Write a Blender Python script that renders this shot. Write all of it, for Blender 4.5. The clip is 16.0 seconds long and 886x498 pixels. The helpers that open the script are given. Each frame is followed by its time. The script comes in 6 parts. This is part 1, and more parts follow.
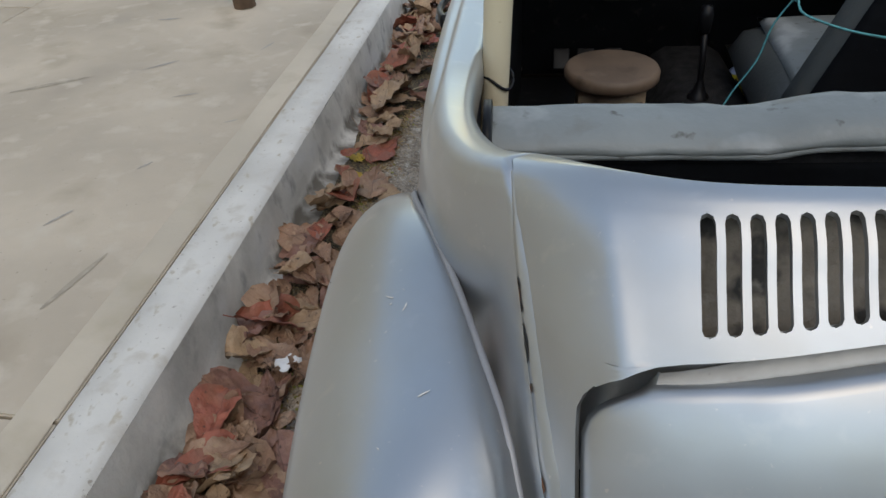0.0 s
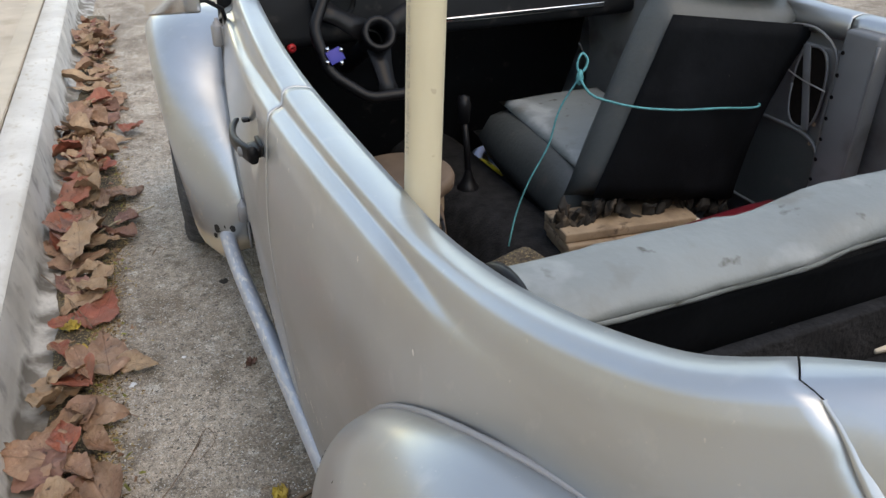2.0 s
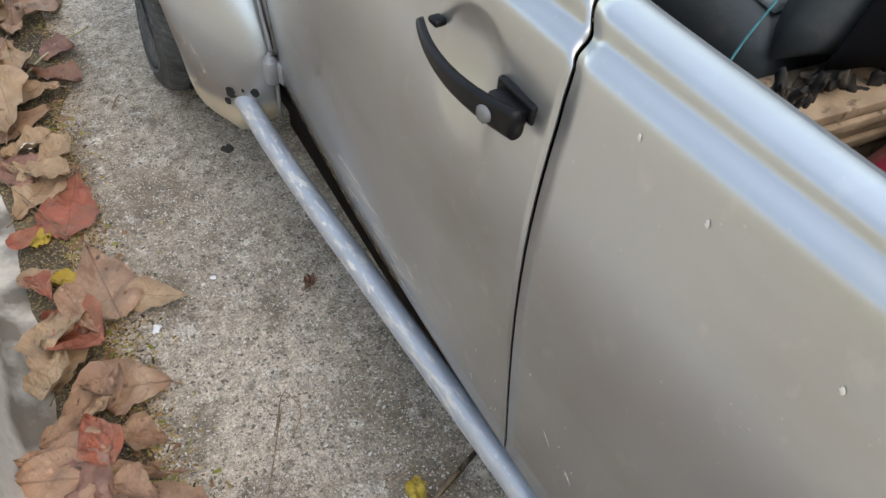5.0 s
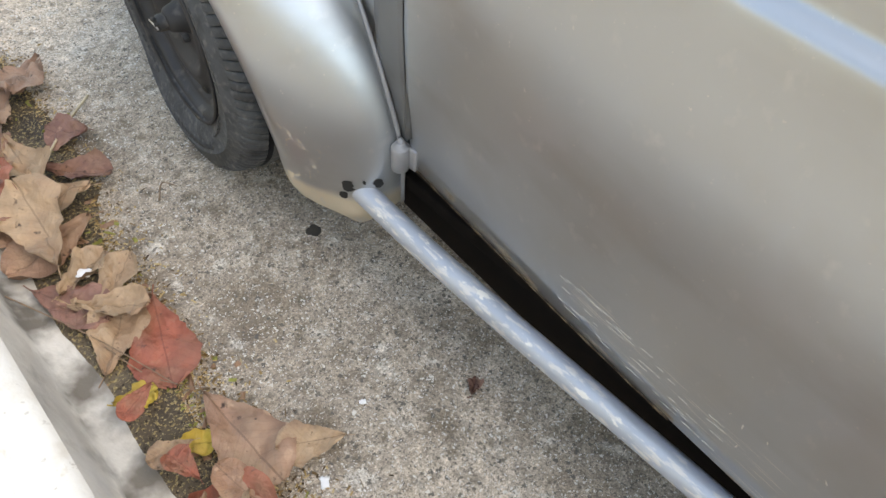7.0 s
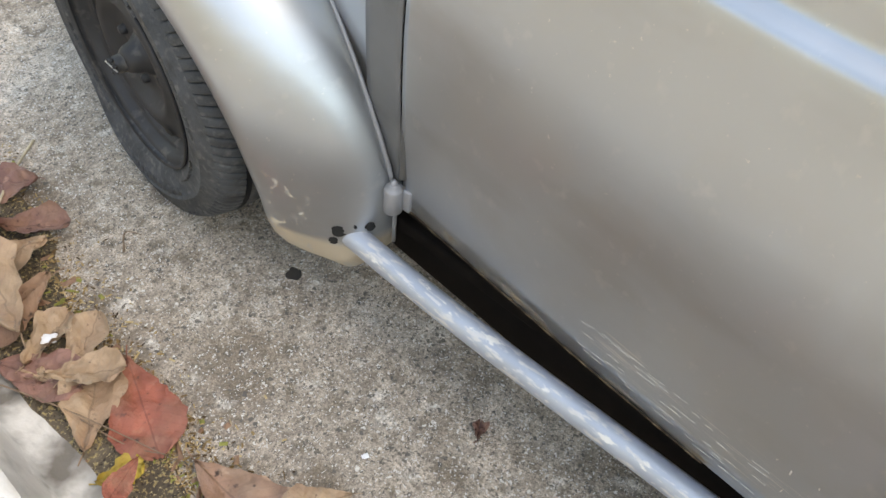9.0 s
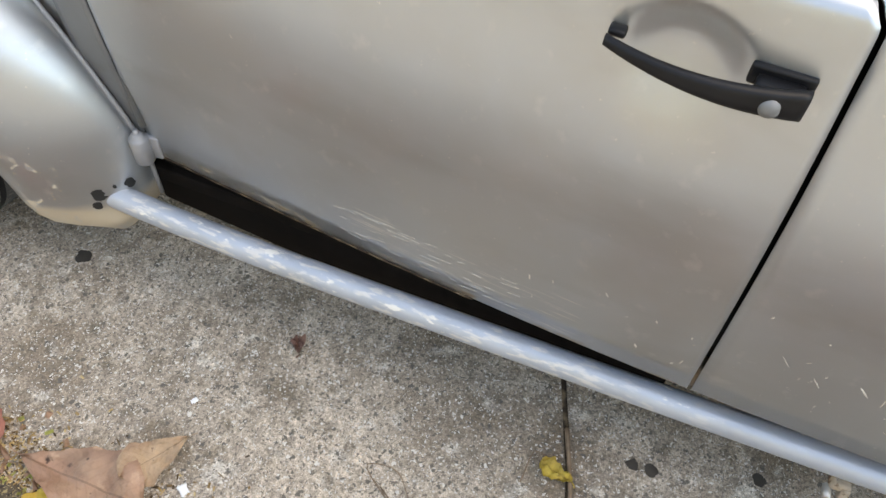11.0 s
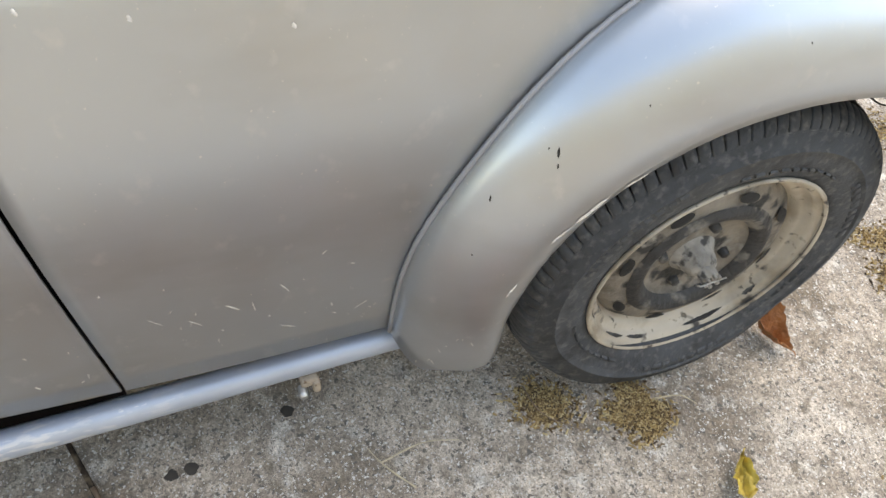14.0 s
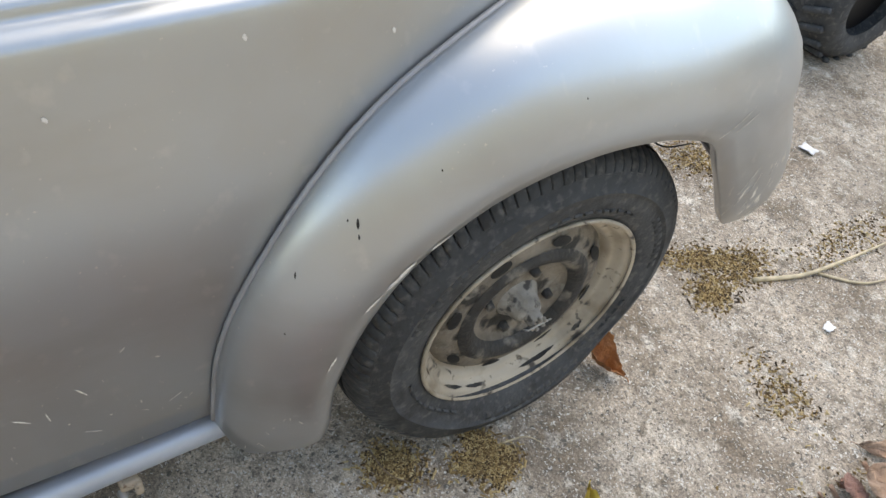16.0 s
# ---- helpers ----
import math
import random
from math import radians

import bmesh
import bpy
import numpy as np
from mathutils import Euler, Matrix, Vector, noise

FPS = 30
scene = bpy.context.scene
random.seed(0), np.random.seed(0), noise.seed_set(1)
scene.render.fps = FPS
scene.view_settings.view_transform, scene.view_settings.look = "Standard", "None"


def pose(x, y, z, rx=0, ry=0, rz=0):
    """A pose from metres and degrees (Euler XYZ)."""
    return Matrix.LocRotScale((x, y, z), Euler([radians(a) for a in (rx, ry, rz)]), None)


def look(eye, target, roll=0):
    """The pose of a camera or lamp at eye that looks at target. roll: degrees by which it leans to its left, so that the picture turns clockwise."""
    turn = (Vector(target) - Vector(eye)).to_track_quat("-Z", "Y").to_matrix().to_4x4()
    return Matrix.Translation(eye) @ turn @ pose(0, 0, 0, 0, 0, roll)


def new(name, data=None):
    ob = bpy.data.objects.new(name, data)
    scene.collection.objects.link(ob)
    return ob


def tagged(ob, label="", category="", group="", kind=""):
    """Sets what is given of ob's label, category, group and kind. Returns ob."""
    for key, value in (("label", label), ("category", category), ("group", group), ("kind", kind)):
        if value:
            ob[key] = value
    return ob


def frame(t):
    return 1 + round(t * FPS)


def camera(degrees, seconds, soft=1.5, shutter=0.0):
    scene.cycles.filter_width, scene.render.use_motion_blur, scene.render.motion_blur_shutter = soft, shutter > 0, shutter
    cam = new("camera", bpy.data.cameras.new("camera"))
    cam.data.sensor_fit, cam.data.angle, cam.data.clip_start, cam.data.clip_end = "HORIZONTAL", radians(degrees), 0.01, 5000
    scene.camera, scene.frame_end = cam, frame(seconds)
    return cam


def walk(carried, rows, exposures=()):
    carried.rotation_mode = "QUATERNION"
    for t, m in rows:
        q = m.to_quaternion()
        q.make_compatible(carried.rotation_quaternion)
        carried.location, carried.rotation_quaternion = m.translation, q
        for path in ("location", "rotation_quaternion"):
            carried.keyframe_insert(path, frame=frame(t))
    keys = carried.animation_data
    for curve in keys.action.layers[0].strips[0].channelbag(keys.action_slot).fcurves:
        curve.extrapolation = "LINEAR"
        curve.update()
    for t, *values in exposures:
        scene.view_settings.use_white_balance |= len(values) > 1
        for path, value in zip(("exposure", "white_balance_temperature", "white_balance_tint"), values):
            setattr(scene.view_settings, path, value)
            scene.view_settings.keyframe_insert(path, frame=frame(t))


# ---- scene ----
cam = camera(60.0, 16.0)
PATH = [
    (0, (-0.61, -0.608, 1.36), (-0.795, 1.021, 0.216), -3.3),
    (0.2, (-0.672, -0.576, 1.358), (-0.744, 1.083, 0.244), -3.3),
    (0.5, (-0.772, -0.538, 1.359), (-0.683, 1.143, 0.279), -3.1),
    (1, (-0.859, -0.475, 1.351), (-0.537, 1.203, 0.31), -2.5),
    (1.2, (-0.887, -0.433, 1.342), (-0.459, 1.226, 0.31), -1.7),
    (1.5, (-0.91, -0.356, 1.338), (-0.384, 1.285, 0.323), -1.4),
    (2, (-0.947, -0.243, 1.322), (-0.239, 1.347, 0.337), -0.0),
    (2.5, (-0.985, -0.11, 1.332), (-0.143, 1.41, 0.341), 0.3),
    (3, (-1.023, 0.005, 1.321), (-0.139, 1.472, 0.289), 1.2),
    (3.5, (-1.016, 0.142, 1.289), (-0.155, 1.543, 0.151), 2.1),
    (4, (-1.005, 0.276, 1.271), (-0.2, 1.587, -0.007), 3.5),
    (4.2, (-1.017, 0.316, 1.249), (-0.242, 1.576, -0.097), 3.9),
    (6.3, (-1.261, 0.966, 1.269), (-0.437, 1.869, -0.314), 3.4),
    (6.5, (-1.276, 1.005, 1.266), (-0.429, 1.883, -0.319), 4.1),
    (7, (-1.274, 1.132, 1.264), (-0.38, 1.942, -0.331), 5.3),
    (7.5, (-1.279, 1.228, 1.253), (-0.337, 1.986, -0.34), 7.1),
    (8, (-1.289, 1.263, 1.25), (-0.307, 2.003, -0.327), 8.1),
    (8.2, (-1.282, 1.273, 1.253), (-0.302, 2.011, -0.326), 8.0),
    (10.5, (-1.297, 1.151, 1.248), (-0.179, 1.62, -0.342), 6.5),
    (11, (-1.3, 1.059, 1.257), (-0.179, 1.433, -0.357), 4.8),
    (11.5, (-1.309, 0.987, 1.257), (-0.169, 1.255, -0.364), 4.1),
    (12, (-1.313, 0.925, 1.251), (-0.154, 1.069, -0.373), 4.0),
    (12.5, (-1.315, 0.875, 1.255), (-0.137, 0.87, -0.361), 4.3),
    (13, (-1.305, 0.819, 1.255), (-0.122, 0.629, -0.347), 5.2),
    (13.5, (-1.307, 0.759, 1.261), (-0.135, 0.391, -0.318), 6.1),
    (14, (-1.315, 0.718, 1.269), (-0.172, 0.184, -0.283), 7.1),
    (14.5, (-1.325, 0.689, 1.275), (-0.221, 0.01, -0.247), 8.6),
    (15, (-1.326, 0.659, 1.278), (-0.252, -0.13, -0.213), 10.1),
    (15.5, (-1.319, 0.652, 1.279), (-0.254, -0.205, -0.181), 11.2),
    (16, (-1.304, 0.651, 1.282), (-0.236, -0.236, -0.158), 12.2),
]
walk(cam, [(t, look(eye, target, roll)) for t, eye, target, roll in PATH], [(0, 1.07, 9000, 9), (1.5, 1.57, 9500, 11), (2.5, 1.85, 9700, 12), (4, 2.02, 9900, 11), (7, 2.32, 10000, 10), (11, 2.50, 10200, 11), (12.5, 2.68, 10300, 11), (14, 2.40, 9800, 11), (16, 1.97, 9400, 10)])

from mathutils.bvhtree import BVHTree

# ---------------------------------------------------------------- world and light
world = bpy.data.worlds.new("overcast_sky")
scene.world = world
world.use_nodes = True
wn = world.node_tree.nodes
sky = wn.new("ShaderNodeTexSky")
sky.sky_type = "NISHITA"
sky.sun_disc = False
sky.sun_elevation = radians(56)
sky.sun_rotation = radians(156)
sky.air_density = 1.0
sky.dust_density = 0.3
sky.ozone_density = 0.5
world.node_tree.links.new(sky.outputs[0], wn["Background"].inputs[0])
wn["Background"].inputs[1].default_value = 0.15
sun_data = bpy.data.lights.new("sun", "SUN")
sun_data.energy, sun_data.angle, sun_data.color = 0.38, radians(60), (1.0, 0.95, 0.88)
sun = new("sun", sun_data)
sun.matrix_world = look((0, 0, 10), (-0.35, 0.80, 8.706))


# ---------------------------------------------------------------- materials
def mat(name, base=(0.5, 0.5, 0.5), rough=0.5, metal=0.0, spots=(), noise_scale=8.0, amount=0.25, bump=0.0, bump_scale=60.0, coat=0.0, flake=0.0, specular=0.5):
    """A surface with cloudy variation of its colour, stains (colour, scale, from, to) and fine relief, in metres."""
    m = bpy.data.materials.new(name)
    m.use_nodes = True
    nt = m.node_tree
    n, link = nt.nodes, nt.links
    bsdf = n["Principled BSDF"]
    geo = n.new("ShaderNodeTexCoord")
    where = geo.outputs["Object"]
    info = n.new("ShaderNodeObjectInfo")
    shift = n.new("ShaderNodeVectorMath")
    shift.operation = "MULTIPLY_ADD"
    link.new(info.outputs["Random"], shift.inputs[0])
    shift.inputs[1].default_value = (13, 7, 5)
    link.new(where, shift.inputs[2])
    where = shift.outputs[0]
    cloud = n.new("ShaderNodeTexNoise")
    cloud.inputs["Scale"].default_value, cloud.inputs["Detail"].default_value = noise_scale, 6
    link.new(where, cloud.inputs["Vector"])
    ramp = n.new("ShaderNodeValToRGB")
    ramp.color_ramp.elements[0].position, ramp.color_ramp.elements[1].position = 0.3, 0.7
    ramp.color_ramp.elements[0].color = (*[c * (1 - amount) for c in base], 1)
    ramp.color_ramp.elements[1].color = (*[min(1, c * (1 + amount)) for c in base], 1)
    link.new(cloud.outputs[0], ramp.inputs[0])
    colour = ramp.outputs[0]
    for tint, scale, lo, hi in spots:
        tex = n.new("ShaderNodeTexNoise")
        tex.inputs["Scale"].default_value, tex.inputs["Detail"].default_value = scale, 4
        link.new(where, tex.inputs["Vector"])
        step = n.new("ShaderNodeMapRange")
        step.inputs["From Min"].default_value, step.inputs["From Max"].default_value = lo, hi
        link.new(tex.outputs[0], step.inputs["Value"])
        mix = n.new("ShaderNodeMix")
        mix.data_type = "RGBA"
        link.new(step.outputs[0], mix.inputs["Factor"])
        link.new(colour, mix.inputs["A"])
        mix.inputs["B"].default_value = (*tint, 1)
        colour = mix.outputs["Result"]
    link.new(colour, bsdf.inputs["Base Color"])
    bsdf.inputs["Metallic"].default_value = metal
    bsdf.inputs["Coat Weight"].default_value = coat
    bsdf.inputs["Coat Roughness"].default_value = 0.12
    bsdf.inputs["Specular IOR Level"].default_value = specular
    rr = n.new("ShaderNodeMapRange")
    rr.inputs["To Min"].default_value, rr.inputs["To Max"].default_value = max(0.02, rough - 0.08), min(1, rough + 0.08)
    link.new(cloud.outputs[0], rr.inputs["Value"])
    link.new(rr.outputs[0], bsdf.inputs["Roughness"])
    if bump:
        fine = n.new("ShaderNodeTexNoise")
        fine.inputs["Scale"].default_value, fine.inputs["Detail"].default_value = bump_scale, 5
        link.new(where, fine.inputs["Vector"])
        b = n.new("ShaderNodeBump")
        b.inputs["Strength"].default_value, b.inputs["Distance"].default_value = 1.0, bump
        link.new(fine.outputs[0], b.inputs["Height"])
        link.new(b.outputs[0], bsdf.inputs["Normal"])
    return m


PAINT = mat("silver_paint", (0.442, 0.468, 0.490), 0.37, 0.85, noise_scale=3, amount=0.05, spots=[((0.44, 0.445, 0.44), 5, 0.5, 0.8), ((0.58, 0.57, 0.55), 130, 0.70, 0.75), ((0.385, 0.39, 0.39), 1.7, 0.5, 0.75), ((0.40, 0.39, 0.37), 3.1, 0.58, 0.80)], coat=0.4, bump=0.0007, bump_scale=8)
PAINT_INNER = mat("grey_inner_paint", (0.155, 0.16, 0.165), 0.5, 0.2, noise_scale=6, amount=0.15, spots=[((0.08, 0.075, 0.07), 9, 0.55, 0.8)])
PIPING = mat("seam_piping", (0.30, 0.30, 0.31), 0.5, 0.3, noise_scale=20, amount=0.1)
PRIMER = mat("bare_primer", (0.62, 0.55, 0.44), 0.7, noise_scale=20, amount=0.12, spots=[((0.35, 0.25, 0.16), 45, 0.62, 0.75)])
PIPE = mat("blue_grey_pipe_paint", (0.42, 0.46, 0.52), 0.38, 0.3, noise_scale=9, amount=0.08)
CHIPPED = mat("chipped_grey_edge", (0.40, 0.385, 0.36), 0.6, noise_scale=12, amount=0.2, spots=[((0.20, 0.10, 0.05), 14, 0.56, 0.66), ((0.07, 0.05, 0.04), 40, 0.60, 0.68)], bump=0.002, bump_scale=60)
RUSTY_CREAM = mat("rusty_cream_paint", (0.36, 0.29, 0.22), 0.7, noise_scale=40, amount=0.3, spots=[((0.12, 0.07, 0.04), 90, 0.52, 0.64)])
RUST = mat("rust", (0.16, 0.07, 0.035), 0.9, noise_scale=60, amount=0.4, bump=0.002, bump_scale=200)
TORN = mat("rotten_padding", (0.014, 0.012, 0.010), 0.9, noise_scale=40, amount=0.5)
SHRED = mat("frayed_lining", (0.045, 0.034, 0.025), 0.9, noise_scale=40, amount=0.5, spots=[((0.12, 0.09, 0.06), 60, 0.58, 0.66)])
BLACK = mat("black_plastic", (0.007, 0.007, 0.008), 0.36, noise_scale=20, amount=0.3, specular=0.2)
DARK = mat("near_black_interior", (0.0055, 0.0065, 0.008), 0.6, noise_scale=10, amount=0.4, spots=[((0.03, 0.029, 0.028), 25, 0.62, 0.75)], specular=0.2)
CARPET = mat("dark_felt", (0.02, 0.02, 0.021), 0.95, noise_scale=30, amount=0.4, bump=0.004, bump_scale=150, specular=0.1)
RUBBER = mat("dusty_tyre_rubber", (0.058, 0.061, 0.064), 0.8, noise_scale=18, amount=0.3, spots=[((0.125, 0.122, 0.118), 70, 0.52, 0.72), ((0.035, 0.035, 0.037), 22, 0.54, 0.7)], bump=0.0015, bump_scale=160)
RIM = mat("cream_rim_paint", (0.47, 0.405, 0.32), 0.6, noise_scale=9, amount=0.2, spots=[((0.26, 0.205, 0.145), 12, 0.48, 0.7), ((0.07, 0.06, 0.052), 22, 0.60, 0.67), ((0.12, 0.10, 0.08), 60, 0.62, 0.7)])
RIM_DIRTY = mat("greasy_wheel_disc", (0.21, 0.18, 0.145), 0.8, noise_scale=22, amount=0.4, spots=[((0.035, 0.033, 0.03), 20, 0.53, 0.62), ((0.27, 0.25, 0.215), 34, 0.58, 0.70)], bump=0.003, bump_scale=130)
GREASE = mat("black_grease", (0.034, 0.033, 0.032), 0.6, noise_scale=30, amount=0.4, spots=[((0.22, 0.20, 0.17), 26, 0.52, 0.66)], bump=0.003, bump_scale=120)
CASTING = mat("dusty_hub_casting", (0.30, 0.275, 0.24), 0.75, noise_scale=40, amount=0.3, spots=[((0.06, 0.055, 0.05), 45, 0.52, 0.62)], bump=0.003, bump_scale=140)
OLIVE = mat("olive_lamp_rim", (0.20, 0.205, 0.16), 0.5, noise_scale=20, amount=0.2)
SCRATCH = mat("pale_scratch", (0.60, 0.58, 0.54), 0.6, noise_scale=120, amount=0.3)
CHIP = mat("black_undercoat_and_holes", (0.012, 0.012, 0.012), 0.7, noise_scale=80, amount=0.4)
SMUDGE = mat("blue_paint_smudge", (0.35, 0.325, 0.285), 0.8, noise_scale=30, amount=0.2)
SMEAR = mat("dark_smear", (0.345, 0.30, 0.235), 0.8, noise_scale=30, amount=0.2)
GROOVE_SHADE = mat("groove_shade_rubber", (0.022, 0.022, 0.023), 0.9, noise_scale=60, amount=0.3, specular=0.15)
STRAW = mat("pale_straw", (0.52, 0.43, 0.29), 0.7, noise_scale=40, amount=0.25)
RIM_BLACK = mat("black_wheel_disc", (0.03, 0.03, 0.032), 0.6, noise_scale=18, amount=0.3, spots=[((0.12, 0.11, 0.10), 25, 0.58, 0.75)])
CHROME = mat("chrome", (0.7, 0.7, 0.7), 0.12, 1.0, noise_scale=30, amount=0.05)
STEEL = mat("worn_steel", (0.45, 0.44, 0.42), 0.4, 0.8, noise_scale=40, amount=0.2)
GREY_VINYL = mat("grey_vinyl", (0.056, 0.062, 0.061), 0.5, noise_scale=7, amount=0.15, spots=[((0.08, 0.075, 0.07), 14, 0.62, 0.8)], bump=0.0012, bump_scale=90)
PALE_VINYL = mat("pale_grey_vinyl", (0.185, 0.205, 0.203), 0.5, noise_scale=6, amount=0.12, spots=[((0.13, 0.12, 0.10), 11, 0.58, 0.78), ((0.06, 0.055, 0.045), 30, 0.66, 0.74), ((0.32, 0.34, 0.34), 7, 0.60, 0.72)], bump=0.004, bump_scale=24)
BLACK_VINYL = mat("black_vinyl", (0.0042, 0.005, 0.0062), 0.7, noise_scale=9, amount=0.3, spots=[((0.009, 0.010, 0.012), 7, 0.55, 0.75), ((0.06, 0.058, 0.055), 55, 0.74, 0.78)], bump=0.0015, bump_scale=70, specular=0.06)
RED_VINYL = mat("dark_red_vinyl", (0.19, 0.012, 0.022), 0.42, noise_scale=5, amount=0.15, spots=[((0.30, 0.09, 0.09), 12, 0.62, 0.85)])
PVC = mat("cream_pvc", (0.55, 0.475, 0.335), 0.4, noise_scale=5, amount=0.05, spots=[((0.42, 0.35, 0.25), 60, 0.70, 0.75), ((0.50, 0.42, 0.29), 6, 0.5, 0.75)])
PRINT = mat("grey_print", (0.44, 0.39, 0.30), 0.6, noise_scale=50, amount=0.2)
WOOD = mat("worn_plywood", (0.115, 0.076, 0.05), 0.65, noise_scale=10, amount=0.25, spots=[((0.07, 0.045, 0.028), 22, 0.56, 0.75), ((0.20, 0.15, 0.11), 9, 0.6, 0.8)])
PALE_WOOD = mat("pale_board", (0.31, 0.225, 0.15), 0.75, noise_scale=12, amount=0.25, spots=[((0.17, 0.115, 0.075), 9, 0.52, 0.68), ((0.09, 0.06, 0.04), 32, 0.60, 0.70)], bump=0.002, bump_scale=70)
ROPE = mat("teal_rope", (0.05, 0.26, 0.28), 0.7, noise_scale=80, amount=0.3)
BLUE_METAL = mat("blue_anodised", (0.018, 0.02, 0.13), 0.3, 0.7, noise_scale=20, amount=0.1)
YELLOW = mat("yellow_black_cloth", (0.50, 0.42, 0.02), 0.8, noise_scale=25, amount=0.2, spots=[((0.02, 0.02, 0.015), 30, 0.50, 0.53)])
BLUE_TAPE = mat("pale_blue_tape", (0.30, 0.40, 0.62), 0.5, noise_scale=20, amount=0.1)
RED_PLASTIC = mat("red_plastic", (0.5, 0.015, 0.02), 0.3, noise_scale=20, amount=0.1)


def road_mat():
    """Worn concrete: cloudy stains, pale and dark aggregate showing, pitted."""
    m = mat("worn_concrete_road", (0.42, 0.35, 0.278), 0.85, noise_scale=1.7, amount=0.25, spots=[((0.54, 0.47, 0.39), 4.5, 0.55, 0.72), ((0.15, 0.108, 0.07), 3.2, 0.51, 0.72), ((0.21, 0.165, 0.12), 8, 0.54, 0.70), ((0.56, 0.51, 0.44), 17, 0.58, 0.72), ((0.24, 0.195, 0.145), 28, 0.56, 0.70)])
    nt = m.node_tree
    n, link = nt.nodes, nt.links
    bsdf = n["Principled BSDF"]
    colour = bsdf.inputs["Base Color"].links[0].from_socket
    where = n.new("ShaderNodeTexCoord").outputs["Object"]
    bend = n.new("ShaderNodeTexNoise")
    bend.inputs["Scale"].default_value = 90
    link.new(where, bend.inputs["Vector"])
    push = n.new("ShaderNodeVectorMath")
    push.operation = "MULTIPLY_ADD"
    link.new(bend.outputs["Color"], push.inputs[0])
    push.inputs[1].default_value = (0.016, 0.016, 0.016)
    link.new(where, push.inputs[2])
    for scale, low, high in ((40, 0.68, 1.28), (150, 0.62, 1.34), (380, 0.58, 1.38)):
        fine = n.new("ShaderNodeTexNoise")
        fine.inputs["Scale"].default_value, fine.inputs["Detail"].default_value, fine.inputs["Roughness"].default_value = scale, 3, 0.65
        link.new(where, fine.inputs["Vector"])
        span = n.new("ShaderNodeMapRange")
        span.inputs["From Min"].default_value, span.inputs["From Max"].default_value = 0.32, 0.68
        span.inputs["To Min"].default_value, span.inputs["To Max"].default_value = low, high
        link.new(fine.outputs[0], span.inputs["Value"])
        times = n.new("ShaderNodeVectorMath")
        times.operation = "SCALE"
        link.new(colour, times.inputs[0])
        link.new(span.outputs[0], times.inputs["Scale"])
        colour = times.outputs[0]
    height = None
    for scale, lo, hi, radius, tint in ((80, 0.0, 0.10, 0.34, (0.11, 0.10, 0.088)), (135, 0.0, 0.17, 0.40, (0.125, 0.11, 0.095)), (120, 0.86, 1.0, 0.32, (0.66, 0.63, 0.57)), (240, 0.0, 0.24, 0.45, (0.17, 0.145, 0.12)), (260, 0.80, 1.0, 0.42, (0.60, 0.57, 0.52))):
        vor = n.new("ShaderNodeTexVoronoi")
        vor.inputs["Scale"].default_value = scale
        link.new(push.outputs[0], vor.inputs["Vector"])
        pick = n.new("ShaderNodeSeparateColor")
        link.new(vor.outputs["Color"], pick.inputs[0])
        inside = n.new("ShaderNodeMath")
        inside.operation = "LESS_THAN"
        link.new(vor.outputs["Distance"], inside.inputs[0])
        inside.inputs[1].default_value = radius
        chosen = n.new("ShaderNodeMath")
        chosen.operation = "COMPARE"
        link.new(pick.outputs[0], chosen.inputs[0])
        chosen.inputs[1].default_value, chosen.inputs[2].default_value = (lo + hi) / 2, (hi - lo) / 2
        both = n.new("ShaderNodeMath")
        both.operation = "MULTIPLY"
        link.new(inside.outputs[0], both.inputs[0])
        link.new(chosen.outputs[0], both.inputs[1])
        soft = n.new("ShaderNodeMath")
        soft.operation = "MULTIPLY"
        soft.inputs[1].default_value = 0.9
        link.new(both.outputs[0], soft.inputs[0])
        mix = n.new("ShaderNodeMix")
        mix.data_type = "RGBA"
        link.new(soft.outputs[0], mix.inputs["Factor"])
        link.new(colour, mix.inputs["A"])
        mix.inputs["B"].default_value = (*tint, 1)
        colour = mix.outputs["Result"]
        if lo == 0.0:
            down = n.new("ShaderNodeMath")
            down.operation = "SUBTRACT"
            if height is None:
                down.inputs[0].default_value = 1.0
            else:
                link.new(height, down.inputs[0])
            link.new(both.outputs[0], down.inputs[1])
            height = down.outputs[0]
    link.new(colour, bsdf.inputs["Base Color"])
    rough = n.new("ShaderNodeTexNoise")
    rough.inputs["Scale"].default_value, rough.inputs["Detail"].default_value = 160, 6
    link.new(where, rough.inputs["Vector"])
    add = n.new("ShaderNodeMath")
    link.new(rough.outputs[0], add.inputs[0])
    link.new(height, add.inputs[1])
    b = n.new("ShaderNodeBump")
    b.inputs["Strength"].default_value, b.inputs["Distance"].default_value = 1.0, 0.0042
    link.new(add.outputs[0], b.inputs["Height"])
    link.new(b.outputs[0], bsdf.inputs["Normal"])
    return m


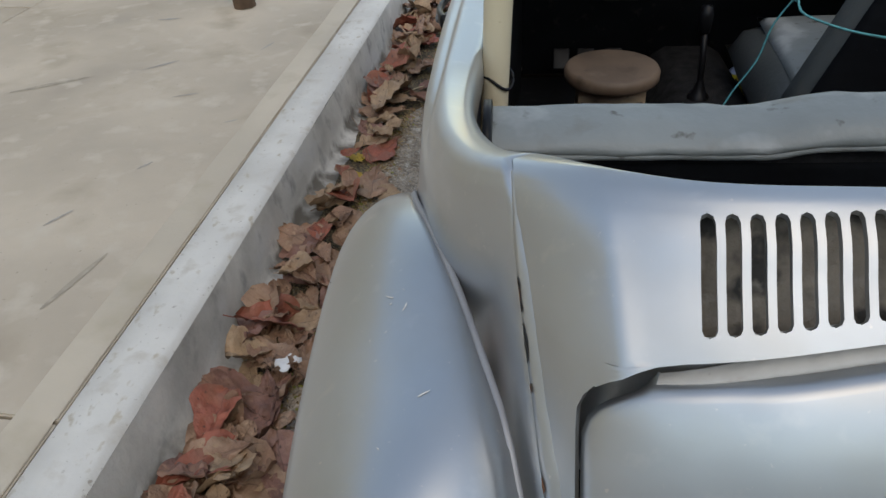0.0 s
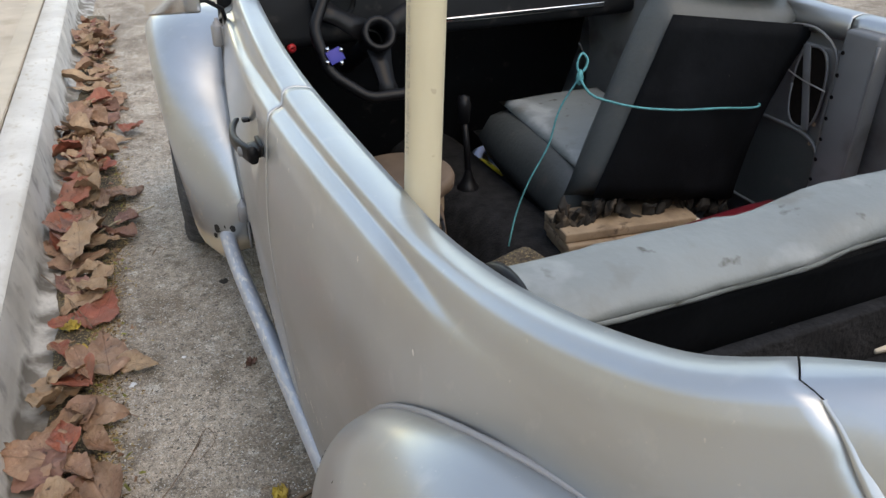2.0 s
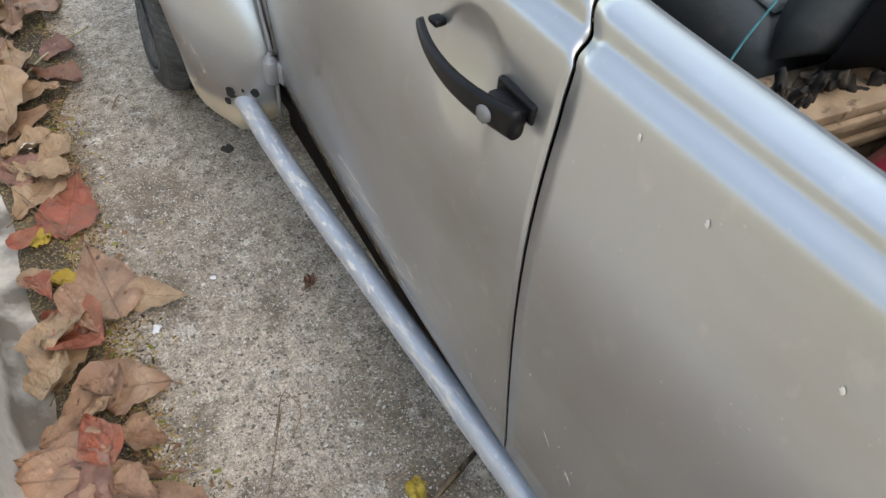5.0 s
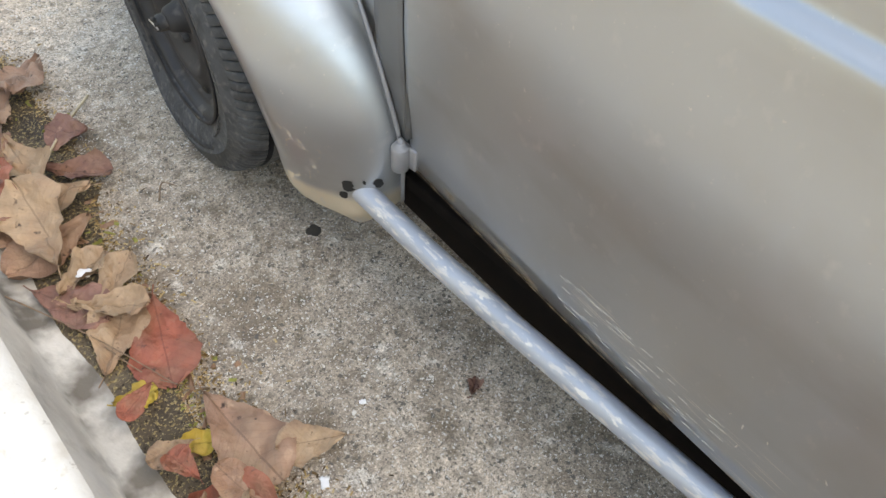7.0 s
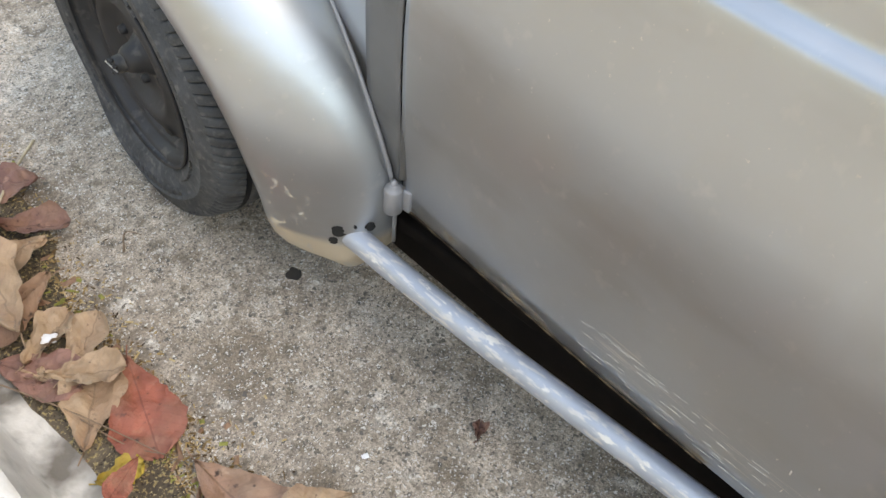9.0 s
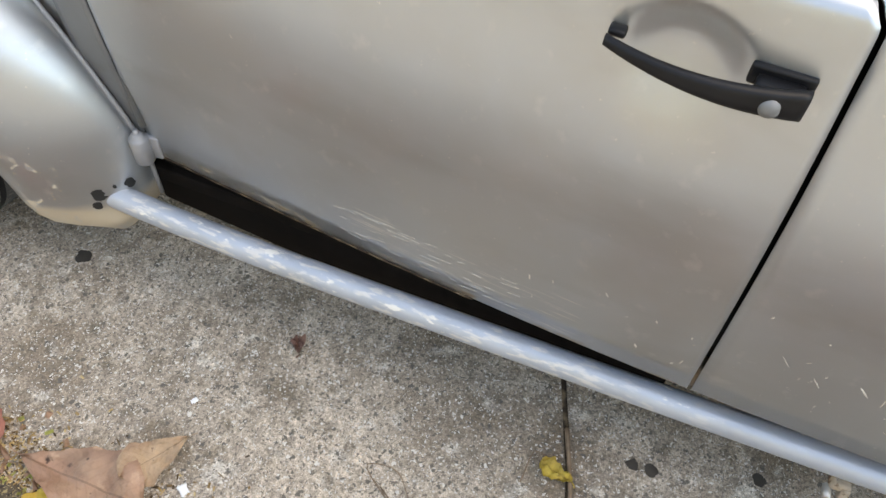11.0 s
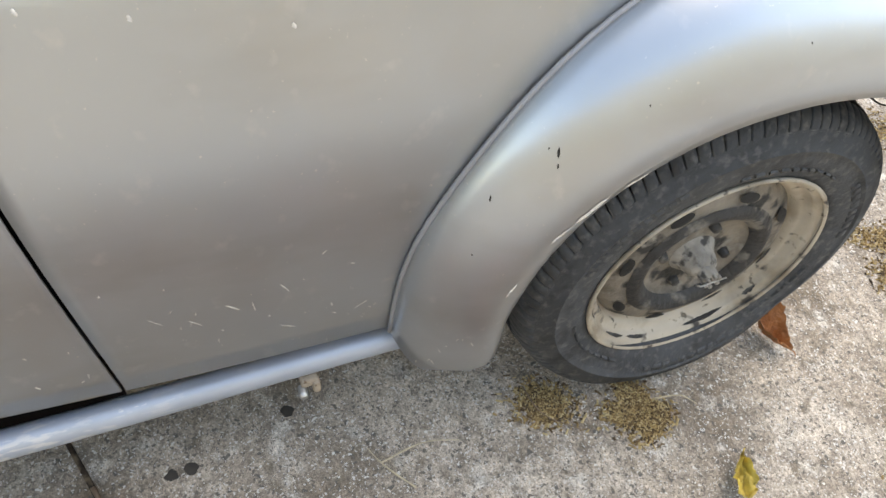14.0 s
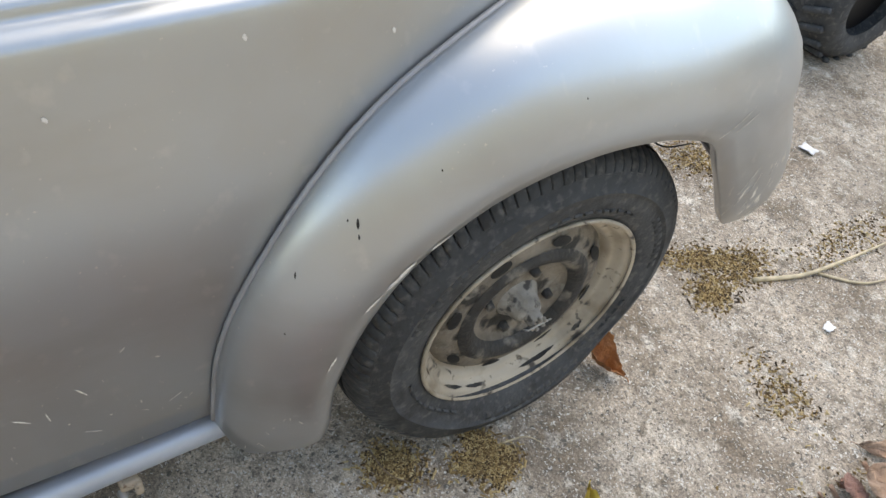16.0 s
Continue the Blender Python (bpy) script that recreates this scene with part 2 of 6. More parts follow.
ROAD = road_mat()
WALKWAY = mat("smooth_concrete_slab", (0.47, 0.40, 0.315), 0.8, noise_scale=1.6, amount=0.2, spots=[((0.36, 0.30, 0.225), 3.2, 0.52, 0.72), ((0.54, 0.475, 0.385), 9, 0.56, 0.75), ((0.27, 0.23, 0.18), 70, 0.70, 0.76)], bump=0.001, bump_scale=90)
EDGE_BAND = mat("trowelled_slab_edge", (0.51, 0.445, 0.355), 0.8, noise_scale=2.2, amount=0.12, spots=[((0.42, 0.36, 0.27), 6, 0.55, 0.8)], bump=0.001, bump_scale=90)
KERB_WHITE = mat("whitewashed_kerb", (0.62, 0.605, 0.565), 0.8, noise_scale=5, amount=0.1, spots=[((0.50, 0.46, 0.40), 14, 0.56, 0.75), ((0.34, 0.31, 0.27), 60, 0.66, 0.75), ((0.55, 0.53, 0.49), 3, 0.5, 0.7)], bump=0.0015, bump_scale=80)
KERB_FACE = mat("grey_kerb_face", (0.54, 0.525, 0.49), 0.85, noise_scale=6, amount=0.25, spots=[((0.56, 0.55, 0.52), 5, 0.53, 0.7), ((0.19, 0.18, 0.165), 9, 0.6, 0.8)], bump=0.003, bump_scale=60)
DIRT = mat("gutter_dirt", (0.12, 0.095, 0.066), 0.95, noise_scale=14, amount=0.4, spots=[((0.055, 0.043, 0.033), 7, 0.5, 0.62), ((0.30, 0.23, 0.11), 150, 0.56, 0.62), ((0.04, 0.03, 0.022), 120, 0.58, 0.64), ((0.42, 0.35, 0.20), 260, 0.62, 0.66)], bump=0.010, bump_scale=110)
# near-black that stands in for shade in gaps, hollows and holes
SHADE_BLACK = mat("shade_black", (0.008, 0.006, 0.005), 0.85, noise_scale=40, amount=0.4, specular=0.1)
SILL = mat("dusty_rusty_sill", (0.17, 0.125, 0.09), 0.85, noise_scale=18, amount=0.35, spots=[((0.30, 0.27, 0.23), 12, 0.54, 0.7), ((0.05, 0.035, 0.028), 26, 0.58, 0.68)], bump=0.002, bump_scale=90)
JOINT = mat("joint_dirt", (0.05, 0.036, 0.026), 0.95, noise_scale=50, amount=0.5, spots=[((0.16, 0.12, 0.08), 40, 0.5, 0.62)], bump=0.004, bump_scale=120, specular=0.1)
OIL = mat("oil_stain", (0.045, 0.037, 0.03), 0.7, noise_scale=30, amount=0.3)
GRIT = mat("straw_coloured_chaff", (0.31, 0.205, 0.10), 0.9, noise_scale=90, amount=0.5)
grain = GRIT.node_tree.nodes.new("ShaderNodeNewGeometry")
shade = GRIT.node_tree.nodes.new("ShaderNodeValToRGB")
for k, (at, tint) in enumerate(((0.0, (0.05, 0.032, 0.02)), (0.35, (0.20, 0.125, 0.055)), (0.7, (0.40, 0.275, 0.12)), (1.0, (0.56, 0.44, 0.24)))):
    stop = shade.color_ramp.elements[k] if k < 2 else shade.color_ramp.elements.new(at)
    stop.position, stop.color = at, (*tint, 1)
GRIT.node_tree.links.new(grain.outputs["Random Per Island"], shade.inputs[0])
GRIT.node_tree.links.new(shade.outputs[0], GRIT.node_tree.nodes["Principled BSDF"].inputs["Base Color"])
TWIG = mat("dry_twig", (0.22, 0.15, 0.10), 0.8, noise_scale=60, amount=0.3)
BROWN_WOOD = mat("brown_post", (0.17, 0.11, 0.075), 0.7, noise_scale=20, amount=0.3)
WALL = mat("beige_render", (0.64, 0.555, 0.43), 0.9, noise_scale=1.5, amount=0.12, bump=0.002, bump_scale=40)
FAR_WALL = mat("dull_brown_render", (0.24, 0.22, 0.19), 0.9, noise_scale=1.2, amount=0.25)
PAPER = mat("white_paper", (0.75, 0.75, 0.75), 0.8, noise_scale=30, amount=0.08)


def leaf_mat(name, a, b):
    m = mat(name, a, 0.6, noise_scale=18, amount=0.3, spots=[(b, 12, 0.45, 0.75), ((0.06, 0.035, 0.025), 50, 0.64, 0.74), ([min(1, 1.5 * c) for c in b], 30, 0.62, 0.8)])
    nt = m.node_tree
    n, link = nt.nodes, nt.links
    where = n.new("ShaderNodeTexCoord").outputs["Object"]
    sep = n.new("ShaderNodeSeparateXYZ")
    link.new(where, sep.inputs[0])

    def op(kind, x, y):
        k = n.new("ShaderNodeMath")
        k.operation = kind
        for s, v in ((0, x), (1, y)):
            if isinstance(v, (int, float)):
                k.inputs[s].default_value = v
            else:
                link.new(v, k.inputs[s])
        return k.outputs[0]

    # side veins that slant from the midrib, and crumpled relief
    vein = op("SINE", op("MULTIPLY", op("SUBTRACT", op("MULTIPLY", op("ABSOLUTE", sep.outputs[1], 0), 0.8), sep.outputs[0]), 190), 0)
    rough = n.new("ShaderNodeTexNoise")
    rough.inputs["Scale"].default_value, rough.inputs["Detail"].default_value = 42, 5
    link.new(where, rough.inputs["Vector"])
    b = n.new("ShaderNodeBump")
    b.inputs["Strength"].default_value, b.inputs["Distance"].default_value = 1.0, 0.009
    link.new(op("ADD", op("MULTIPLY", op("POWER", op("ABSOLUTE", vein, 0), 14), 0.03), rough.outputs[0]), b.inputs["Height"])
    link.new(b.outputs[0], n["Principled BSDF"].inputs["Normal"])
    base = n["Principled BSDF"].inputs["Base Color"]
    old = base.links[0].from_socket
    mix = n.new("ShaderNodeMix")
    mix.data_type = "RGBA"
    line = op("MULTIPLY", op("POWER", op("ABSOLUTE", vein, 0), 18), 0.13)
    rib = op("MULTIPLY", op("LESS_THAN", op("ABSOLUTE", sep.outputs[1], 0), 0.0016), 0.5)
    link.new(op("MAXIMUM", line, rib), mix.inputs["Factor"])
    link.new(old, mix.inputs["A"])
    mix.inputs["B"].default_value = (*[0.45 * c for c in a], 1)
    link.new(mix.outputs["Result"], base)
    return m


LEAF_BROWN = leaf_mat("brown_leaf", (0.28, 0.16, 0.105), (0.40, 0.265, 0.175))
LEAF_TAN = leaf_mat("tan_leaf", (0.37, 0.25, 0.155), (0.28, 0.17, 0.105))
LEAF_RED = leaf_mat("red_leaf", (0.31, 0.09, 0.055), (0.26, 0.125, 0.08))
LEAF_DARK = leaf_mat("dark_leaf", (0.22, 0.11, 0.085), (0.32, 0.18, 0.12))
LEAF_YELLOW = leaf_mat("yellow_leaf", (0.50, 0.36, 0.06), (0.36, 0.22, 0.05))
WEED = mat("yellow_green_weed", (0.24, 0.24, 0.06), 0.8, noise_scale=40, amount=0.4)
LEAF_ORANGE = leaf_mat("orange_brown_leaf", (0.34, 0.13, 0.04), (0.22, 0.08, 0.03))


# ---------------------------------------------------------------- mesh helpers
def part(name, bm, material, parent=None, label="", smooth=True):
    me = bpy.data.meshes.new(name)
    bmesh.ops.recalc_face_normals(bm, faces=bm.faces)
    bm.to_mesh(me)
    bm.free()
    me.materials.append(material)
    for f in me.polygons:
        f.use_smooth = smooth
    ob = new(name, me)
    if parent:
        ob.parent = parent
    if label:
        ob["label"] = label
    return ob


def empty(name, at=(0, 0, 0), label="", category="", group="", kind=""):
    ob = new(name)
    ob.empty_display_size = 0.05
    ob.location = at
    return tagged(ob, label, category, group, kind)


def flush(ob):
    """Keeps world coordinates of a part whose parent does not stand at the origin."""
    ob.matrix_parent_inverse = Matrix.Translation(ob.parent.location).inverted()
    return ob


def box(size, at=(0, 0, 0), turn=(0, 0, 0), bevel=0.004, bm=None, segments=2):
    own = bmesh.new()
    bmesh.ops.create_cube(own, size=1, matrix=Matrix.Diagonal((*size, 1)))
    if bevel:
        bmesh.ops.bevel(own, geom=own.edges[:], offset=min(bevel, min(size) * 0.45), segments=segments, affect="EDGES", profile=0.6)
    bmesh.ops.transform(own, matrix=pose(*at, *turn), verts=own.verts)
    if bm is None:
        return own
    me = bpy.data.meshes.new("t")
    own.to_mesh(me)
    bm.from_mesh(me)
    bpy.data.meshes.remove(me)
    own.free()
    return bm


def grid(rows, closed_u=False, closed_v=False, bm=None):
    """A skin over rows of points."""
    bm = bm or bmesh.new()
    vs = [[bm.verts.new(p) for p in r] for r in rows]
    nu, nv = len(vs), len(vs[0])
    for i in range(nu if closed_u else nu - 1):
        for j in range(nv if closed_v else nv - 1):
            a, b, c, d = vs[i][j], vs[(i + 1) % nu][j], vs[(i + 1) % nu][(j + 1) % nv], vs[i][(j + 1) % nv]
            if len({a, b, c, d}) == 4:
                bm.faces.new((a, b, c, d))
    return bm


def cap(bm, ring):
    bm.verts.ensure_lookup_table()
    bm.faces.new(ring)


def tube(points, radius, sides=10, bm=None, caps=True):
    """A round bar along points; radius a number or one a point."""
    bm = bm or bmesh.new()
    pts = [Vector(p) for p in points]
    rad = radius if isinstance(radius, (list, tuple)) else [radius] * len(pts)
    rows, side = [], None
    for i, p in enumerate(pts):
        t = (pts[min(i + 1, len(pts) - 1)] - pts[max(i - 1, 0)]).normalized()
        if side is None:
            side = t.orthogonal().normalized()
        side = (side - t * side.dot(t)).normalized()
        up = t.cross(side)
        rows.append([p + (side * math.cos(a) + up * math.sin(a)) * rad[i] for a in [2 * math.pi * k / sides for k in range(sides)]])
    vs = [[bm.verts.new(p) for p in r] for r in rows]
    for i in range(len(vs) - 1):
        for j in range(sides):
            bm.faces.new((vs[i][j], vs[i + 1][j], vs[i + 1][(j + 1) % sides], vs[i][(j + 1) % sides]))
    if caps:
        bm.faces.new(vs[0])
        bm.faces.new(vs[-1])
    return bm


def lathe(profile, axis="x", at=(0, 0, 0), steps=64, bm=None, closed=False):
    """Turns (along, radius) points round an axis through at."""
    rows = []
    for k in range(steps):
        a = 2 * math.pi * k / steps
        c, s = math.cos(a), math.sin(a)
        if axis == "x":
            rows.append([(at[0] + h, at[1] + r * c, at[2] + r * s) for h, r in profile])
        else:
            rows.append([(at[0] + r * c, at[1] + r * s, at[2] + h) for h, r in profile])
    return grid(rows, closed_u=True, closed_v=closed, bm=bm)


def smooth_line(points, n):
    """n points of a smooth curve through the given ones (Catmull-Rom by chord length)."""
    p = np.array(points, float)
    d = np.r_[0, np.cumsum(np.linalg.norm(np.diff(p, axis=0), axis=1))]
    return hermite(d, p, np.linspace(0, d[-1], n))


def hermite(xs, ys, x):
    """Smooth interpolation of ys over rising xs."""
    xs, ys, x = np.array(xs, float), np.array(ys, float), np.clip(np.array(x, float), xs[0], xs[-1])
    if ys.ndim == 1:
        return hermite(xs, ys[:, None], x)[..., 0]
    slope = np.empty_like(ys)
    step = np.diff(ys, axis=0) / np.diff(xs)[:, None]
    slope[0], slope[-1] = step[0], step[-1]
    w = np.diff(xs)
    slope[1:-1] = (step[:-1] * w[1:, None] + step[1:] * w[:-1, None]) / (w[:-1] + w[1:])[:, None]
    i = np.clip(np.searchsorted(xs, x, side="right") - 1, 0, len(xs) - 2)
    h = (xs[i + 1] - xs[i])[..., None]
    t = ((x - xs[i])[..., None]) / h
    return (2 * t**3 - 3 * t**2 + 1) * ys[i] + (t**3 - 2 * t**2 + t) * h * slope[i] + (3 * t**2 - 2 * t**3) * ys[i + 1] + (t**3 - t**2) * h * slope[i + 1]


def solid(ob, thickness=0.003, offset=-1.0):
    m = ob.modifiers.new("thickness", "SOLIDIFY")
    m.thickness, m.offset = thickness, offset
    return ob


def wear(m, name, tint, box_=((-9, 9), (-9, 9), (-9, 9)), soft=0.02, scale=(40, 40, 40), lo=0.55, hi=0.6, rough=None):
    """A copy of a material with worn marks: noise of the given scale, shown inside a box of the place."""
    m = m.copy()
    m.name = name
    nt = m.node_tree
    n, link = nt.nodes, nt.links
    bsdf = n["Principled BSDF"]
    colour = bsdf.inputs["Base Color"].links[0].from_socket
    where = n.new("ShaderNodeTexCoord").outputs["Object"]
    sep = n.new("ShaderNodeSeparateXYZ")
    wob = n.new("ShaderNodeTexNoise")
    wob.inputs["Scale"].default_value = 14
    link.new(where, wob.inputs["Vector"])
    push = n.new("ShaderNodeVectorMath")
    push.operation = "MULTIPLY_ADD"
    link.new(wob.outputs["Color"], push.inputs[0])
    push.inputs[1].default_value = (soft * 2,) * 3
    link.new(where, push.inputs[2])
    link.new(push.outputs[0], sep.inputs[0])
    mask = None
    for k, (a, b) in enumerate(box_):
        for edge, sign in ((a, 1), (b, -1)):
            if abs(edge) > 8:
                continue
            r = n.new("ShaderNodeMapRange")
            r.inputs["From Min"].default_value, r.inputs["From Max"].default_value = edge + soft - sign * soft / 2, edge + soft + sign * soft / 2
            link.new(sep.outputs[k], r.inputs["Value"])
            out = r.outputs[0]
            if mask is not None:
                mul = n.new("ShaderNodeMath")
                mul.operation = "MULTIPLY"
                link.new(mask, mul.inputs[0])
                link.new(out, mul.inputs[1])
                out = mul.outputs[0]
            mask = out
    if scale:
        vec = n.new("ShaderNodeVectorMath")
        vec.operation = "MULTIPLY"
        link.new(where, vec.inputs[0])
        vec.inputs[1].default_value = scale
        tex = n.new("ShaderNodeTexNoise")
        tex.inputs["Scale"].default_value, tex.inputs["Detail"].default_value = 1.0, 4
        link.new(vec.outputs[0], tex.inputs["Vector"])
        r = n.new("ShaderNodeMapRange")
        r.inputs["From Min"].default_value, r.inputs["From Max"].default_value = lo, hi
        link.new(tex.outputs[0], r.inputs["Value"])
        out = r.outputs[0]
        if mask is not None:
            mul = n.new("ShaderNodeMath")
            mul.operation = "MULTIPLY"
            link.new(mask, mul.inputs[0])
            link.new(out, mul.inputs[1])
            out = mul.outputs[0]
        mask = out
    mix = n.new("ShaderNodeMix")
    mix.data_type = "RGBA"
    link.new(mask, mix.inputs["Factor"])
    link.new(colour, mix.inputs["A"])
    mix.inputs["B"].default_value = (*tint, 1)
    link.new(mix.outputs["Result"], bsdf.inputs["Base Color"])
    if rough is not None:
        old = bsdf.inputs["Roughness"].links[0].from_socket
        rm = n.new("ShaderNodeMix")
        link.new(mask, rm.inputs["Factor"])
        link.new(old, rm.inputs["A"])
        rm.inputs["B"].default_value = rough
        link.new(rm.outputs["Result"], bsdf.inputs["Roughness"])
        sub_ = n.new("ShaderNodeMath")
        sub_.operation, sub_.use_clamp = "MULTIPLY_ADD", True
        link.new(mask, sub_.inputs[0])
        sub_.inputs[1].default_value, sub_.inputs[2].default_value = -bsdf.inputs["Metallic"].default_value, bsdf.inputs["Metallic"].default_value
        link.new(sub_.outputs[0], bsdf.inputs["Metallic"])
    return m


PAINT = wear(PAINT, "silver_paint", (0.375, 0.375, 0.37), ((-9, 9), (-9, 9), (-9, 9)), 0.02, (5, 3.5, 9), 0.50, 0.80)
PAINT = wear(PAINT, "silver_paint", (0.53, 0.535, 0.53), ((-9, 9), (-9, 9), (-9, 9)), 0.02, (26, 34, 30), 0.62, 0.85)
DOOR_PAINT = wear(PAINT, "scratched_door_paint", (0.72, 0.70, 0.66), ((-9, 9), (1.05, 1.40), (0.33, 0.43)), 0.02, (60, 9, 420), 0.60, 0.66, 0.6)
DOOR_PAINT = wear(DOOR_PAINT, "scratched_door_paint", (0.34, 0.29, 0.23), ((-9, 9), (-9, 9), (0.2, 0.332)), 0.005, (35, 22, 35), 0.5, 0.66, 0.7)
QUARTER_PAINT = wear(PAINT, "scuffed_quarter_paint", (0.70, 0.68, 0.64), ((-9, 9), (0.45, 0.86), (0.32, 0.47)), 0.04, (110, 150, 60), 0.70, 0.74, 0.6)
FRONT_FENDER_PAINT = wear(PAINT, "chipped_fender_paint", (0.66, 0.58, 0.46), ((-9, 9), (1.6, 2.05), (0.0, 0.235)), 0.02, (30, 30, 30), 0.25, 0.42, 0.7)
FRONT_FENDER_PAINT = wear(FRONT_FENDER_PAINT, "chipped_fender_paint", (0.60, 0.52, 0.40), ((-9, 9), (1.9, 2.1), (0.0, 0.36)), 0.03, (50, 50, 50), 0.58, 0.66, 0.7)
REAR_FENDER_PAINT = wear(PAINT, "chipped_rear_fender_paint", (0.70, 0.66, 0.58), ((-9, 9), (-9, -0.30), (0.3, 0.56)), 0.05, (160, 60, 26), 0.60, 0.66, 0.6)
PIPE_WORN = wear(PIPE, "scratched_pipe_paint", (0.62, 0.61, 0.60), ((-9, 9), (0.9, 2.0), (-9, 9)), 0.3, (130, 30, 130), 0.53, 0.62, 0.6)
PIPE_WORN = wear(PIPE_WORN, "scratched_pipe_paint", (0.72, 0.70, 0.66), ((-9, 9), (-9, 9), (-9, 9)), 0.3, (60, 25, 60), 0.66, 0.70, 0.6)


KERB_FACE = wear(KERB_FACE, "streaked_kerb_face", (0.56, 0.555, 0.54), ((-9, 9), (-9, 9), (-9, 9)), 0.02, (8, 5, 7), 0.53, 0.68)
KERB_FACE = wear(KERB_FACE, "streaked_kerb_face", (0.25, 0.24, 0.23), ((-9, 9), (-9, 9), (-9, 9)), 0.02, (16, 11, 9), 0.57, 0.76)
# darker blotches over the lowest few centimetres of the face
KERB_FACE = wear(KERB_FACE, "streaked_kerb_face", (0.16, 0.145, 0.125), ((-9, 9), (-9, 9), (-9, 0.055)), 0.03, (8, 9, 8), 0.38, 0.56)
KERB_WHITE = wear(KERB_WHITE, "worn_whitewash", (0.47, 0.42, 0.34), ((-9, 9), (-9, 9), (-9, 9)), 0.02, (34, 20, 34), 0.62, 0.72)


# ---------------------------------------------------------------- ground, kerb, walkway
def kerb_x(y, offset=0.0):
    """The kerb's road-side top edge in plan."""
    return -1.425 + 0.055 * y + offset


bm = bmesh.new()
ys = [-400, -60, -12, -6, -4, -3, -2, -1, 0, 1, 2, 3, 4, 6, 10, 20, 60, 400]
grid([[(kerb_x(y, 0.03) if abs(y) < 30 else kerb_x(math.copysign(30, y), 0.03), y, 0), (2 + 0.03 * min(abs(y), 30), y, 0), (400, y, 0)] for y in ys], bm=bm)
ground = tagged(part("ground", bm, ROAD, smooth=False), "worn grey concrete roadway with exposed aggregate and stains", "ground", kind="structure")

Y0, Y1 = -14.0, 30.0
kerb = empty("kerb", label="whitewashed concrete kerb with a grey battered face", category="kerb", kind="structure")
rows = []
for i in range(89):
    y = Y0 + (Y1 - Y0) * i / 88
    wob = 0.004 * noise.noise((y * 1.7, 0, 0))
    rows.append([(kerb_x(y, -0.143), y, 0.19), (kerb_x(y, -0.14), y, 0.198 + wob), (kerb_x(y, -0.06), y, 0.2 + wob), (kerb_x(y, -0.016), y, 0.2 + wob), (kerb_x(y, -0.004), y, 0.196 + wob), (kerb_x(y, 0.004), y, 0.186 + wob)])
part("top_band", grid(rows), KERB_WHITE, kerb, "worn white paint on concrete")
rows = []
for i in range(177):
    y = Y0 + (Y1 - Y0) * i / 176
    w = 0.006 * noise.noise((y * 2.3, 5, 0))
    rows.append([(kerb_x(y, 0.004), y, 0.186), (kerb_x(y, 0.014 + w * 0.5), y, 0.14), (kerb_x(y, 0.022 + w), y, 0.08), (kerb_x(y, 0.032 + w), y, 0.03), (kerb_x(y, 0.055 + 2 * w), y, 0.014), (kerb_x(y, 0.10 + 3 * w), y, 0.010), (kerb_x(y, 0.135 + 4 * w), y, -0.002)])
part("face", grid(rows), KERB_FACE, kerb, "scuffed grey concrete face")

walkway = empty("pavement", label="beige smooth concrete walkway in large slabs", category="pavement", kind="structure")
joints = [-14, -9.2, -6.4, -3.6, -1.05, 0.42, 3.24, 6.1, 9.0, 12, 18, 30]
for a, b in zip(joints[:-1], joints[1:]):
    for xa, xb in ((-0.152, -1.9), (-1.906, -4.6)):
        bm = bmesh.new()
        g = 0.004
        tilt = -0.09
        corners = [(kerb_x(a + g, xa), a + g), (kerb_x(b - g, xa), b - g), (kerb_x(b - g, xb), b - g + tilt * (xb - xa)), (kerb_x(a + g, xb), a + g + tilt * (xb - xa))]
        top = [bm.verts.new((x, y, 0.192)) for x, y in corners]
        low = [bm.verts.new((x, y, 0.05)) for x, y in corners]
        bm.faces.new(top)
        for k in range(4):
            bm.faces.new((top[k], low[k], low[(k + 1) % 4], top[(k + 1) % 4]))
        bmesh.ops.bevel(bm, geom=[e for e in bm.edges if e.verts[0] in top and e.verts[1] in top], offset=0.004, segments=2, affect="EDGES")
        part("slab", bm, WALKWAY, walkway, smooth=False)
part("joint_bed", grid([[(kerb_x(Y0, -4.7), Y0, 0.178), (kerb_x(Y0, -0.14), Y0, 0.178)], [(kerb_x(Y1, -4.7), Y1, 0.178), (kerb_x(Y1, -0.14), Y1, 0.178)]]), DIRT, walkway, "dirt in the joints")

rows = [[(kerb_x(y, -0.2535 + 0.006 * noise.noise((y * 3, 9, 0))), y, 0.1928), (kerb_x(y, -0.2515 + 0.006 * noise.noise((y * 3, 9, 0))), y, 0.1938), (kerb_x(y, -0.160), y, 0.1938), (kerb_x(y, -0.158), y, 0.1928)] for y in np.linspace(-6.3, 9, 240)]
part("edge_band", grid(rows), EDGE_BAND, walkway, "paler trowelled band beside the kerb")

# unseen plain wall closing the walkway, added for the car's side to reflect
wall = empty("unseen_wall_west", label="unseen plain beige wall along the walkway, added for reflections", category="wall", kind="structure")
part("render_face", box((0.2, 60, 3.8), (kerb_x(8, -4.75), 8, 1.9), (0, 0, -3.15), bevel=0.01), WALL, wall)

# unseen walls, added to block the low sky and darken paint reflections
tagged(part("wall_south", box((60, 0.3, 2.6), (8, -14.5, 1.3), (0, 0, 0), 0.02), FAR_WALL), "unseen plain dull brown wall closing the street, added for reflections", "wall", kind="structure")
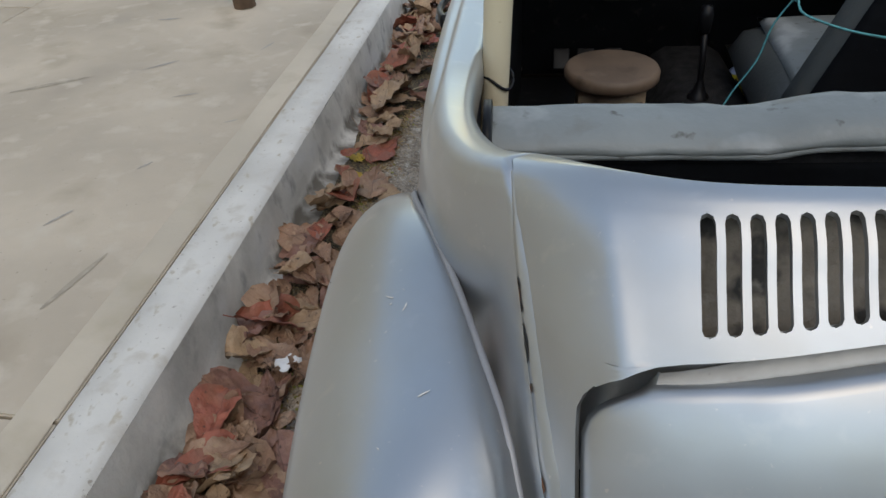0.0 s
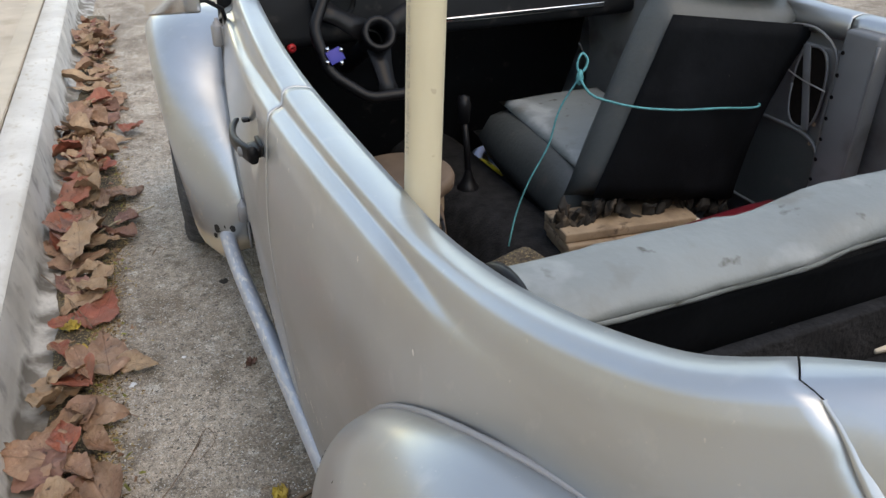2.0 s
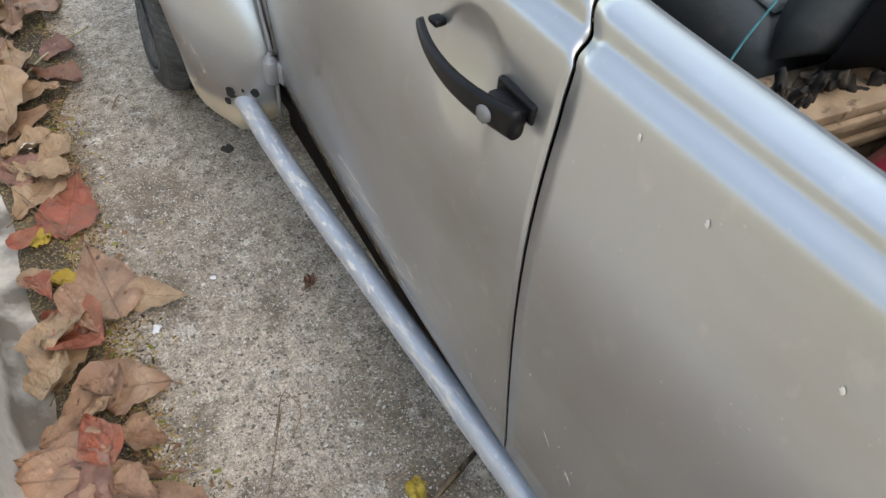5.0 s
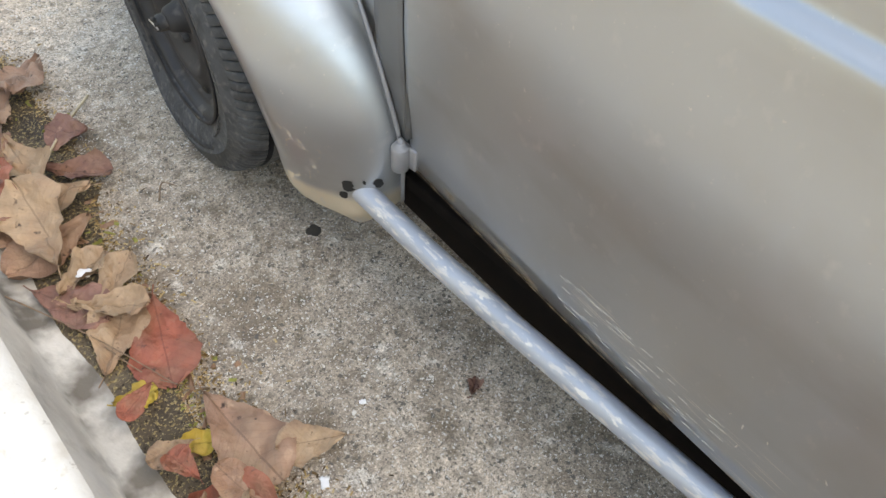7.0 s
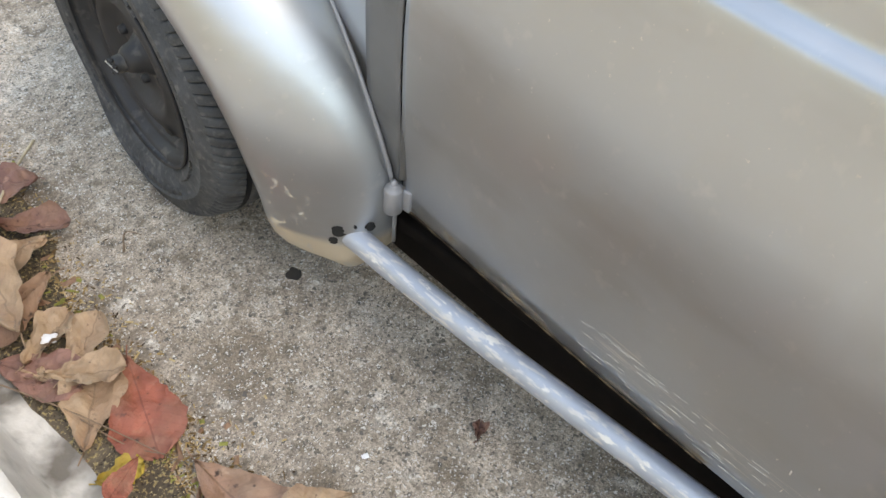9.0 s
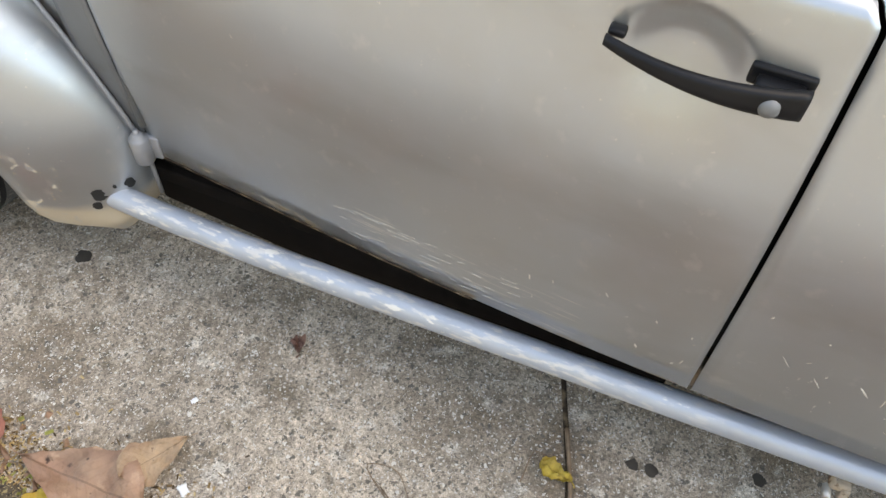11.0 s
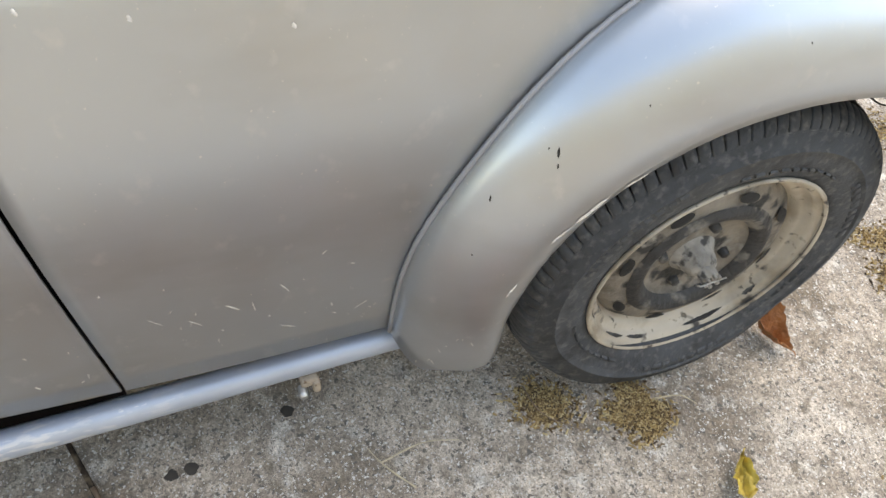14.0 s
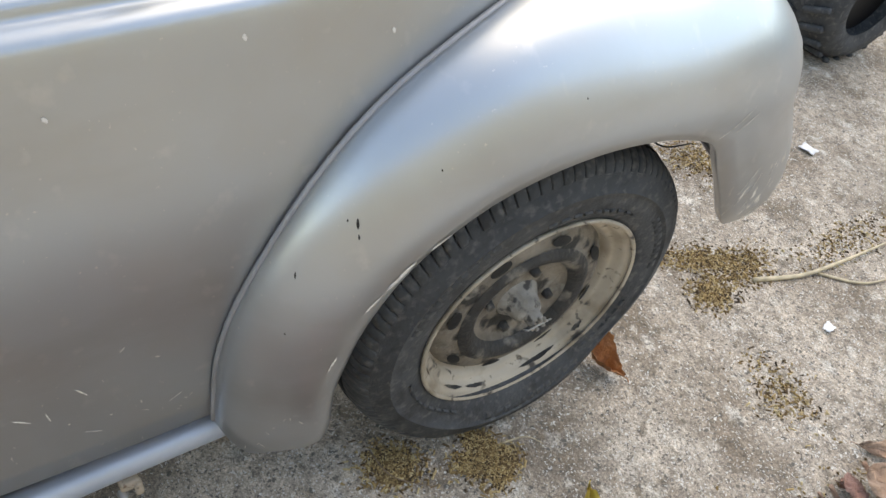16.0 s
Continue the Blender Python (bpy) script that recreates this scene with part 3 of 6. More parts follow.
tagged(part("wall_east", box((0.3, 60, 3.0), (9.0, 8, 1.5), (0, 0, 0), 0.02), FAR_WALL), "unseen plain dull brown wall across the street, added for reflections", "wall", kind="structure")

# gutter dirt along the kerb's foot
bm = bmesh.new()
rows = []
for i in range(241):
    y = -1.5 + i * 0.032
    n1 = noise.noise((y * 1.3, 2, 0)) * 0.06 + noise.noise((y * 6, 8, 0)) * 0.03 + noise.noise((y * 17, 8, 0)) * 0.015
    n2 = noise.noise((y * 4, 12, 0)) * 0.025 + noise.noise((y * 15, 3, 0)) * 0.012
    n1 += 0.02 + 0.11 * min(1.0, max(0.0, (y - 2.0) / 0.5)) * min(1.0, max(0.0, (3.4 - y) / 0.5))
    rows.append([(kerb_x(y, 0.072 + n2), y, 0.008), (kerb_x(y, 0.10 + n2), y, 0.014 + 0.006 * noise.noise((y * 5, 1, 1))), (kerb_x(y, 0.15 + n1 * 0.5), y, 0.008), (kerb_x(y, 0.20 + n1), y, -0.003)])
gutter = tagged(part("gutter_dirt", grid(rows, bm=bm), DIRT), "dark damp dirt lying along the kerb", "dirt", kind="stuff")

# bitumen-filled joint across the road
pts = [(-1.22, 0.86), (-0.9, 0.945), (-0.79, 0.975), (-0.59, 1.045), (0.6, 1.40), (4.0, 2.42)]
line = smooth_line([(x, y, 0) for x, y in pts], 60)
rows = []
for i, (x, y, z) in enumerate(line):
    w = 0.0055 + 0.003 * noise.noise((x * 20, 0, 3))
    rows.append([(x, y - w, -0.001), (x, y - w * 0.5, 0.004), (x, y + w * 0.4, 0.003), (x, y + w, -0.001)])
tagged(part("road_joint", grid(rows), JOINT), "narrow dirt-filled joint in the concrete", "joint", kind="structure")

# ---------------------------------------------------------------- the car
CX = -0.04
car = empty("car", (CX, 1.1, 0), "silver roofless old beetle-shaped convertible with scuffed satin paint", "car")


def carpart(name, bm, material, label="", parent=None, smooth=True):
    ob = part(name, bm, material, parent or car, label, smooth)
    if parent is None:
        flush(ob)
    return ob


# crest of the body's edge, from the cowl to the middle of the tail (left side)
CREST = [(-0.590, 1.86, 0.972), (-0.622, 1.66, 0.966), (-0.648, 1.42, 0.956), (-0.668, 1.18, 0.948), (-0.680, 0.93, 0.942), (-0.684, 0.80, 0.943), (-0.689, 0.65, 0.946), (-0.694, 0.50, 0.951), (-0.698, 0.40, 0.956),
         (-0.697, 0.30, 0.967), (-0.690, 0.20, 0.983), (-0.673, 0.11, 1.000), (-0.647, 0.040, 1.017), (-0.606, -0.012, 1.037), (-0.548, -0.062, 1.057), (-0.473, -0.100, 1.066), (-0.346, -0.114, 1.069), (CX, -0.116, 1.070)]
crest = smooth_line(CREST, 400)
arc = np.r_[0, np.cumsum(np.linalg.norm(np.diff(crest, axis=0), axis=1))]
ROLL = [(0, 0, 0), (0.14, 0.26, 0.03), (0.30, 0.46, 0.15), (0.46, 0.555, 0.42), (0.62, 0.60, 0.72), (0.78, 0.69, 0.89), (0.90, 0.83, 0.955), (1, 1, 1)]
SIDE = [(0, 0), (0.0075, 0.006), (0.012, 0.017), (0.016, 0.045), (0.021, 0.11), (0.028, 0.2), (0.033, 0.3), (0.034, 0.5), (0.028, 0.7), (0.020, 0.88), (0.015, 1.0)]
REAR = [(0, 0), (0.010, 0.004), (0.021, 0.014), (0.058, 0.078), (0.104, 0.172), (0.132, 0.26), (0.165, 0.4), (0.18, 0.6), (0.19, 0.8), (0.185, 1.0)]
CORNER = [(0, 0), (0.008, 0.005), (0.016, 0.02), (0.024, 0.06), (0.032, 0.15), (0.040, 0.3), (0.044, 0.5), (0.040, 1.0)]
RIDGE_Y, RIDGE_X, RIDGE_Z = [-0.2, 0.2, 0.95, 1.33, 1.9], [0.715, 0.719, 0.717, 0.689, 0.620], [0.945, 0.945, 0.917, 0.897, 0.885]
F_RIDGE = 0.06
FS = [0, 0.005, 0.010, 0.015, 0.021, 0.027, 0.033, 0.039, 0.045, 0.050, 0.055, 0.060, 0.065, 0.071, 0.078, 0.088, 0.10, 0.115, 0.13, 0.15, 0.17, 0.19, 0.21, 0.24, 0.28, 0.33, 0.39, 0.46, 0.54, 0.62, 0.70, 0.78, 0.86, 0.93, 1.0]


def shell(s, f, proud=0.0, mirror=False):
    """A point of the body: s along the crest in metres, f from the crest (0) to the sill (1)."""
    x, y, z = hermite(arc, crest, s)
    t = hermite(arc, crest, min(s + 0.01, arc[-1])) - hermite(arc, crest, max(s - 0.01, 0))
    n = np.array([t[1], -t[0]])
    n /= np.linalg.norm(n)
    if n[0] > 0.05:
        n = -n
    w = np.clip((0.42 - y) / 0.30, 0, 1)
    w = w * w * (3 - 2 * w)
    w2 = np.clip((0.0 - y) / 0.10, 0, 1)
    w2 = w2 * w2 * (3 - 2 * w2)
    if f < 0:
        off = -(0.036 - 0.029 * w2) * min(1.0, -f / 0.8)
        dz = -0.012 * f * f - 0.045 * max(0.0, (-f - 0.75) / 0.25)
    else:
        base = np.interp(y, [0.9, 1.2, 1.5, 1.8], [0.33, 0.323, 0.314, 0.299])
        ridge_off = max(0.012, float(hermite(RIDGE_Y, RIDGE_X, y)) + x)
        ridge_dz = z - np.interp(y, RIDGE_Y, RIDGE_Z)
        if f < F_RIDGE:
            g = hermite([q[0] for q in ROLL], [q[1:] for q in ROLL], f / F_RIDGE)
            off_s, dz_s = ridge_off * g[0], -ridge_dz * g[1]
        else:
            t2 = (f - F_RIDGE) / (1 - F_RIDGE)
            off_s = ridge_off + hermite([q[1] for q in SIDE], [q[0] for q in SIDE], t2)
            dz_s = -ridge_dz - t2 * (z - ridge_dz - base)
        off_c = hermite([q[1] for q in CORNER], [q[0] for q in CORNER], f)
        off_r = hermite([q[1] for q in REAR], [q[0] for q in REAR], f)
        dz_r = -f * (z - 0.33 - 0.12 * w2)
        off = (1 - w2) * ((1 - w) * off_s + w * off_c) + w2 * off_r
        dz = (1 - w) * dz_s + w * dz_r
    off += proud
    p = Vector((x + n[0] * off, y + n[1] * off, z + dz))
    if mirror:
        p.x = 2 * CX - p.x
    return p


def s_at_y(y):
    return float(np.interp(-y, -crest[:, 1], arc))


S_SPAN = np.linspace(s_at_y(0.25), arc[-1], 90)
S_CACHE = {}


def s_for_x(x, f):
    """The place along the crest whose section stands at x at the level f."""
    key = round(f, 3)
    if key not in S_CACHE:
        S_CACHE[key] = np.maximum.accumulate([shell(s, key).x for s in S_SPAN])
    return float(np.interp(x, S_CACHE[key], S_SPAN))


def lip_x(f):
    """The raised seam beside the tail panel draws inward as it goes down."""
    return -0.613 + 0.10 * max(f, 0)


EDGE = [-1.0, -0.88, -0.75, -0.5, -0.25, -0.1]


def panel(name, s0, s1, fs, n, label="", mirror=False, material=PAINT, thick=0.003, press=None):
    """A sheet of the body between two places on the crest, each a number or a function of f."""
    a = s0 if callable(s0) else (lambda f: s0)
    b = s1 if callable(s1) else (lambda f: s1)
    rows = [[shell(a(f) + (b(f) - a(f)) * i / n, f, 0, mirror) for f in fs] for i in range(n + 1)]
    if press:
        rows = [[press(q) for q in r] for r in rows]
    bm = grid(rows)
    # the wheel opening, hidden behind the fender
    bmesh.ops.delete(bm, geom=[q for q in bm.faces if math.hypot(q.calc_center_median().y, q.calc_center_median().z - 0.33) < 0.455 or (name == "quarter_panel" and q.calc_center_median().y < 0.1 and q.calc_center_median().z < 0.6)], context="FACES")
    ob = carpart(name, bm, material, label)
    solid(ob, thick)
    return ob


def seam_rear(f):
    """The gap between door and quarter panel leans forward a little towards the top."""
    return s_at_y(0.882 + 0.034 * (1 - max(f, 0)) + 0.035 * max(0, 1 - max(f, 0) / 0.08))


def seam_front(f):
    return s_at_y(1.785 + 0.0 * max(f, 0))


GAP = 0.0027


def dish(q):
    """The round finger recess pressed into the door behind the grip."""
    d = math.hypot((q.y - 1.046) / 0.047, (q.z - 0.826) / 0.046)
    if d < 1.25 and q.x < -0.3:
        q.x += 0.024 * (1 - (min(d, 1.25) / 1.25) ** 3) ** 1.5
    return q


def s_lip(f):
    return s_for_x(lip_x(f), max(f, 0))


for mir in (False, True):
    door = panel("door", lambda f: seam_front(f) + GAP, lambda f: seam_rear(f) - GAP, EDGE + FS, 100, "satin silver door skin with scratches along its lower edge", mir, DOOR_PAINT, 0.003, dish)
    if not mir:
        left_door = door
    quarter = panel("quarter_panel", lambda f: seam_rear(f) + GAP, s_lip, EDGE + FS, 60, "satin silver rear quarter panel", mir, QUARTER_PAINT)
    if not mir:
        left_quarter = quarter
    panel("cowl_side", s_at_y(1.86), lambda f: seam_front(f) - GAP, EDGE + FS, 6, "narrow grey panel ahead of the door", mir, PAINT_INNER if not mir else PAINT)

# tail panel with its row of slots, and the engine lid below
def tail(x, f, proud=0.0):
    if x > CX:
        p = tail(2 * CX - x, f, proud)
        p.x = 2 * CX - p.x
        return p
    # slots and lid climb towards the middle
    climb = min(2.4, max(0.0, (x + 0.53) / 0.1))
    if f > 0:
        f -= climb * min(0.0037 + 0.121 * f, 0.4 * f) * max(0.0, min(1.0, (0.6 - f) / 0.35))
    return shell(s_for_x(x, max(f, 0)), f, proud)


SLOT_W, SLOT_P, NSLOT = 0.0106, 0.0166, 53
X_FIRST = CX - (NSLOT - 1) * SLOT_P / 2
cols = list(np.linspace(-0.611, X_FIRST - SLOT_P, 30))
slots = []
for k in range(NSLOT):
    c = X_FIRST + k * SLOT_P
    slots.append(len(cols))
    cols += [c - SLOT_W / 2, c, c + SLOT_W / 2]
cols += list(np.linspace(X_FIRST + NSLOT * SLOT_P, 2 * CX + 0.611, 30))
F_T, F_B, F_R = 0.0218, 0.1393, 0.0072
frow = EDGE + [0, 0.004, 0.009, 0.015, F_T, F_T + F_R, 0.050, 0.070, 0.09, 0.11, F_B - F_R, F_B, 0.145, 0.151, 0.157, 0.163]


def flare(x, f):
    """The shallow crease that runs down beside the slots."""
    d = abs(x - CX) - (0.500 - 0.09 * max(f - 0.02, 0))
    rise = min(1, max(0, f - 0.004) / 0.04)
    return 0.0085 * rise * (math.exp(-math.hypot(d, 0.003) / 0.055) if d > 0 else math.exp(-math.hypot(d, 0.003) / 0.017) * math.exp(0.003 / 0.017 - 0.003 / 0.055))


bm = bmesh.new()


def col_x(i, f):
    """The outer columns fan out to the raised seam."""
    last = len(cols) - 1
    if i < 30:
        return cols[29] + (lip_x(f) + 0.001 - cols[29]) * (29 - i) / 29
    if i > last - 30:
        return 2 * CX - col_x(last - i, f)
    return cols[i]


vs = [[bm.verts.new(tail(col_x(i, f), f, flare(col_x(i, f), f))) for f in frow] for i in range(len(cols))]
it, ib = frow.index(F_T), frow.index(F_B)
for i in range(len(cols) - 1):
    inside = [k for k in slots if i in (k, k + 1)]
    for j in range(len(frow) - 1):
        if inside and it <= j < ib:
            if it < j < ib - 1:
                continue
            mid, side = (i + 1, i) if i == inside[0] else (i, i + 1)
            tip, low = (j, j + 1) if j == it else (j + 1, j)
            xr = cols[side] + (cols[mid] - cols[side]) * 0.29
            fr = frow[low] + (frow[tip] - frow[low]) * 0.71
            arcv = bm.verts.new(tail(xr, fr, flare(xr, fr)))
            bm.faces.new((vs[side][tip], vs[mid][tip], arcv))
            bm.faces.new((vs[side][tip], arcv, vs[side][low]))
            continue
        bm.faces.new((vs[i][j], vs[i + 1][j], vs[i + 1][j + 1], vs[i][j + 1]))
def opening(f, f0, wide, corner=0.075, inset=0.069):
    """Half the width of the lid's opening, its upper corners rounded."""
    t = min(1.0, max(0.0, (f - f0) / corner))
    return wide - inset * (1 - math.sqrt(1 - (1 - t) ** 2))


# the strips that run down beside the lid
for right in (False, True):
    at = [len(cols) - 1 - i if right else i for i in range(30)]
    above = [vs[i][-1] for i in at]
    for f in [0.165, 0.169, 0.175, 0.183, 0.193, 0.207, 0.225, 0.25] + list(np.linspace(0.29, 0.95, 12)):
        x0, x1 = lip_x(f) + 0.001, CX - opening(f, 0.163, 0.520)
        row = []
        for i in range(30):
            x = x0 + (x1 - x0) * i / 29
            q = tail(x, f, flare(x, f) - (0.006 if i == 29 and f > 0.2 else 0))
            if right:
                q.x = 2 * CX - q.x
            row.append(bm.verts.new(q))
        for i in range(29):
            bm.faces.new((above[i], above[i + 1], row[i + 1], row[i]))
        above = row
tail_panel = carpart("tail_panel", bm, PAINT, "silver tail panel with a row of upright air slots")
solid(tail_panel, 0.007)
crisp = tail_panel.modifiers.new("crisp_edges", "EDGE_SPLIT")
crisp.split_angle = radians(42)
# the engine lid, its upper edge rounded at the corners, standing a little open
rows = []
for j, f in enumerate([0.190, 0.192, 0.195, 0.201, 0.209, 0.221, 0.236, 0.256, 0.28] + list(np.linspace(0.32, 0.95, 14))):
    w = opening(f, 0.187, 0.5185)
    lift = -0.012 if j == 0 else -0.002 if j == 1 else 0.003 + 0.004 * min(1, j / 8)
    rows.append([tail(CX + u * w, f, lift + 0.006 / (1 + math.exp((abs(u) * w - 0.40) / 0.008)) - (0.008 if abs(u) > 0.999 else 0.002 if abs(u) > 0.985 else 0)) for u in [-1, -0.99, -0.98] + list(np.linspace(-0.96, 0.96, 61)) + [0.98, 0.99, 1]])
engine_lid = carpart("engine_lid", grid(rows), PAINT, "silver engine lid standing slightly open")
solid(engine_lid, 0.003)
bm = grid([[tail(CX + u * 0.468, 0.190 - 0.012 * min(1, 6 * (1 - abs(u))), -0.018), tail(CX + u * 0.468, 0.1905 - 0.006 * min(1, 6 * (1 - abs(u))), -0.007), tail(CX + u * 0.468, 0.192, -0.007), tail(CX + u * 0.468, 0.201, -0.014)] for u in np.linspace(-1, 1, 60)])
carpart("lid_lip", bm, CHIPPED, "chipped rusty edge under the tail panel")
# sheet behind the lid's gap, near-black in place of the bay's shade
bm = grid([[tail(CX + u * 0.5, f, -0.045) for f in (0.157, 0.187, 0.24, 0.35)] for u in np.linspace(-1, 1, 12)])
carpart("engine_bay_back", bm, DARK, "near-black sheet standing in for the engine bay's shade")
for sg in (-1, 1):
    bm = grid([[tail(CX + sg * (0.53 - 0.19 * k / 10), f, -0.016 - 0.012 * (f > 0.19)) for f in (0.152, 0.177, 0.197, 0.25, 0.34)] for k in range(11)])
    carpart("lid_ledge", bm, PAINT, "grey ledge in the lid's gap")
bm = grid([[tail(CX + u * 0.47, f, -0.03) for f in (0.03, 0.06, 0.1, 0.17)] for u in np.linspace(-1, 1, 12)])
carpart("slot_backing", bm, RIM_DIRTY, "dusty sheet metal behind the slots")
# the raised flange where tail panel and quarter panel meet, bent over and flaking
for mir in (False, True):
    rows = []
    for i, f in enumerate(np.linspace(0.008, 0.62, 40)):
        wide = (0.003 + 0.009 * min(1.0, i / 7)) * (1 - 0.4 * max(0, i - 30) / 9)
        wob = 0.0012 * noise.noise((f * 40, 1, 0))
        r = [shell(s_lip(f) + d * wide, f, h * min(1.0, 0.08 + i / 6) + wob * min(1.0, i / 4)) for d, h in ((-0.40, -0.001), (-0.37, 0.0055), (-0.28, 0.0072), (0.1, 0.0058), (0.55, 0.0032), (0.85, 0.0010), (1.0, -0.001))]
        rows.append([Vector((2 * CX - q.x, q.y, q.z)) if mir else q for q in r])
    strip = carpart("seam_flange", grid(rows), PAINT, "bent raised flange with rust spots")
    if not mir:
        left_flange = strip
FLANGE = [(0.128, 0.008, 0.0018), (0.140, 0.018, 0.0010), (0.150, 0.007, 0.0016), (0.186, 0.024, 0.0020), (0.232, 0.006, 0.0012), (0.335, 0.012, 0.0016), (0.365, 0.008, 0.0024)]
for k, (f0, l, w) in enumerate(FLANGE):
    rows = []
    for j in range(7):
        t = j / 6
        f = f0 + (t - 0.5) * l / 0.62
        ww = w * math.sin(math.pi * (0.12 + 0.76 * t)) * (1 + 0.6 * noise.noise((t * 7, k, 0)))
        rows.append([shell(s_lip(f) - 0.0032 + u * ww, f, 0.0080 + wz) for u, wz in ((-0.5, -0.001), (0.3, 0.0), (1.0, -0.0002))])
    part("rust_spot", grid(rows), CHIP if k in (0, 2, 3) else RUST, left_flange, "dark hole rusted through the flange" if k in (0, 2, 3) else "brown rust where paint has flaked")

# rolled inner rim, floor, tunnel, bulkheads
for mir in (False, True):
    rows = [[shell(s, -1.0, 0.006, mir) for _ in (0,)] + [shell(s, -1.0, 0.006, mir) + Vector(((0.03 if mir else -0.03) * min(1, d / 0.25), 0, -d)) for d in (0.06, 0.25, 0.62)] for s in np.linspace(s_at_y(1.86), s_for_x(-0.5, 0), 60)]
    # left inner side takes the near-black, the right one stays bare grey
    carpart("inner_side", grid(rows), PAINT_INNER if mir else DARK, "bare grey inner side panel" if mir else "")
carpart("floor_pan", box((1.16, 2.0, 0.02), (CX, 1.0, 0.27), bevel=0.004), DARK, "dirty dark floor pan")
rows = []
for y in (0.55, 0.8, 1.1, 1.4, 1.7, 1.95):
    rows.append([(CX - 0.13 - 0.03, y, 0.28), (CX - 0.11, y, 0.38), (CX - 0.07, y, 0.405), (CX + 0.07, y, 0.405), (CX + 0.11, y, 0.38), (CX + 0.16, y, 0.28)])
# unseen plate and box, added to keep light from under the car
carpart("underbody", box((1.22, 2.3, 0.03), (CX, 1.05, 0.245), bevel=0.004), SHADE_BLACK, "unseen near-black plate under the car, added to block light")
carpart("gearbox", box((0.62, 0.46, 0.34), (CX, 0.12, 0.40), bevel=0.05), SHADE_BLACK, "unseen near-black box at the rear axle, added to block light")
# tunnel is drawn in the felt's near-black colour
carpart("tunnel", grid(rows), CARPET, "dark centre tunnel")
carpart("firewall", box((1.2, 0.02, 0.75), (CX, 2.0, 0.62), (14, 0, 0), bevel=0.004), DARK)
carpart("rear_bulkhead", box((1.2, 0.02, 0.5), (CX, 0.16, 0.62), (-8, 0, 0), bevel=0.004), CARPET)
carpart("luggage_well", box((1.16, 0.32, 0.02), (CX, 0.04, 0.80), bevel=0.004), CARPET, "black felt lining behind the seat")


rail = carpart("lid_hinge", box((0.16, 0.012, 0.02), (-0.25, 0.215, 0.822), (0, 0, -8), 0.003), STEEL, "worn steel hinge rail on the felt")
for k, x in enumerate((-0.30, -0.225)):
    part("hinge_plate", box((0.045, 0.030, 0.006), (x, 0.196 - 0.01 * k, 0.818), (8, 0, -10), 0.002), PRIMER, rail, "tan primed hinge plate")
    part("bolt", lathe([(0.012, 0.0), (0.012, 0.006), (0.0, 0.007)], "z", (x + 0.012, 0.192 - 0.01 * k, 0.820), 6), STEEL, rail)


# fenders: a skin from the seam on the body out over a bulge to the wheel-arch lip
def fender(name, seam, lip, bulge, mirror, label, material=PAINT):
    n, m = 46, 16
    a, b = smooth_line(seam, n), smooth_line(lip, n)
    rows = []
    for i in range(n):
        p0, p3 = Vector(a[i]), Vector(b[i])
        out = bulge(i / (n - 1))
        p1, p2 = p0 + Vector(out[0]), p3 + Vector(out[1])
        r = []
        for k in range(m + 1):
            t = k / m
            r.append(p0 * (1 - t) ** 3 + p1 * 3 * t * (1 - t) ** 2 + p2 * 3 * t * t * (1 - t) + p3 * t**3)
        r.append(p3 + Vector((0.006, 0, 0)))
        r.append(p3 + Vector((0.02, 0, 0.006)))
        rows.append([Vector((2 * CX - q.x, q.y, q.z)) if mirror else q for q in r])
    ob = carpart(name, grid(rows), material, label)
    solid(ob, 0.003)
    bead = [Vector((2 * CX - q[0], q[1], q[2])) if mirror else Vector(q) for q in a]
    part("piping", tube([q + Vector((0.003 if mirror else -0.003, 0, 0)) for q in bead], 0.004, 8), PIPING, ob, "grey piping in the seam")
    return ob


def body_x(y, z):
    """Where the left side of the body stands at a height and a place along the car."""
    best = None
    lo, hi = s_at_y(0.9), arc[-1]
    for k in range(70):
        s = lo + (hi - lo) * k / 69
        a, b = 0.0, 1.0
        for _ in range(14):
            m = (a + b) / 2
            a, b = (m, b) if shell(s, m).z > z else (a, m)
        p = shell(s, (a + b) / 2)
        d = abs(p.y - y)
        if best is None or d < best[0]:
            best = (d, p.x)
    return best[1]


R_SEAM = [(body_x(y, z) - 0.002, y, z) for y, z in ((0.519, 0.325), (0.516, 0.385), (0.505, 0.490), (0.487, 0.556), (0.459, 0.620), (0.425, 0.682), (0.381, 0.745), (0.335, 0.792), (0.285, 0.826), (0.228, 0.856), (0.165, 0.880))] + [(-0.698, 0.095, 0.893), (-0.680, 0.040, 0.896), (-0.664, -0.004, 0.892), (-0.650, -0.045, 0.885), (-0.639, -0.081, 0.881), (-0.628, -0.119, 0.879), (-0.617, -0.153, 0.871), (-0.607, -0.188, 0.850), (-0.598, -0.222, 0.812), (-0.591, -0.255, 0.75), (-0.588, -0.29, 0.66), (-0.74, -0.44, 0.44)]
R_LIP = [(-0.775, 0.455, 0.248), (-0.805, 0.410, 0.264), (-0.826, 0.378, 0.44), (-0.834, 0.350, 0.552), (-0.838, 0.295, 0.642), (-0.840, 0.205, 0.704), (-0.840, 0.09, 0.73), (-0.837, -0.02, 0.724), (-0.832, -0.11, 0.70), (-0.828, -0.185, 0.665), (-0.824, -0.235, 0.60), (-0.822, -0.285, 0.53), (-0.818, -0.345, 0.44), (-0.79, -0.42, 0.392)]


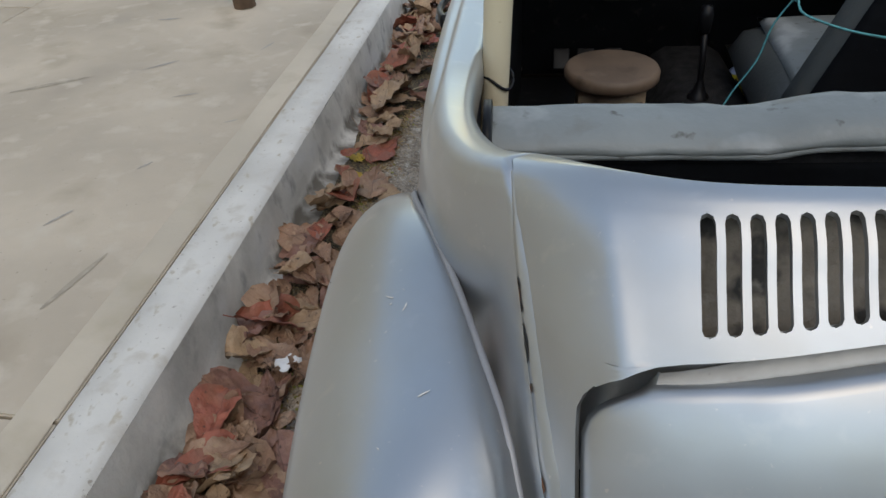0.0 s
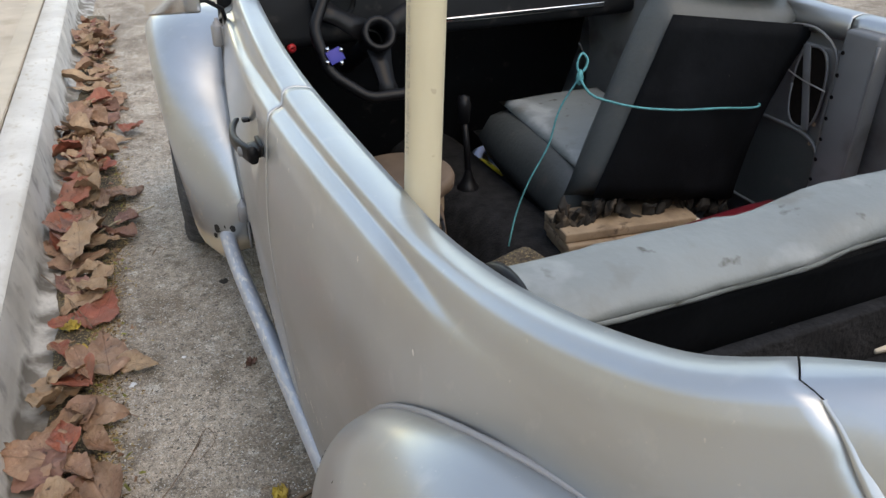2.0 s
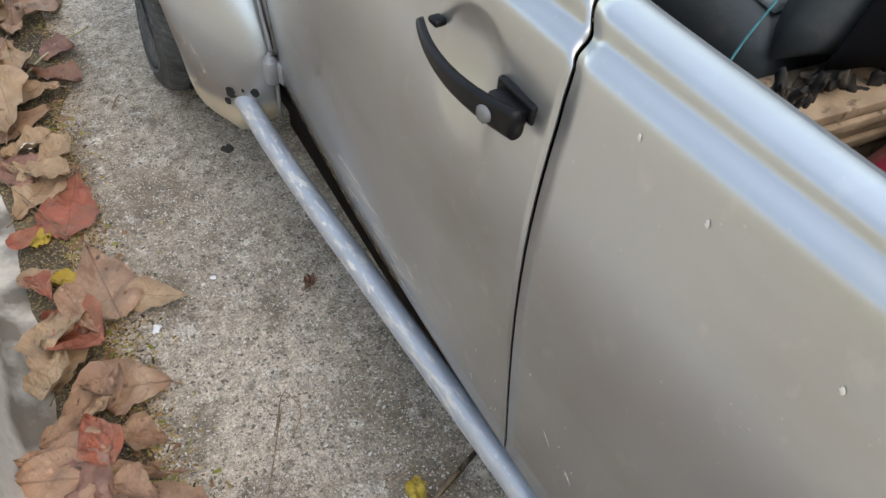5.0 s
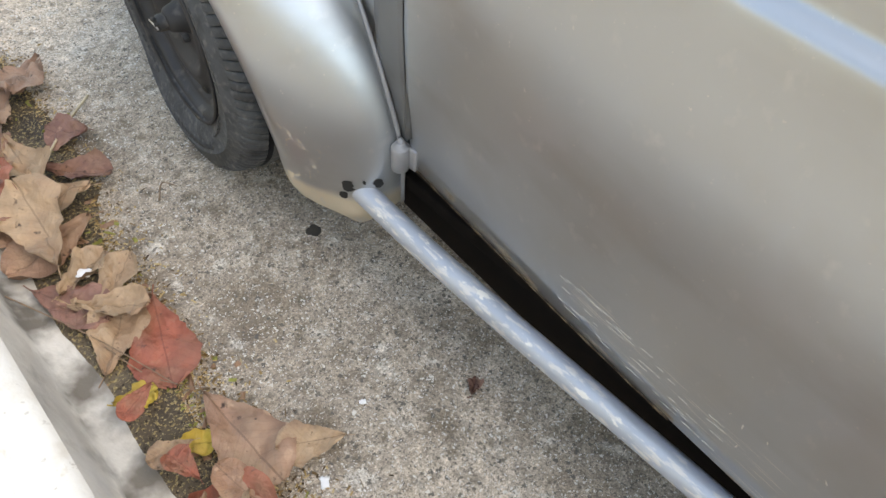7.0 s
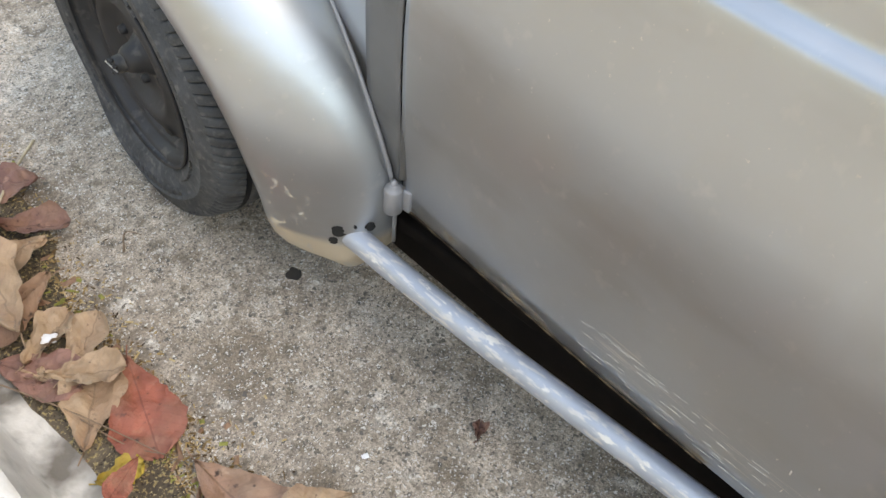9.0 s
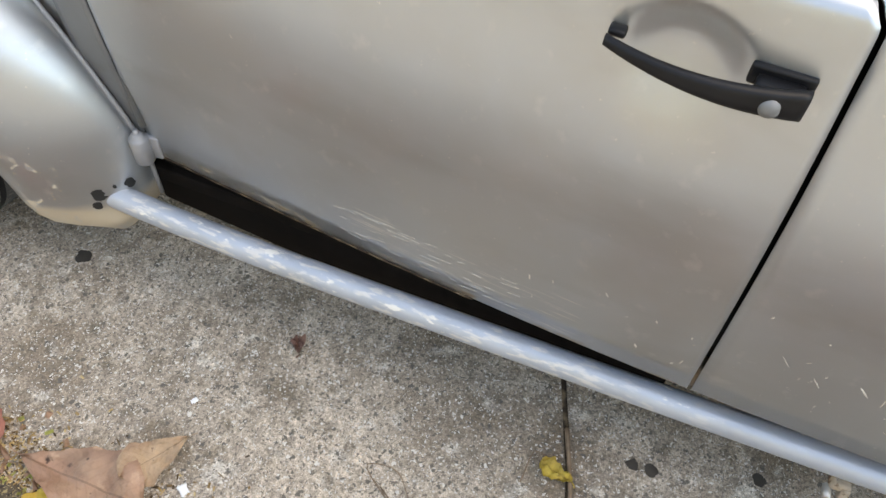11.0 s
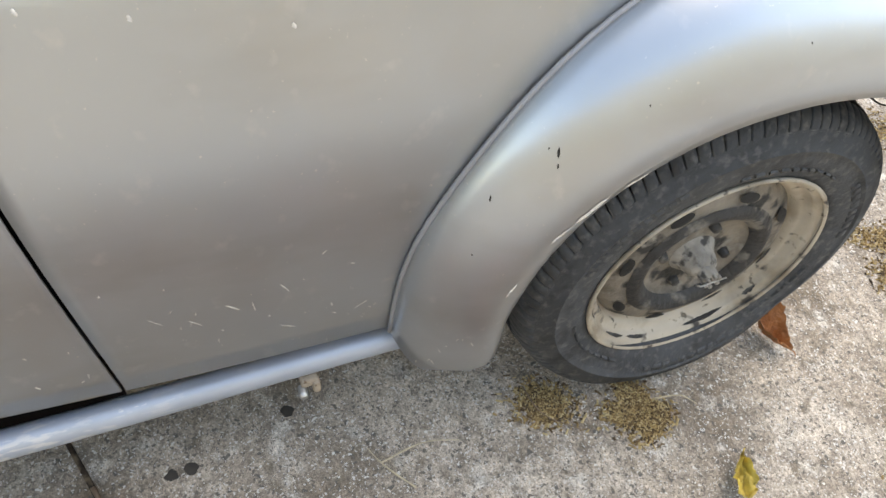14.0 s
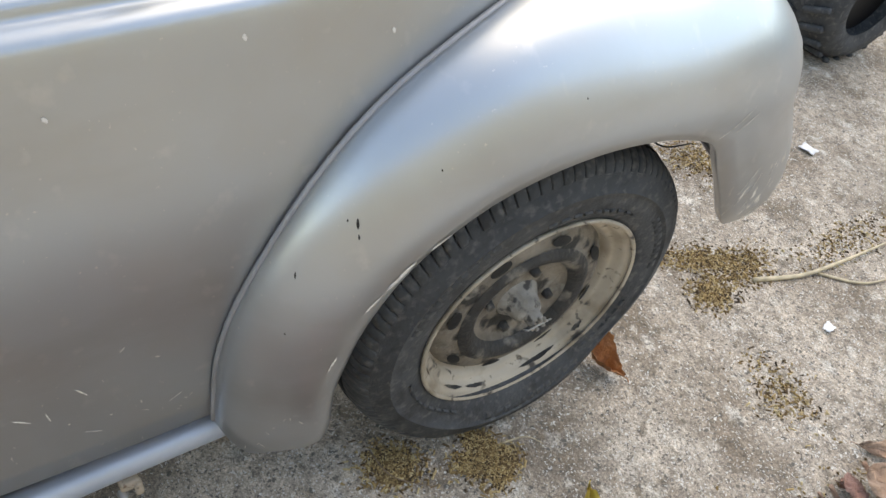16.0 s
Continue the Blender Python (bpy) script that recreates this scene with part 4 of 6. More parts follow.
def r_bulge(t):
    back = min(1.0, max(0.0, (t - 0.50) / 0.26))
    back = back * back * (3 - 2 * back) * (1 - 0.8 * max(0, (t - 0.84) / 0.16) ** 2)
    return ((-0.05 - 0.02 * math.sin(math.pi * t) - 0.06 * back, -0.25 * back, 0.012 + 0.05 * back), (-0.022 + 0.0 * back, 0.03 * math.cos(math.pi * t) * (1 - back) - 0.20 * back, 0.075 * math.sin(math.pi * t) * (1 - 0.3 * back) + 0.01))


rear_fender = fender("rear_fender", R_SEAM, R_LIP, r_bulge, False, "satin silver rear fender with small black chips", REAR_FENDER_PAINT)
fender("rear_fender", R_SEAM, R_LIP, r_bulge, True, "satin silver rear fender")
F_SEAM = [(-0.655, 1.80, 0.205), (-0.655, 1.805, 0.33), (-0.655, 1.845, 0.44), (-0.645, 1.92, 0.56), (-0.63, 2.02, 0.67), (-0.60, 2.16, 0.755), (-0.56, 2.32, 0.785), (-0.52, 2.50, 0.76), (-0.48, 2.68, 0.70), (-0.45, 2.80, 0.58), (-0.45, 2.84, 0.45)]
F_LIP = [(-0.733, 1.868, 0.168), (-0.775, 1.948, 0.180), (-0.800, 1.975, 0.32), (-0.815, 1.995, 0.44), (-0.822, 2.05, 0.55), (-0.822, 2.15, 0.64), (-0.815, 2.28, 0.695), (-0.805, 2.42, 0.705), (-0.79, 2.58, 0.66), (-0.77, 2.70, 0.56), (-0.74, 2.77, 0.44)]


def f_bulge(t):
    return ((-0.06 - 0.05 * math.sin(math.pi * t), 0.10 * max(0, t - 0.6), 0.03 * math.sin(math.pi * t)), (-0.02, -0.055 * math.cos(math.pi * t), 0.10 * math.sin(math.pi * t)))


front_fender = fender("front_fender", F_SEAM, F_LIP, f_bulge, False, "satin silver front fender, its foot chipped to primer", FRONT_FENDER_PAINT)
fender("front_fender", F_SEAM, F_LIP, f_bulge, True, "satin silver front fender")
# nose between the front fenders
rows = []
for y, w, z in ((1.86, 0.62, 0.97), (2.05, 0.58, 0.955), (2.35, 0.53, 0.90), (2.65, 0.46, 0.80), (2.88, 0.36, 0.66), (2.98, 0.26, 0.50), (2.98, 0.24, 0.35)):
    rows.append([(CX + w * u, y - 0.05 * u * u, z - 0.10 * abs(u) ** 3 * (1 if y < 2.9 else 0.4)) for u in np.linspace(-1, 1, 17)])
solid(carpart("bonnet", grid(rows), PAINT, "silver bonnet"), 0.003)
for sg in (-1, 1):
    rows = [[(CX + sg * w, y, z), (CX + sg * (w + 0.02), y, z * 0.6 + 0.12), (CX + sg * (w - 0.02), y, 0.28)] for y, w, z in ((1.86, 0.60, 0.87), (2.05, 0.57, 0.85), (2.35, 0.52, 0.79), (2.65, 0.45, 0.69), (2.86, 0.35, 0.56))]
    carpart("inner_wing", grid(rows), PAINT)


# wheels
def wheel(name, at, disc, rimmat, mirror, label):
    """A tyre with grooved shoulders on a pressed steel rim; at is the hub centre in the outer face's plane."""
    sg = -1 if mirror else 1
    x, y, z = at
    hub = empty(name, at, label)
    hub.parent = car
    flush(hub)

    def lat(name, prof, material, label="", steps=72):
        ob = part(name, lathe([(sg * h, r) for h, r in prof], "x", (0, 0, 0), steps), material, hub, label)
        return ob
    R = 0.325
    side = [(0.018, 0.200), (0.006, 0.208), (0.001, 0.222), (-0.003, 0.236), (-0.0045, 0.250), (-0.004, 0.2655), (-0.0065, 0.2665), (-0.0065, 0.2685), (-0.003, 0.2695), (-0.001, 0.286), (0.0015, 0.2868), (0.005, 0.297), (0.013, 0.300)]
    tread = [(0.022, 0.303), (0.034, 0.307), (0.048, 0.310), (0.058, 0.312), (0.061, 0.324), (0.082, R), (0.104, 0.324), (0.107, 0.312), (0.117, 0.310), (0.131, 0.307), (0.146, 0.303)]
    back = [(0.150, 0.304), (0.160, 0.297), (0.168, 0.28), (0.168, 0.24), (0.16, 0.205)]
    lat("tyre", side + tread[:1], RUBBER, "dusty black tyre with worn lettering", 96)
    # crown coloured darker than the blocks, in place of shade in deep grooves
    lat("groove_bed", tread, GROOVE_SHADE, "tyre crown darkened to stand in for shade between the blocks", 96)
    lat("inner_sidewall", tread[-1:] + back, RUBBER, "", 96)
    lat("centre_rib", [(0.060, 0.319), (0.061, 0.3243), (0.082, 0.3253), (0.104, 0.3243), (0.105, 0.319)], RUBBER, "", 96)
    bm = bmesh.new()
    # shoulder blocks that curve back as they come over the edge
    n = 100
    for k in range(n):
        a0 = 2 * math.pi * k / n
        for half in (0, 1):
            rows = []
            for q, (h, r) in enumerate(((0.004, 0.2945), (0.009, 0.3035), (0.016, 0.3105), (0.026, 0.3160), (0.038, 0.3195), (0.050, 0.3215))):
                hh = h if half == 0 else 0.165 - h
                a = a0 + 0.045 * (1 - math.cos(0.5 * math.pi * q / 5)) - (0.012 if q == 0 else 0)
                w = 0.0280 - (0.005 if q == 0 else 0.0)
                rows.append([(sg * (hh + (0.004 if half == 0 else -0.004)), (r - 0.010) * math.cos(a - w), (r - 0.010) * math.sin(a - w))] + [(sg * hh, (r - (0.0015 if abs(u) == 1 else 0)) * math.cos(a + u * w), (r - (0.0015 if abs(u) == 1 else 0)) * math.sin(a + u * w)) for u in (-1, -0.75, 0.75, 1)] + [(sg * (hh + (0.004 if half == 0 else -0.004)), (r - 0.010) * math.cos(a + w), (r - 0.010) * math.sin(a + w))])
            grid(rows, bm=bm)
    # raised bars of worn sidewall marks
    rnd = random.Random(7)
    for r0, r1, spans in ((0.2445, 0.2605, ((20, 62), (142, 178), (232, 282))), (0.229, 0.235, ((80, 128), (196, 226), (300, 345)))):
        for a_from, a_to in spans:
            a = a_from
            while a < a_to:
                w = rnd.uniform(2.4, 4.0) * 0.25 / r1
                grid([[(sg * (-0.0058 if 0 < u < 3 else -0.002), r * math.cos(radians(a + w * v)), r * math.sin(radians(a + w * v))) for u, r in enumerate((r0, r0 + 0.001, r1 - 0.001, r1))] for v in (0, 0.5, 1)], bm=bm)
                a += w * 1.55
    tagged(part("tread", bm, RUBBER, hub, "worn tread blocks and raised marks"), kind="stuff")
    lat("rim", [(0.001, 0.203), (-0.002, 0.2075), (0.001, 0.2105), (0.006, 0.2085), (0.009, 0.203), (0.011, 0.196), (0.018, 0.1925), (0.028, 0.189), (0.031, 0.184), (0.034, 0.178), (0.046, 0.1745), (0.052, 0.166)], rimmat, "chipped cream-painted rim" if disc is not RIM_BLACK else "black rim")
    lat("disc", [(0.054, 0.176), (0.044, 0.168), (0.034, 0.159), (0.028, 0.146), (0.026, 0.128), (0.020, 0.120), (0.018, 0.113), (0.024, 0.102), (0.040, 0.090), (0.045, 0.07), (0.045, 0.04), (0.04, 0.0)], disc, "greasy pressed wheel disc")
    if disc is not RIM_BLACK:
        lat("grease_ring", [(0.0245, 0.1295), (0.018, 0.1205), (0.0165, 0.1135), (0.0225, 0.1015), (0.033, 0.0935)], GREASE, "black greasy ring on the disc")
        for a, l in ((-112, 24), (-70, 14), (-52, 16), (-140, 9), (62, 10), (74, 12), (-20, 8)):
            rows = [[(sg * h, (r - 0.0012) * math.cos(radians(a + l * v)), (r - 0.0012) * math.sin(radians(a + l * v))) for h, r in ((0.016 - (0.005 + 0.003 * noise.noise((v * 9, a, 0))) * (1.02 - 4 * v * v), 0.1938), (0.016, 0.1934), (0.016 + (0.004 + 0.004 * noise.noise((v * 11, a, 3))) * (1.02 - 4 * v * v), 0.1930))] for v in np.linspace(-0.5, 0.5, 10)]
            part("rim_scuff", grid(rows), GREASE, hub, "black scuff on the rim")
    # vent holes are flat black discs, the shade in them put into the colour
    for k in range(8):
        a = 360 * (k + 0.3) / 8
        bm = lathe([(0, 0.0001), (-0.001, 0.004), (0.001, 0.0135)], "x", (0, 0, 0), 16)
        bmesh.ops.transform(bm, matrix=pose(0, 0, 0, a) @ pose(sg * 0.0240, 0.147, 0, 0, 0, sg * -14) @ Matrix.Diagonal((1, 0.72, 1.5, 1)), verts=bm.verts)
        part("vent_hole", bm, CHIP, hub)
    for k in range(4):
        a = 2 * math.pi * (k + 0.15) / 4
        bm = lathe([(-0.008, 0.0), (-0.008, 0.008), (0.0, 0.0095), (0.006, 0.0105)], "x", (0, 0, 0), 6)
        bmesh.ops.transform(bm, matrix=pose(sg * 0.041, 0.066 * math.cos(a), 0.066 * math.sin(a)), verts=bm.verts)
        part("lug_bolt", bm, GREASE if disc is not RIM_BLACK else disc, hub)
    cast = CASTING if disc is not RIM_BLACK else disc
    lat("hub_boss", [(0.004, 0.0), (0.004, 0.017), (0.008, 0.0225), (0.016, 0.0265), (0.030, 0.030), (0.038, 0.036), (0.046, 0.042)], cast, "dusty cast hub", 24)
    nut = lathe([(-0.014, 0.0), (-0.014, 0.012), (-0.011, 0.0165), (0.011, 0.0175)], "x", (0, 0, 0), 6)
    if sg < 0:
        bmesh.ops.scale(nut, vec=(-1, 1, 1), verts=nut.verts)
    part("axle_nut", nut, cast, hub, "castle nut with a split pin")
    for k in range(6):
        a = 60 * k + 30
        prong = box((0.008, 0.0065, 0.006), (sg * -0.016, 0.0125, 0), (0, 0, 0), 0.001, segments=1)
        bmesh.ops.transform(prong, matrix=pose(0, 0, 0, a), verts=prong.verts)
        part("nut_prong", prong, cast, hub)
    # soft rubber flattened and bulging where it meets the ground
    for ob in hub.children:
        if ob.name.split(".")[0] in ("tyre", "tread", "groove_bed", "centre_rib", "inner_sidewall"):
            for v in ob.data.vertices:
                b = min(1.0, max(0.0, (-0.16 - v.co.z) / 0.13))
                b = b * b * (3 - 2 * b)
                v.co.x += sg * 0.020 * b * (1 if sg * v.co.x > 0.082 else -1) * min(1.0, abs(sg * v.co.x - 0.082) / 0.05)
                v.co.z = max(v.co.z, -0.3225)
    part("split_pin", tube([(sg * -0.018, -0.024, 0.004), (sg * -0.018, 0.0, 0.0), (sg * -0.019, 0.022, -0.002), (sg * -0.012, 0.027, -0.005)], 0.0016, 6), STEEL, hub)
    return hub


wheel("rear_wheel", (-0.782, 0.0, 0.322), RIM_DIRTY, RIM, False, "dusty tyre on a chipped cream steel rim")
wheel("rear_wheel", (2 * CX + 0.782, 0.0, 0.322), RIM_DIRTY, RIM, True, "dusty tyre on a cream steel rim")
steered = [wheel("front_wheel", (-0.775, 2.36, 0.322), RIM_BLACK, RIM_BLACK, False, "dusty tyre on a black steel rim")]
steered.append(wheel("front_wheel", (2 * CX + 0.745, 2.41, 0.322), RIM_BLACK, RIM_BLACK, True, "dusty tyre on a black steel rim"))
for w in steered:
    w.rotation_euler = (0, 0, radians(-8))

# wheel housings, the shade inside them put into a near-black colour
for wy, wx, r0 in ((0.0, -0.80, 0.375), (2.375, -0.79, 0.375)):
    for mir in (False, True):
        rows = []
        for k in range(25):
            a = radians(0 + 135 * k / 24)
            rows.append([((2 * CX - x if mir else x), wy + r * math.cos(a), 0.34 + r * math.sin(a)) for x, r in ((wx + 0.05, r0), (wx + 0.12, r0 + 0.015), (-0.52, r0 + 0.01), (-0.50, 0.2), (-0.50, 0.02))])
        carpart("wheel_housing", grid(rows), SHADE_BLACK, "wheel housing, near-black to stand in for the shade inside")

# side bar in place of the running board
carpart("side_bar", tube(smooth_line([(-0.715, 1.90, 0.240), (-0.72, 1.80, 0.240), (-0.72, 1.1, 0.246), (-0.72, 0.50, 0.272), (-0.72, 0.44, 0.274)], 40), 0.0215, 20), PIPE_WORN, "blue-grey painted steel tube with scratched patches")
# front sill hangs low in near-black, standing in for shade below the door
carpart("sill", box((0.02, 0.93, 0.195), (-0.648, 1.365, 0.245), (0, 0, -3.4), 0.006), SHADE_BLACK, "sill drawn low and near-black for the shade below the door")
carpart("sill", box((0.03, 0.38, 0.055), (-0.690, 0.69, 0.304), (2, 0, -1.0), 0.006), SILL, "dusty rust-brown sill behind the bar")

# door handle
handle = empty("door_handle", (-0.742, 1.026, 0.845), "black grab handle with a chrome lock over a round recess")
handle.parent = left_door
rows = []
for i in range(29):
    t = i / 28
    y = 0.088 - 0.172 * t
    xo = -0.004 - 0.026 * math.sin(math.pi * min(1, 0.04 + t * 0.86)) ** 0.8
    h = 0.0045 + 0.0105 * t ** 1.1
    d = 0.005 + 0.003 * t
    rows.append([(xo + d * math.copysign(abs(math.cos(a)) ** 0.7, math.cos(a)), y, -0.002 - 0.004 * t + h * math.copysign(abs(math.sin(a)) ** 0.7, math.sin(a))) for a in [2 * math.pi * k / 16 for k in range(16)]])
bm = grid(rows, closed_v=True)
bm.verts.ensure_lookup_table()
bm.faces.new([bm.verts[k] for k in range(16)])
bm.faces.new([bm.verts[len(bm.verts) - 16 + k] for k in range(16)])
part("grip", bm, BLACK, handle, "bowed black plastic grip")
part("foot", box((0.020, 0.040, 0.017), (-0.008, -0.060, -0.005), (0, 0, -4), 0.004), BLACK, handle)
part("base_plate", box((0.008, 0.054, 0.020), (0.002, -0.060, 0.000), (0, 0, 0), 0.003), BLACK, handle)
part("front_foot", box((0.014, 0.016, 0.007), (0.006, 0.080, -0.001), (0, 0, 0), 0.003), BLACK, handle)
part("lock", lathe([(-0.0, 0.0), (-0.0, 0.006), (0.001, 0.0065), (0.002, 0.0085), (0.012, 0.009)], "x", (-0.0345, -0.056, -0.006), 20), PAINT_INNER, handle, "worn steel lock barrel")

# hinges on the front edge of the door
for zz in (0.327, 0.835):
    hinge = carpart("hinge", lathe([(-0.030, 0.0), (-0.030, 0.0135), (-0.027, 0.016), (0.020, 0.016), (0.024, 0.0135), (0.025, 0.010), (0.030, 0.0095), (0.033, 0.006), (0.033, 0.0)], "z", (-0.668, 1.797, zz), 20), PIPING, "grey painted door hinge barrel")
    part("leaf", box((0.012, 0.040, 0.046), (-0.655, 1.790, zz - 0.003), (0, 0, 8), 0.003), PIPING, hinge)
    part("pin", lathe([(0.030, 0.0), (0.040, 0.0), (0.040, 0.0045), (0.030, 0.005)], "z", (-0.668, 1.797, zz), 10), PIPING, hinge)
carpart("hinge_post", tube([(-0.654, 1.79, 0.37), (-0.654, 1.795, 0.80)], 0.008, 8), PAINT_INNER)

# door mirror
mirror = empty("door_mirror", (-0.70, 1.70, 0.94), "square chrome door mirror on a thin black arm")
mirror.parent = car
flush(mirror)
part("arm", tube([(0.055, 0.06, -0.09), (0.04, 0.03, -0.03), (0.0, 0.0, 0.0), (-0.03, -0.01, 0.0)], 0.006, 8), BLACK, mirror)
part("housing", box((0.125, 0.022, 0.085), (-0.075, 0, 0.015), (0, 0, -8), 0.012), CHROME, mirror)
part("glass", box((0.112, 0.004, 0.074), (-0.0766, -0.0125, 0.015), (0, 0, -8), 0.002), CHROME, mirror)


# ---------------------------------------------------------------- marks on the paint
def skin(*obs):
    """A search tree over the outer faces of parts of the car's left side."""
    vs, fs = [], []
    for ob in obs:
        k = len(vs)
        vs += [v.co.copy() for v in ob.data.vertices]
        fs += [[k + i for i in f.vertices] for f in ob.data.polygons]
    return BVHTree.FromPolygons(vs, fs)


def on_skin(tree, p, lift=0.0008):
    at, nrm, _, _ = tree.find_nearest(Vector(p))
    if nrm.x > 0:
        nrm = -nrm
    return at + nrm * lift, nrm


def mark(tree, at, along, length, width, seed, material, name, parent, label=""):
    """A small ragged patch lying on the skin, stretched along a direction."""
    c, nrm = on_skin(tree, at, 0.0)
    u = Vector(along)
    u = (u - nrm * u.dot(nrm)).normalized()
    v = nrm.cross(u)
    bm = bmesh.new()
    mid = [bm.verts.new(on_skin(tree, c + u * length * (k / 6 - 0.5) * 0.9, 0.0013)[0]) for k in range(7)]
    ring = []
    for sg in (1, -1):
        r = []
        for k in range(7):
            t = k / 6 - 0.5
            w = width * 0.5 * math.sqrt(max(0.02, 1 - (2 * t) ** 2)) * (1 + 0.7 * noise.noise((k * 1.3 + seed, sg * 3, seed * 0.37)))
            r.append(bm.verts.new(on_skin(tree, c + u * length * t + v * sg * w)[0]))
        ring.append(r)
    for r in ring:
        for k in range(6):
            bm.faces.new((mid[k], mid[k + 1], r[k + 1], r[k]))
    ob = part(name, bm, material, parent, label)
    ob.matrix_parent_inverse = Matrix.Translation(parent.matrix_world.translation if parent is not car else car.location).inverted() if parent is car else Matrix()
    return ob


FENDER_R, FENDER_F = skin(rear_fender), skin(front_fender)
# foot holes are black patches on the skin, coloured for the shade inside
for at, l, w, nm in (((-0.742, 1.849, 0.263), 0.027, 0.027, "foot_hole"), ((-0.748, 1.853, 0.240), 0.018, 0.018, "foot_hole"), ((-0.703, 1.813, 0.271), 0.022, 0.018, "foot_hole"), ((-0.722, 1.828, 0.274), 0.010, 0.005, "foot_hole")):
    mark(FENDER_F, at, (0, 0.3, 1), l, w, at[0] * 100, CHIP, nm, front_fender, "flat black patch standing for a ragged hole in the foot")
for at, l, w in (((-0.797, 0.352, 0.706), 0.013, 0.0032), ((-0.800, 0.3535, 0.693), 0.007, 0.0020), ((-0.790, 0.358, 0.705), 0.003, 0.002), ((-0.786, 0.411, 0.638), 0.009, 0.0022), ((-0.80, 0.27, 0.755), 0.003, 0.002), ((-0.79, 0.43, 0.56), 0.003, 0.002), ((-0.80, 0.10, 0.80), 0.003, 0.002), ((-0.617, -0.150, 0.872), 0.006, 0.005)):
    mark(FENDER_R, at, (0, 0.15, 1), l, w, at[1] * 77, CHIP, "paint_chip", rear_fender)
rnd = random.Random(31)
for at, along, l, w in (((-0.836, 0.318, 0.635), (0, -0.6, 0.6), 0.05, 0.010), ((-0.838, 0.350, 0.60), (0, -0.5, 0.6), 0.035, 0.005), ((-0.838, 0.27, 0.67), (0, -0.7, 0.4), 0.03, 0.006), ((-0.826, 0.392, 0.50), (0, -0.3, 0.9), 0.03, 0.004), ((-0.82, -0.21, 0.70), (0, -0.7, 0.5), 0.07, 0.0022), ((-0.82, -0.235, 0.695), (0, -0.7, 0.4), 0.05, 0.0022), ((-0.82, -0.16, 0.685), (0, -0.5, 0.5), 0.03, 0.003)):
    mark(FENDER_R, at, along, l, w, at[1] * 91, SCRATCH, "scrape", rear_fender)
for k in range(16):
    mark(FENDER_R, (-0.82, rnd.uniform(-0.42, -0.33), rnd.uniform(0.40, 0.56)), (0, rnd.uniform(-0.5, -0.2), 1), rnd.uniform(0.012, 0.04), 0.0014, k, SCRATCH, "scrape", rear_fender)
for k in range(14):
    mark(FENDER_R, (-0.80, rnd.uniform(0.38, 0.50), rnd.uniform(0.27, 0.42)), (0, rnd.uniform(-1, 1), 1), rnd.uniform(0.004, 0.014), 0.0016, k, SCRATCH, "scrape", rear_fender)
for k in range(16):
    mark(FENDER_R, (-0.74 + 0.08 * rnd.random(), rnd.uniform(-0.30, 0.12), rnd.uniform(0.74, 0.90)), (rnd.uniform(-1, 1), rnd.uniform(-1, 1), rnd.uniform(-1, 1)), rnd.choice((0.003, 0.004, 0.006, 0.012)), rnd.uniform(0.0008, 0.002), k * 3.1, SCRATCH, "scrape", rear_fender)
DOOR_SKIN = skin(left_door)
for k in range(44):
    y = rnd.uniform(1.12, 1.46)
    z = 0.345 + rnd.random() ** 1.4 * 0.075
    mark(DOOR_SKIN, (-0.74, y, z), (0, 1, rnd.gauss(-0.10, 0.05)), rnd.uniform(0.008, 0.032), rnd.uniform(0.0006, 0.0012), k, SCRATCH, "scratch", left_door)
for k in range(12):
    mark(DOOR_SKIN, (-0.74, rnd.uniform(0.9, 1.15), rnd.uniform(0.37, 0.5)), (0, rnd.uniform(-1, 1), 1), rnd.uniform(0.003, 0.012), rnd.uniform(0.0012, 0.003), k, SCRATCH, "scratch", left_door)
QUARTER_SKIN = skin(left_quarter)
for k in range(24):
    mark(QUARTER_SKIN, (-0.75, rnd.uniform(0.53, 0.86), 0.36 + 0.22 * rnd.random() ** 1.3), (0, rnd.gauss(0.1, 0.9), 1), rnd.choice((0.003, 0.004, 0.006, 0.01, 0.022)), rnd.uniform(0.001, 0.003), k, SCRATCH, "scratch", left_quarter)
for y, z in ((0.75, 0.885), (0.62, 0.86), (0.83, 0.90), (0.45, 0.90), (0.30, 0.88)):
    mark(QUARTER_SKIN, (-0.72, y, z), (0, 0.3, 1), 0.007, 0.004, y * 9, SCRATCH, "scratch", left_quarter)

part("rusty_edge", tube([Vector(q) + Vector((-0.001, 0, -0.001)) for q in [shell(s_at_y(y), 1.0) for y in np.linspace(1.775, 1.20, 40)]], [0.0016 + 0.0012 * noise.noise((k * 0.7, 0, 3)) for k in range(40)], 6), JOINT, left_door, "rusty flaking lower edge")

# clamp under the side bar
clamp = empty("bar_clamp", (-0.735, 0.642, 0.236), "small cream clamp with a bolt under the bar")
clamp.parent = car
flush(clamp)
part("strap", box((0.018, 0.026, 0.018), (0, 0, 0), (8, 0, 6), 0.004), RUSTY_CREAM, clamp)
part("bolt", lathe([(-0.020, 0.0), (-0.020, 0.006), (-0.012, 0.007), (0, 0.007)], "x", (-0.004, 0.012, -0.010), 6), STEEL, clamp)
part("ear", box((0.014, 0.012, 0.024), (-0.006, -0.010, -0.010), (0, 10, 0), 0.003), RUSTY_CREAM, clamp)

# tail lamp behind the rear fender
lamp = empty("tail_lamp", (-0.668, -0.432, 0.685), "oval tail lamp with an olive rim")
lamp.parent = car
flush(lamp)
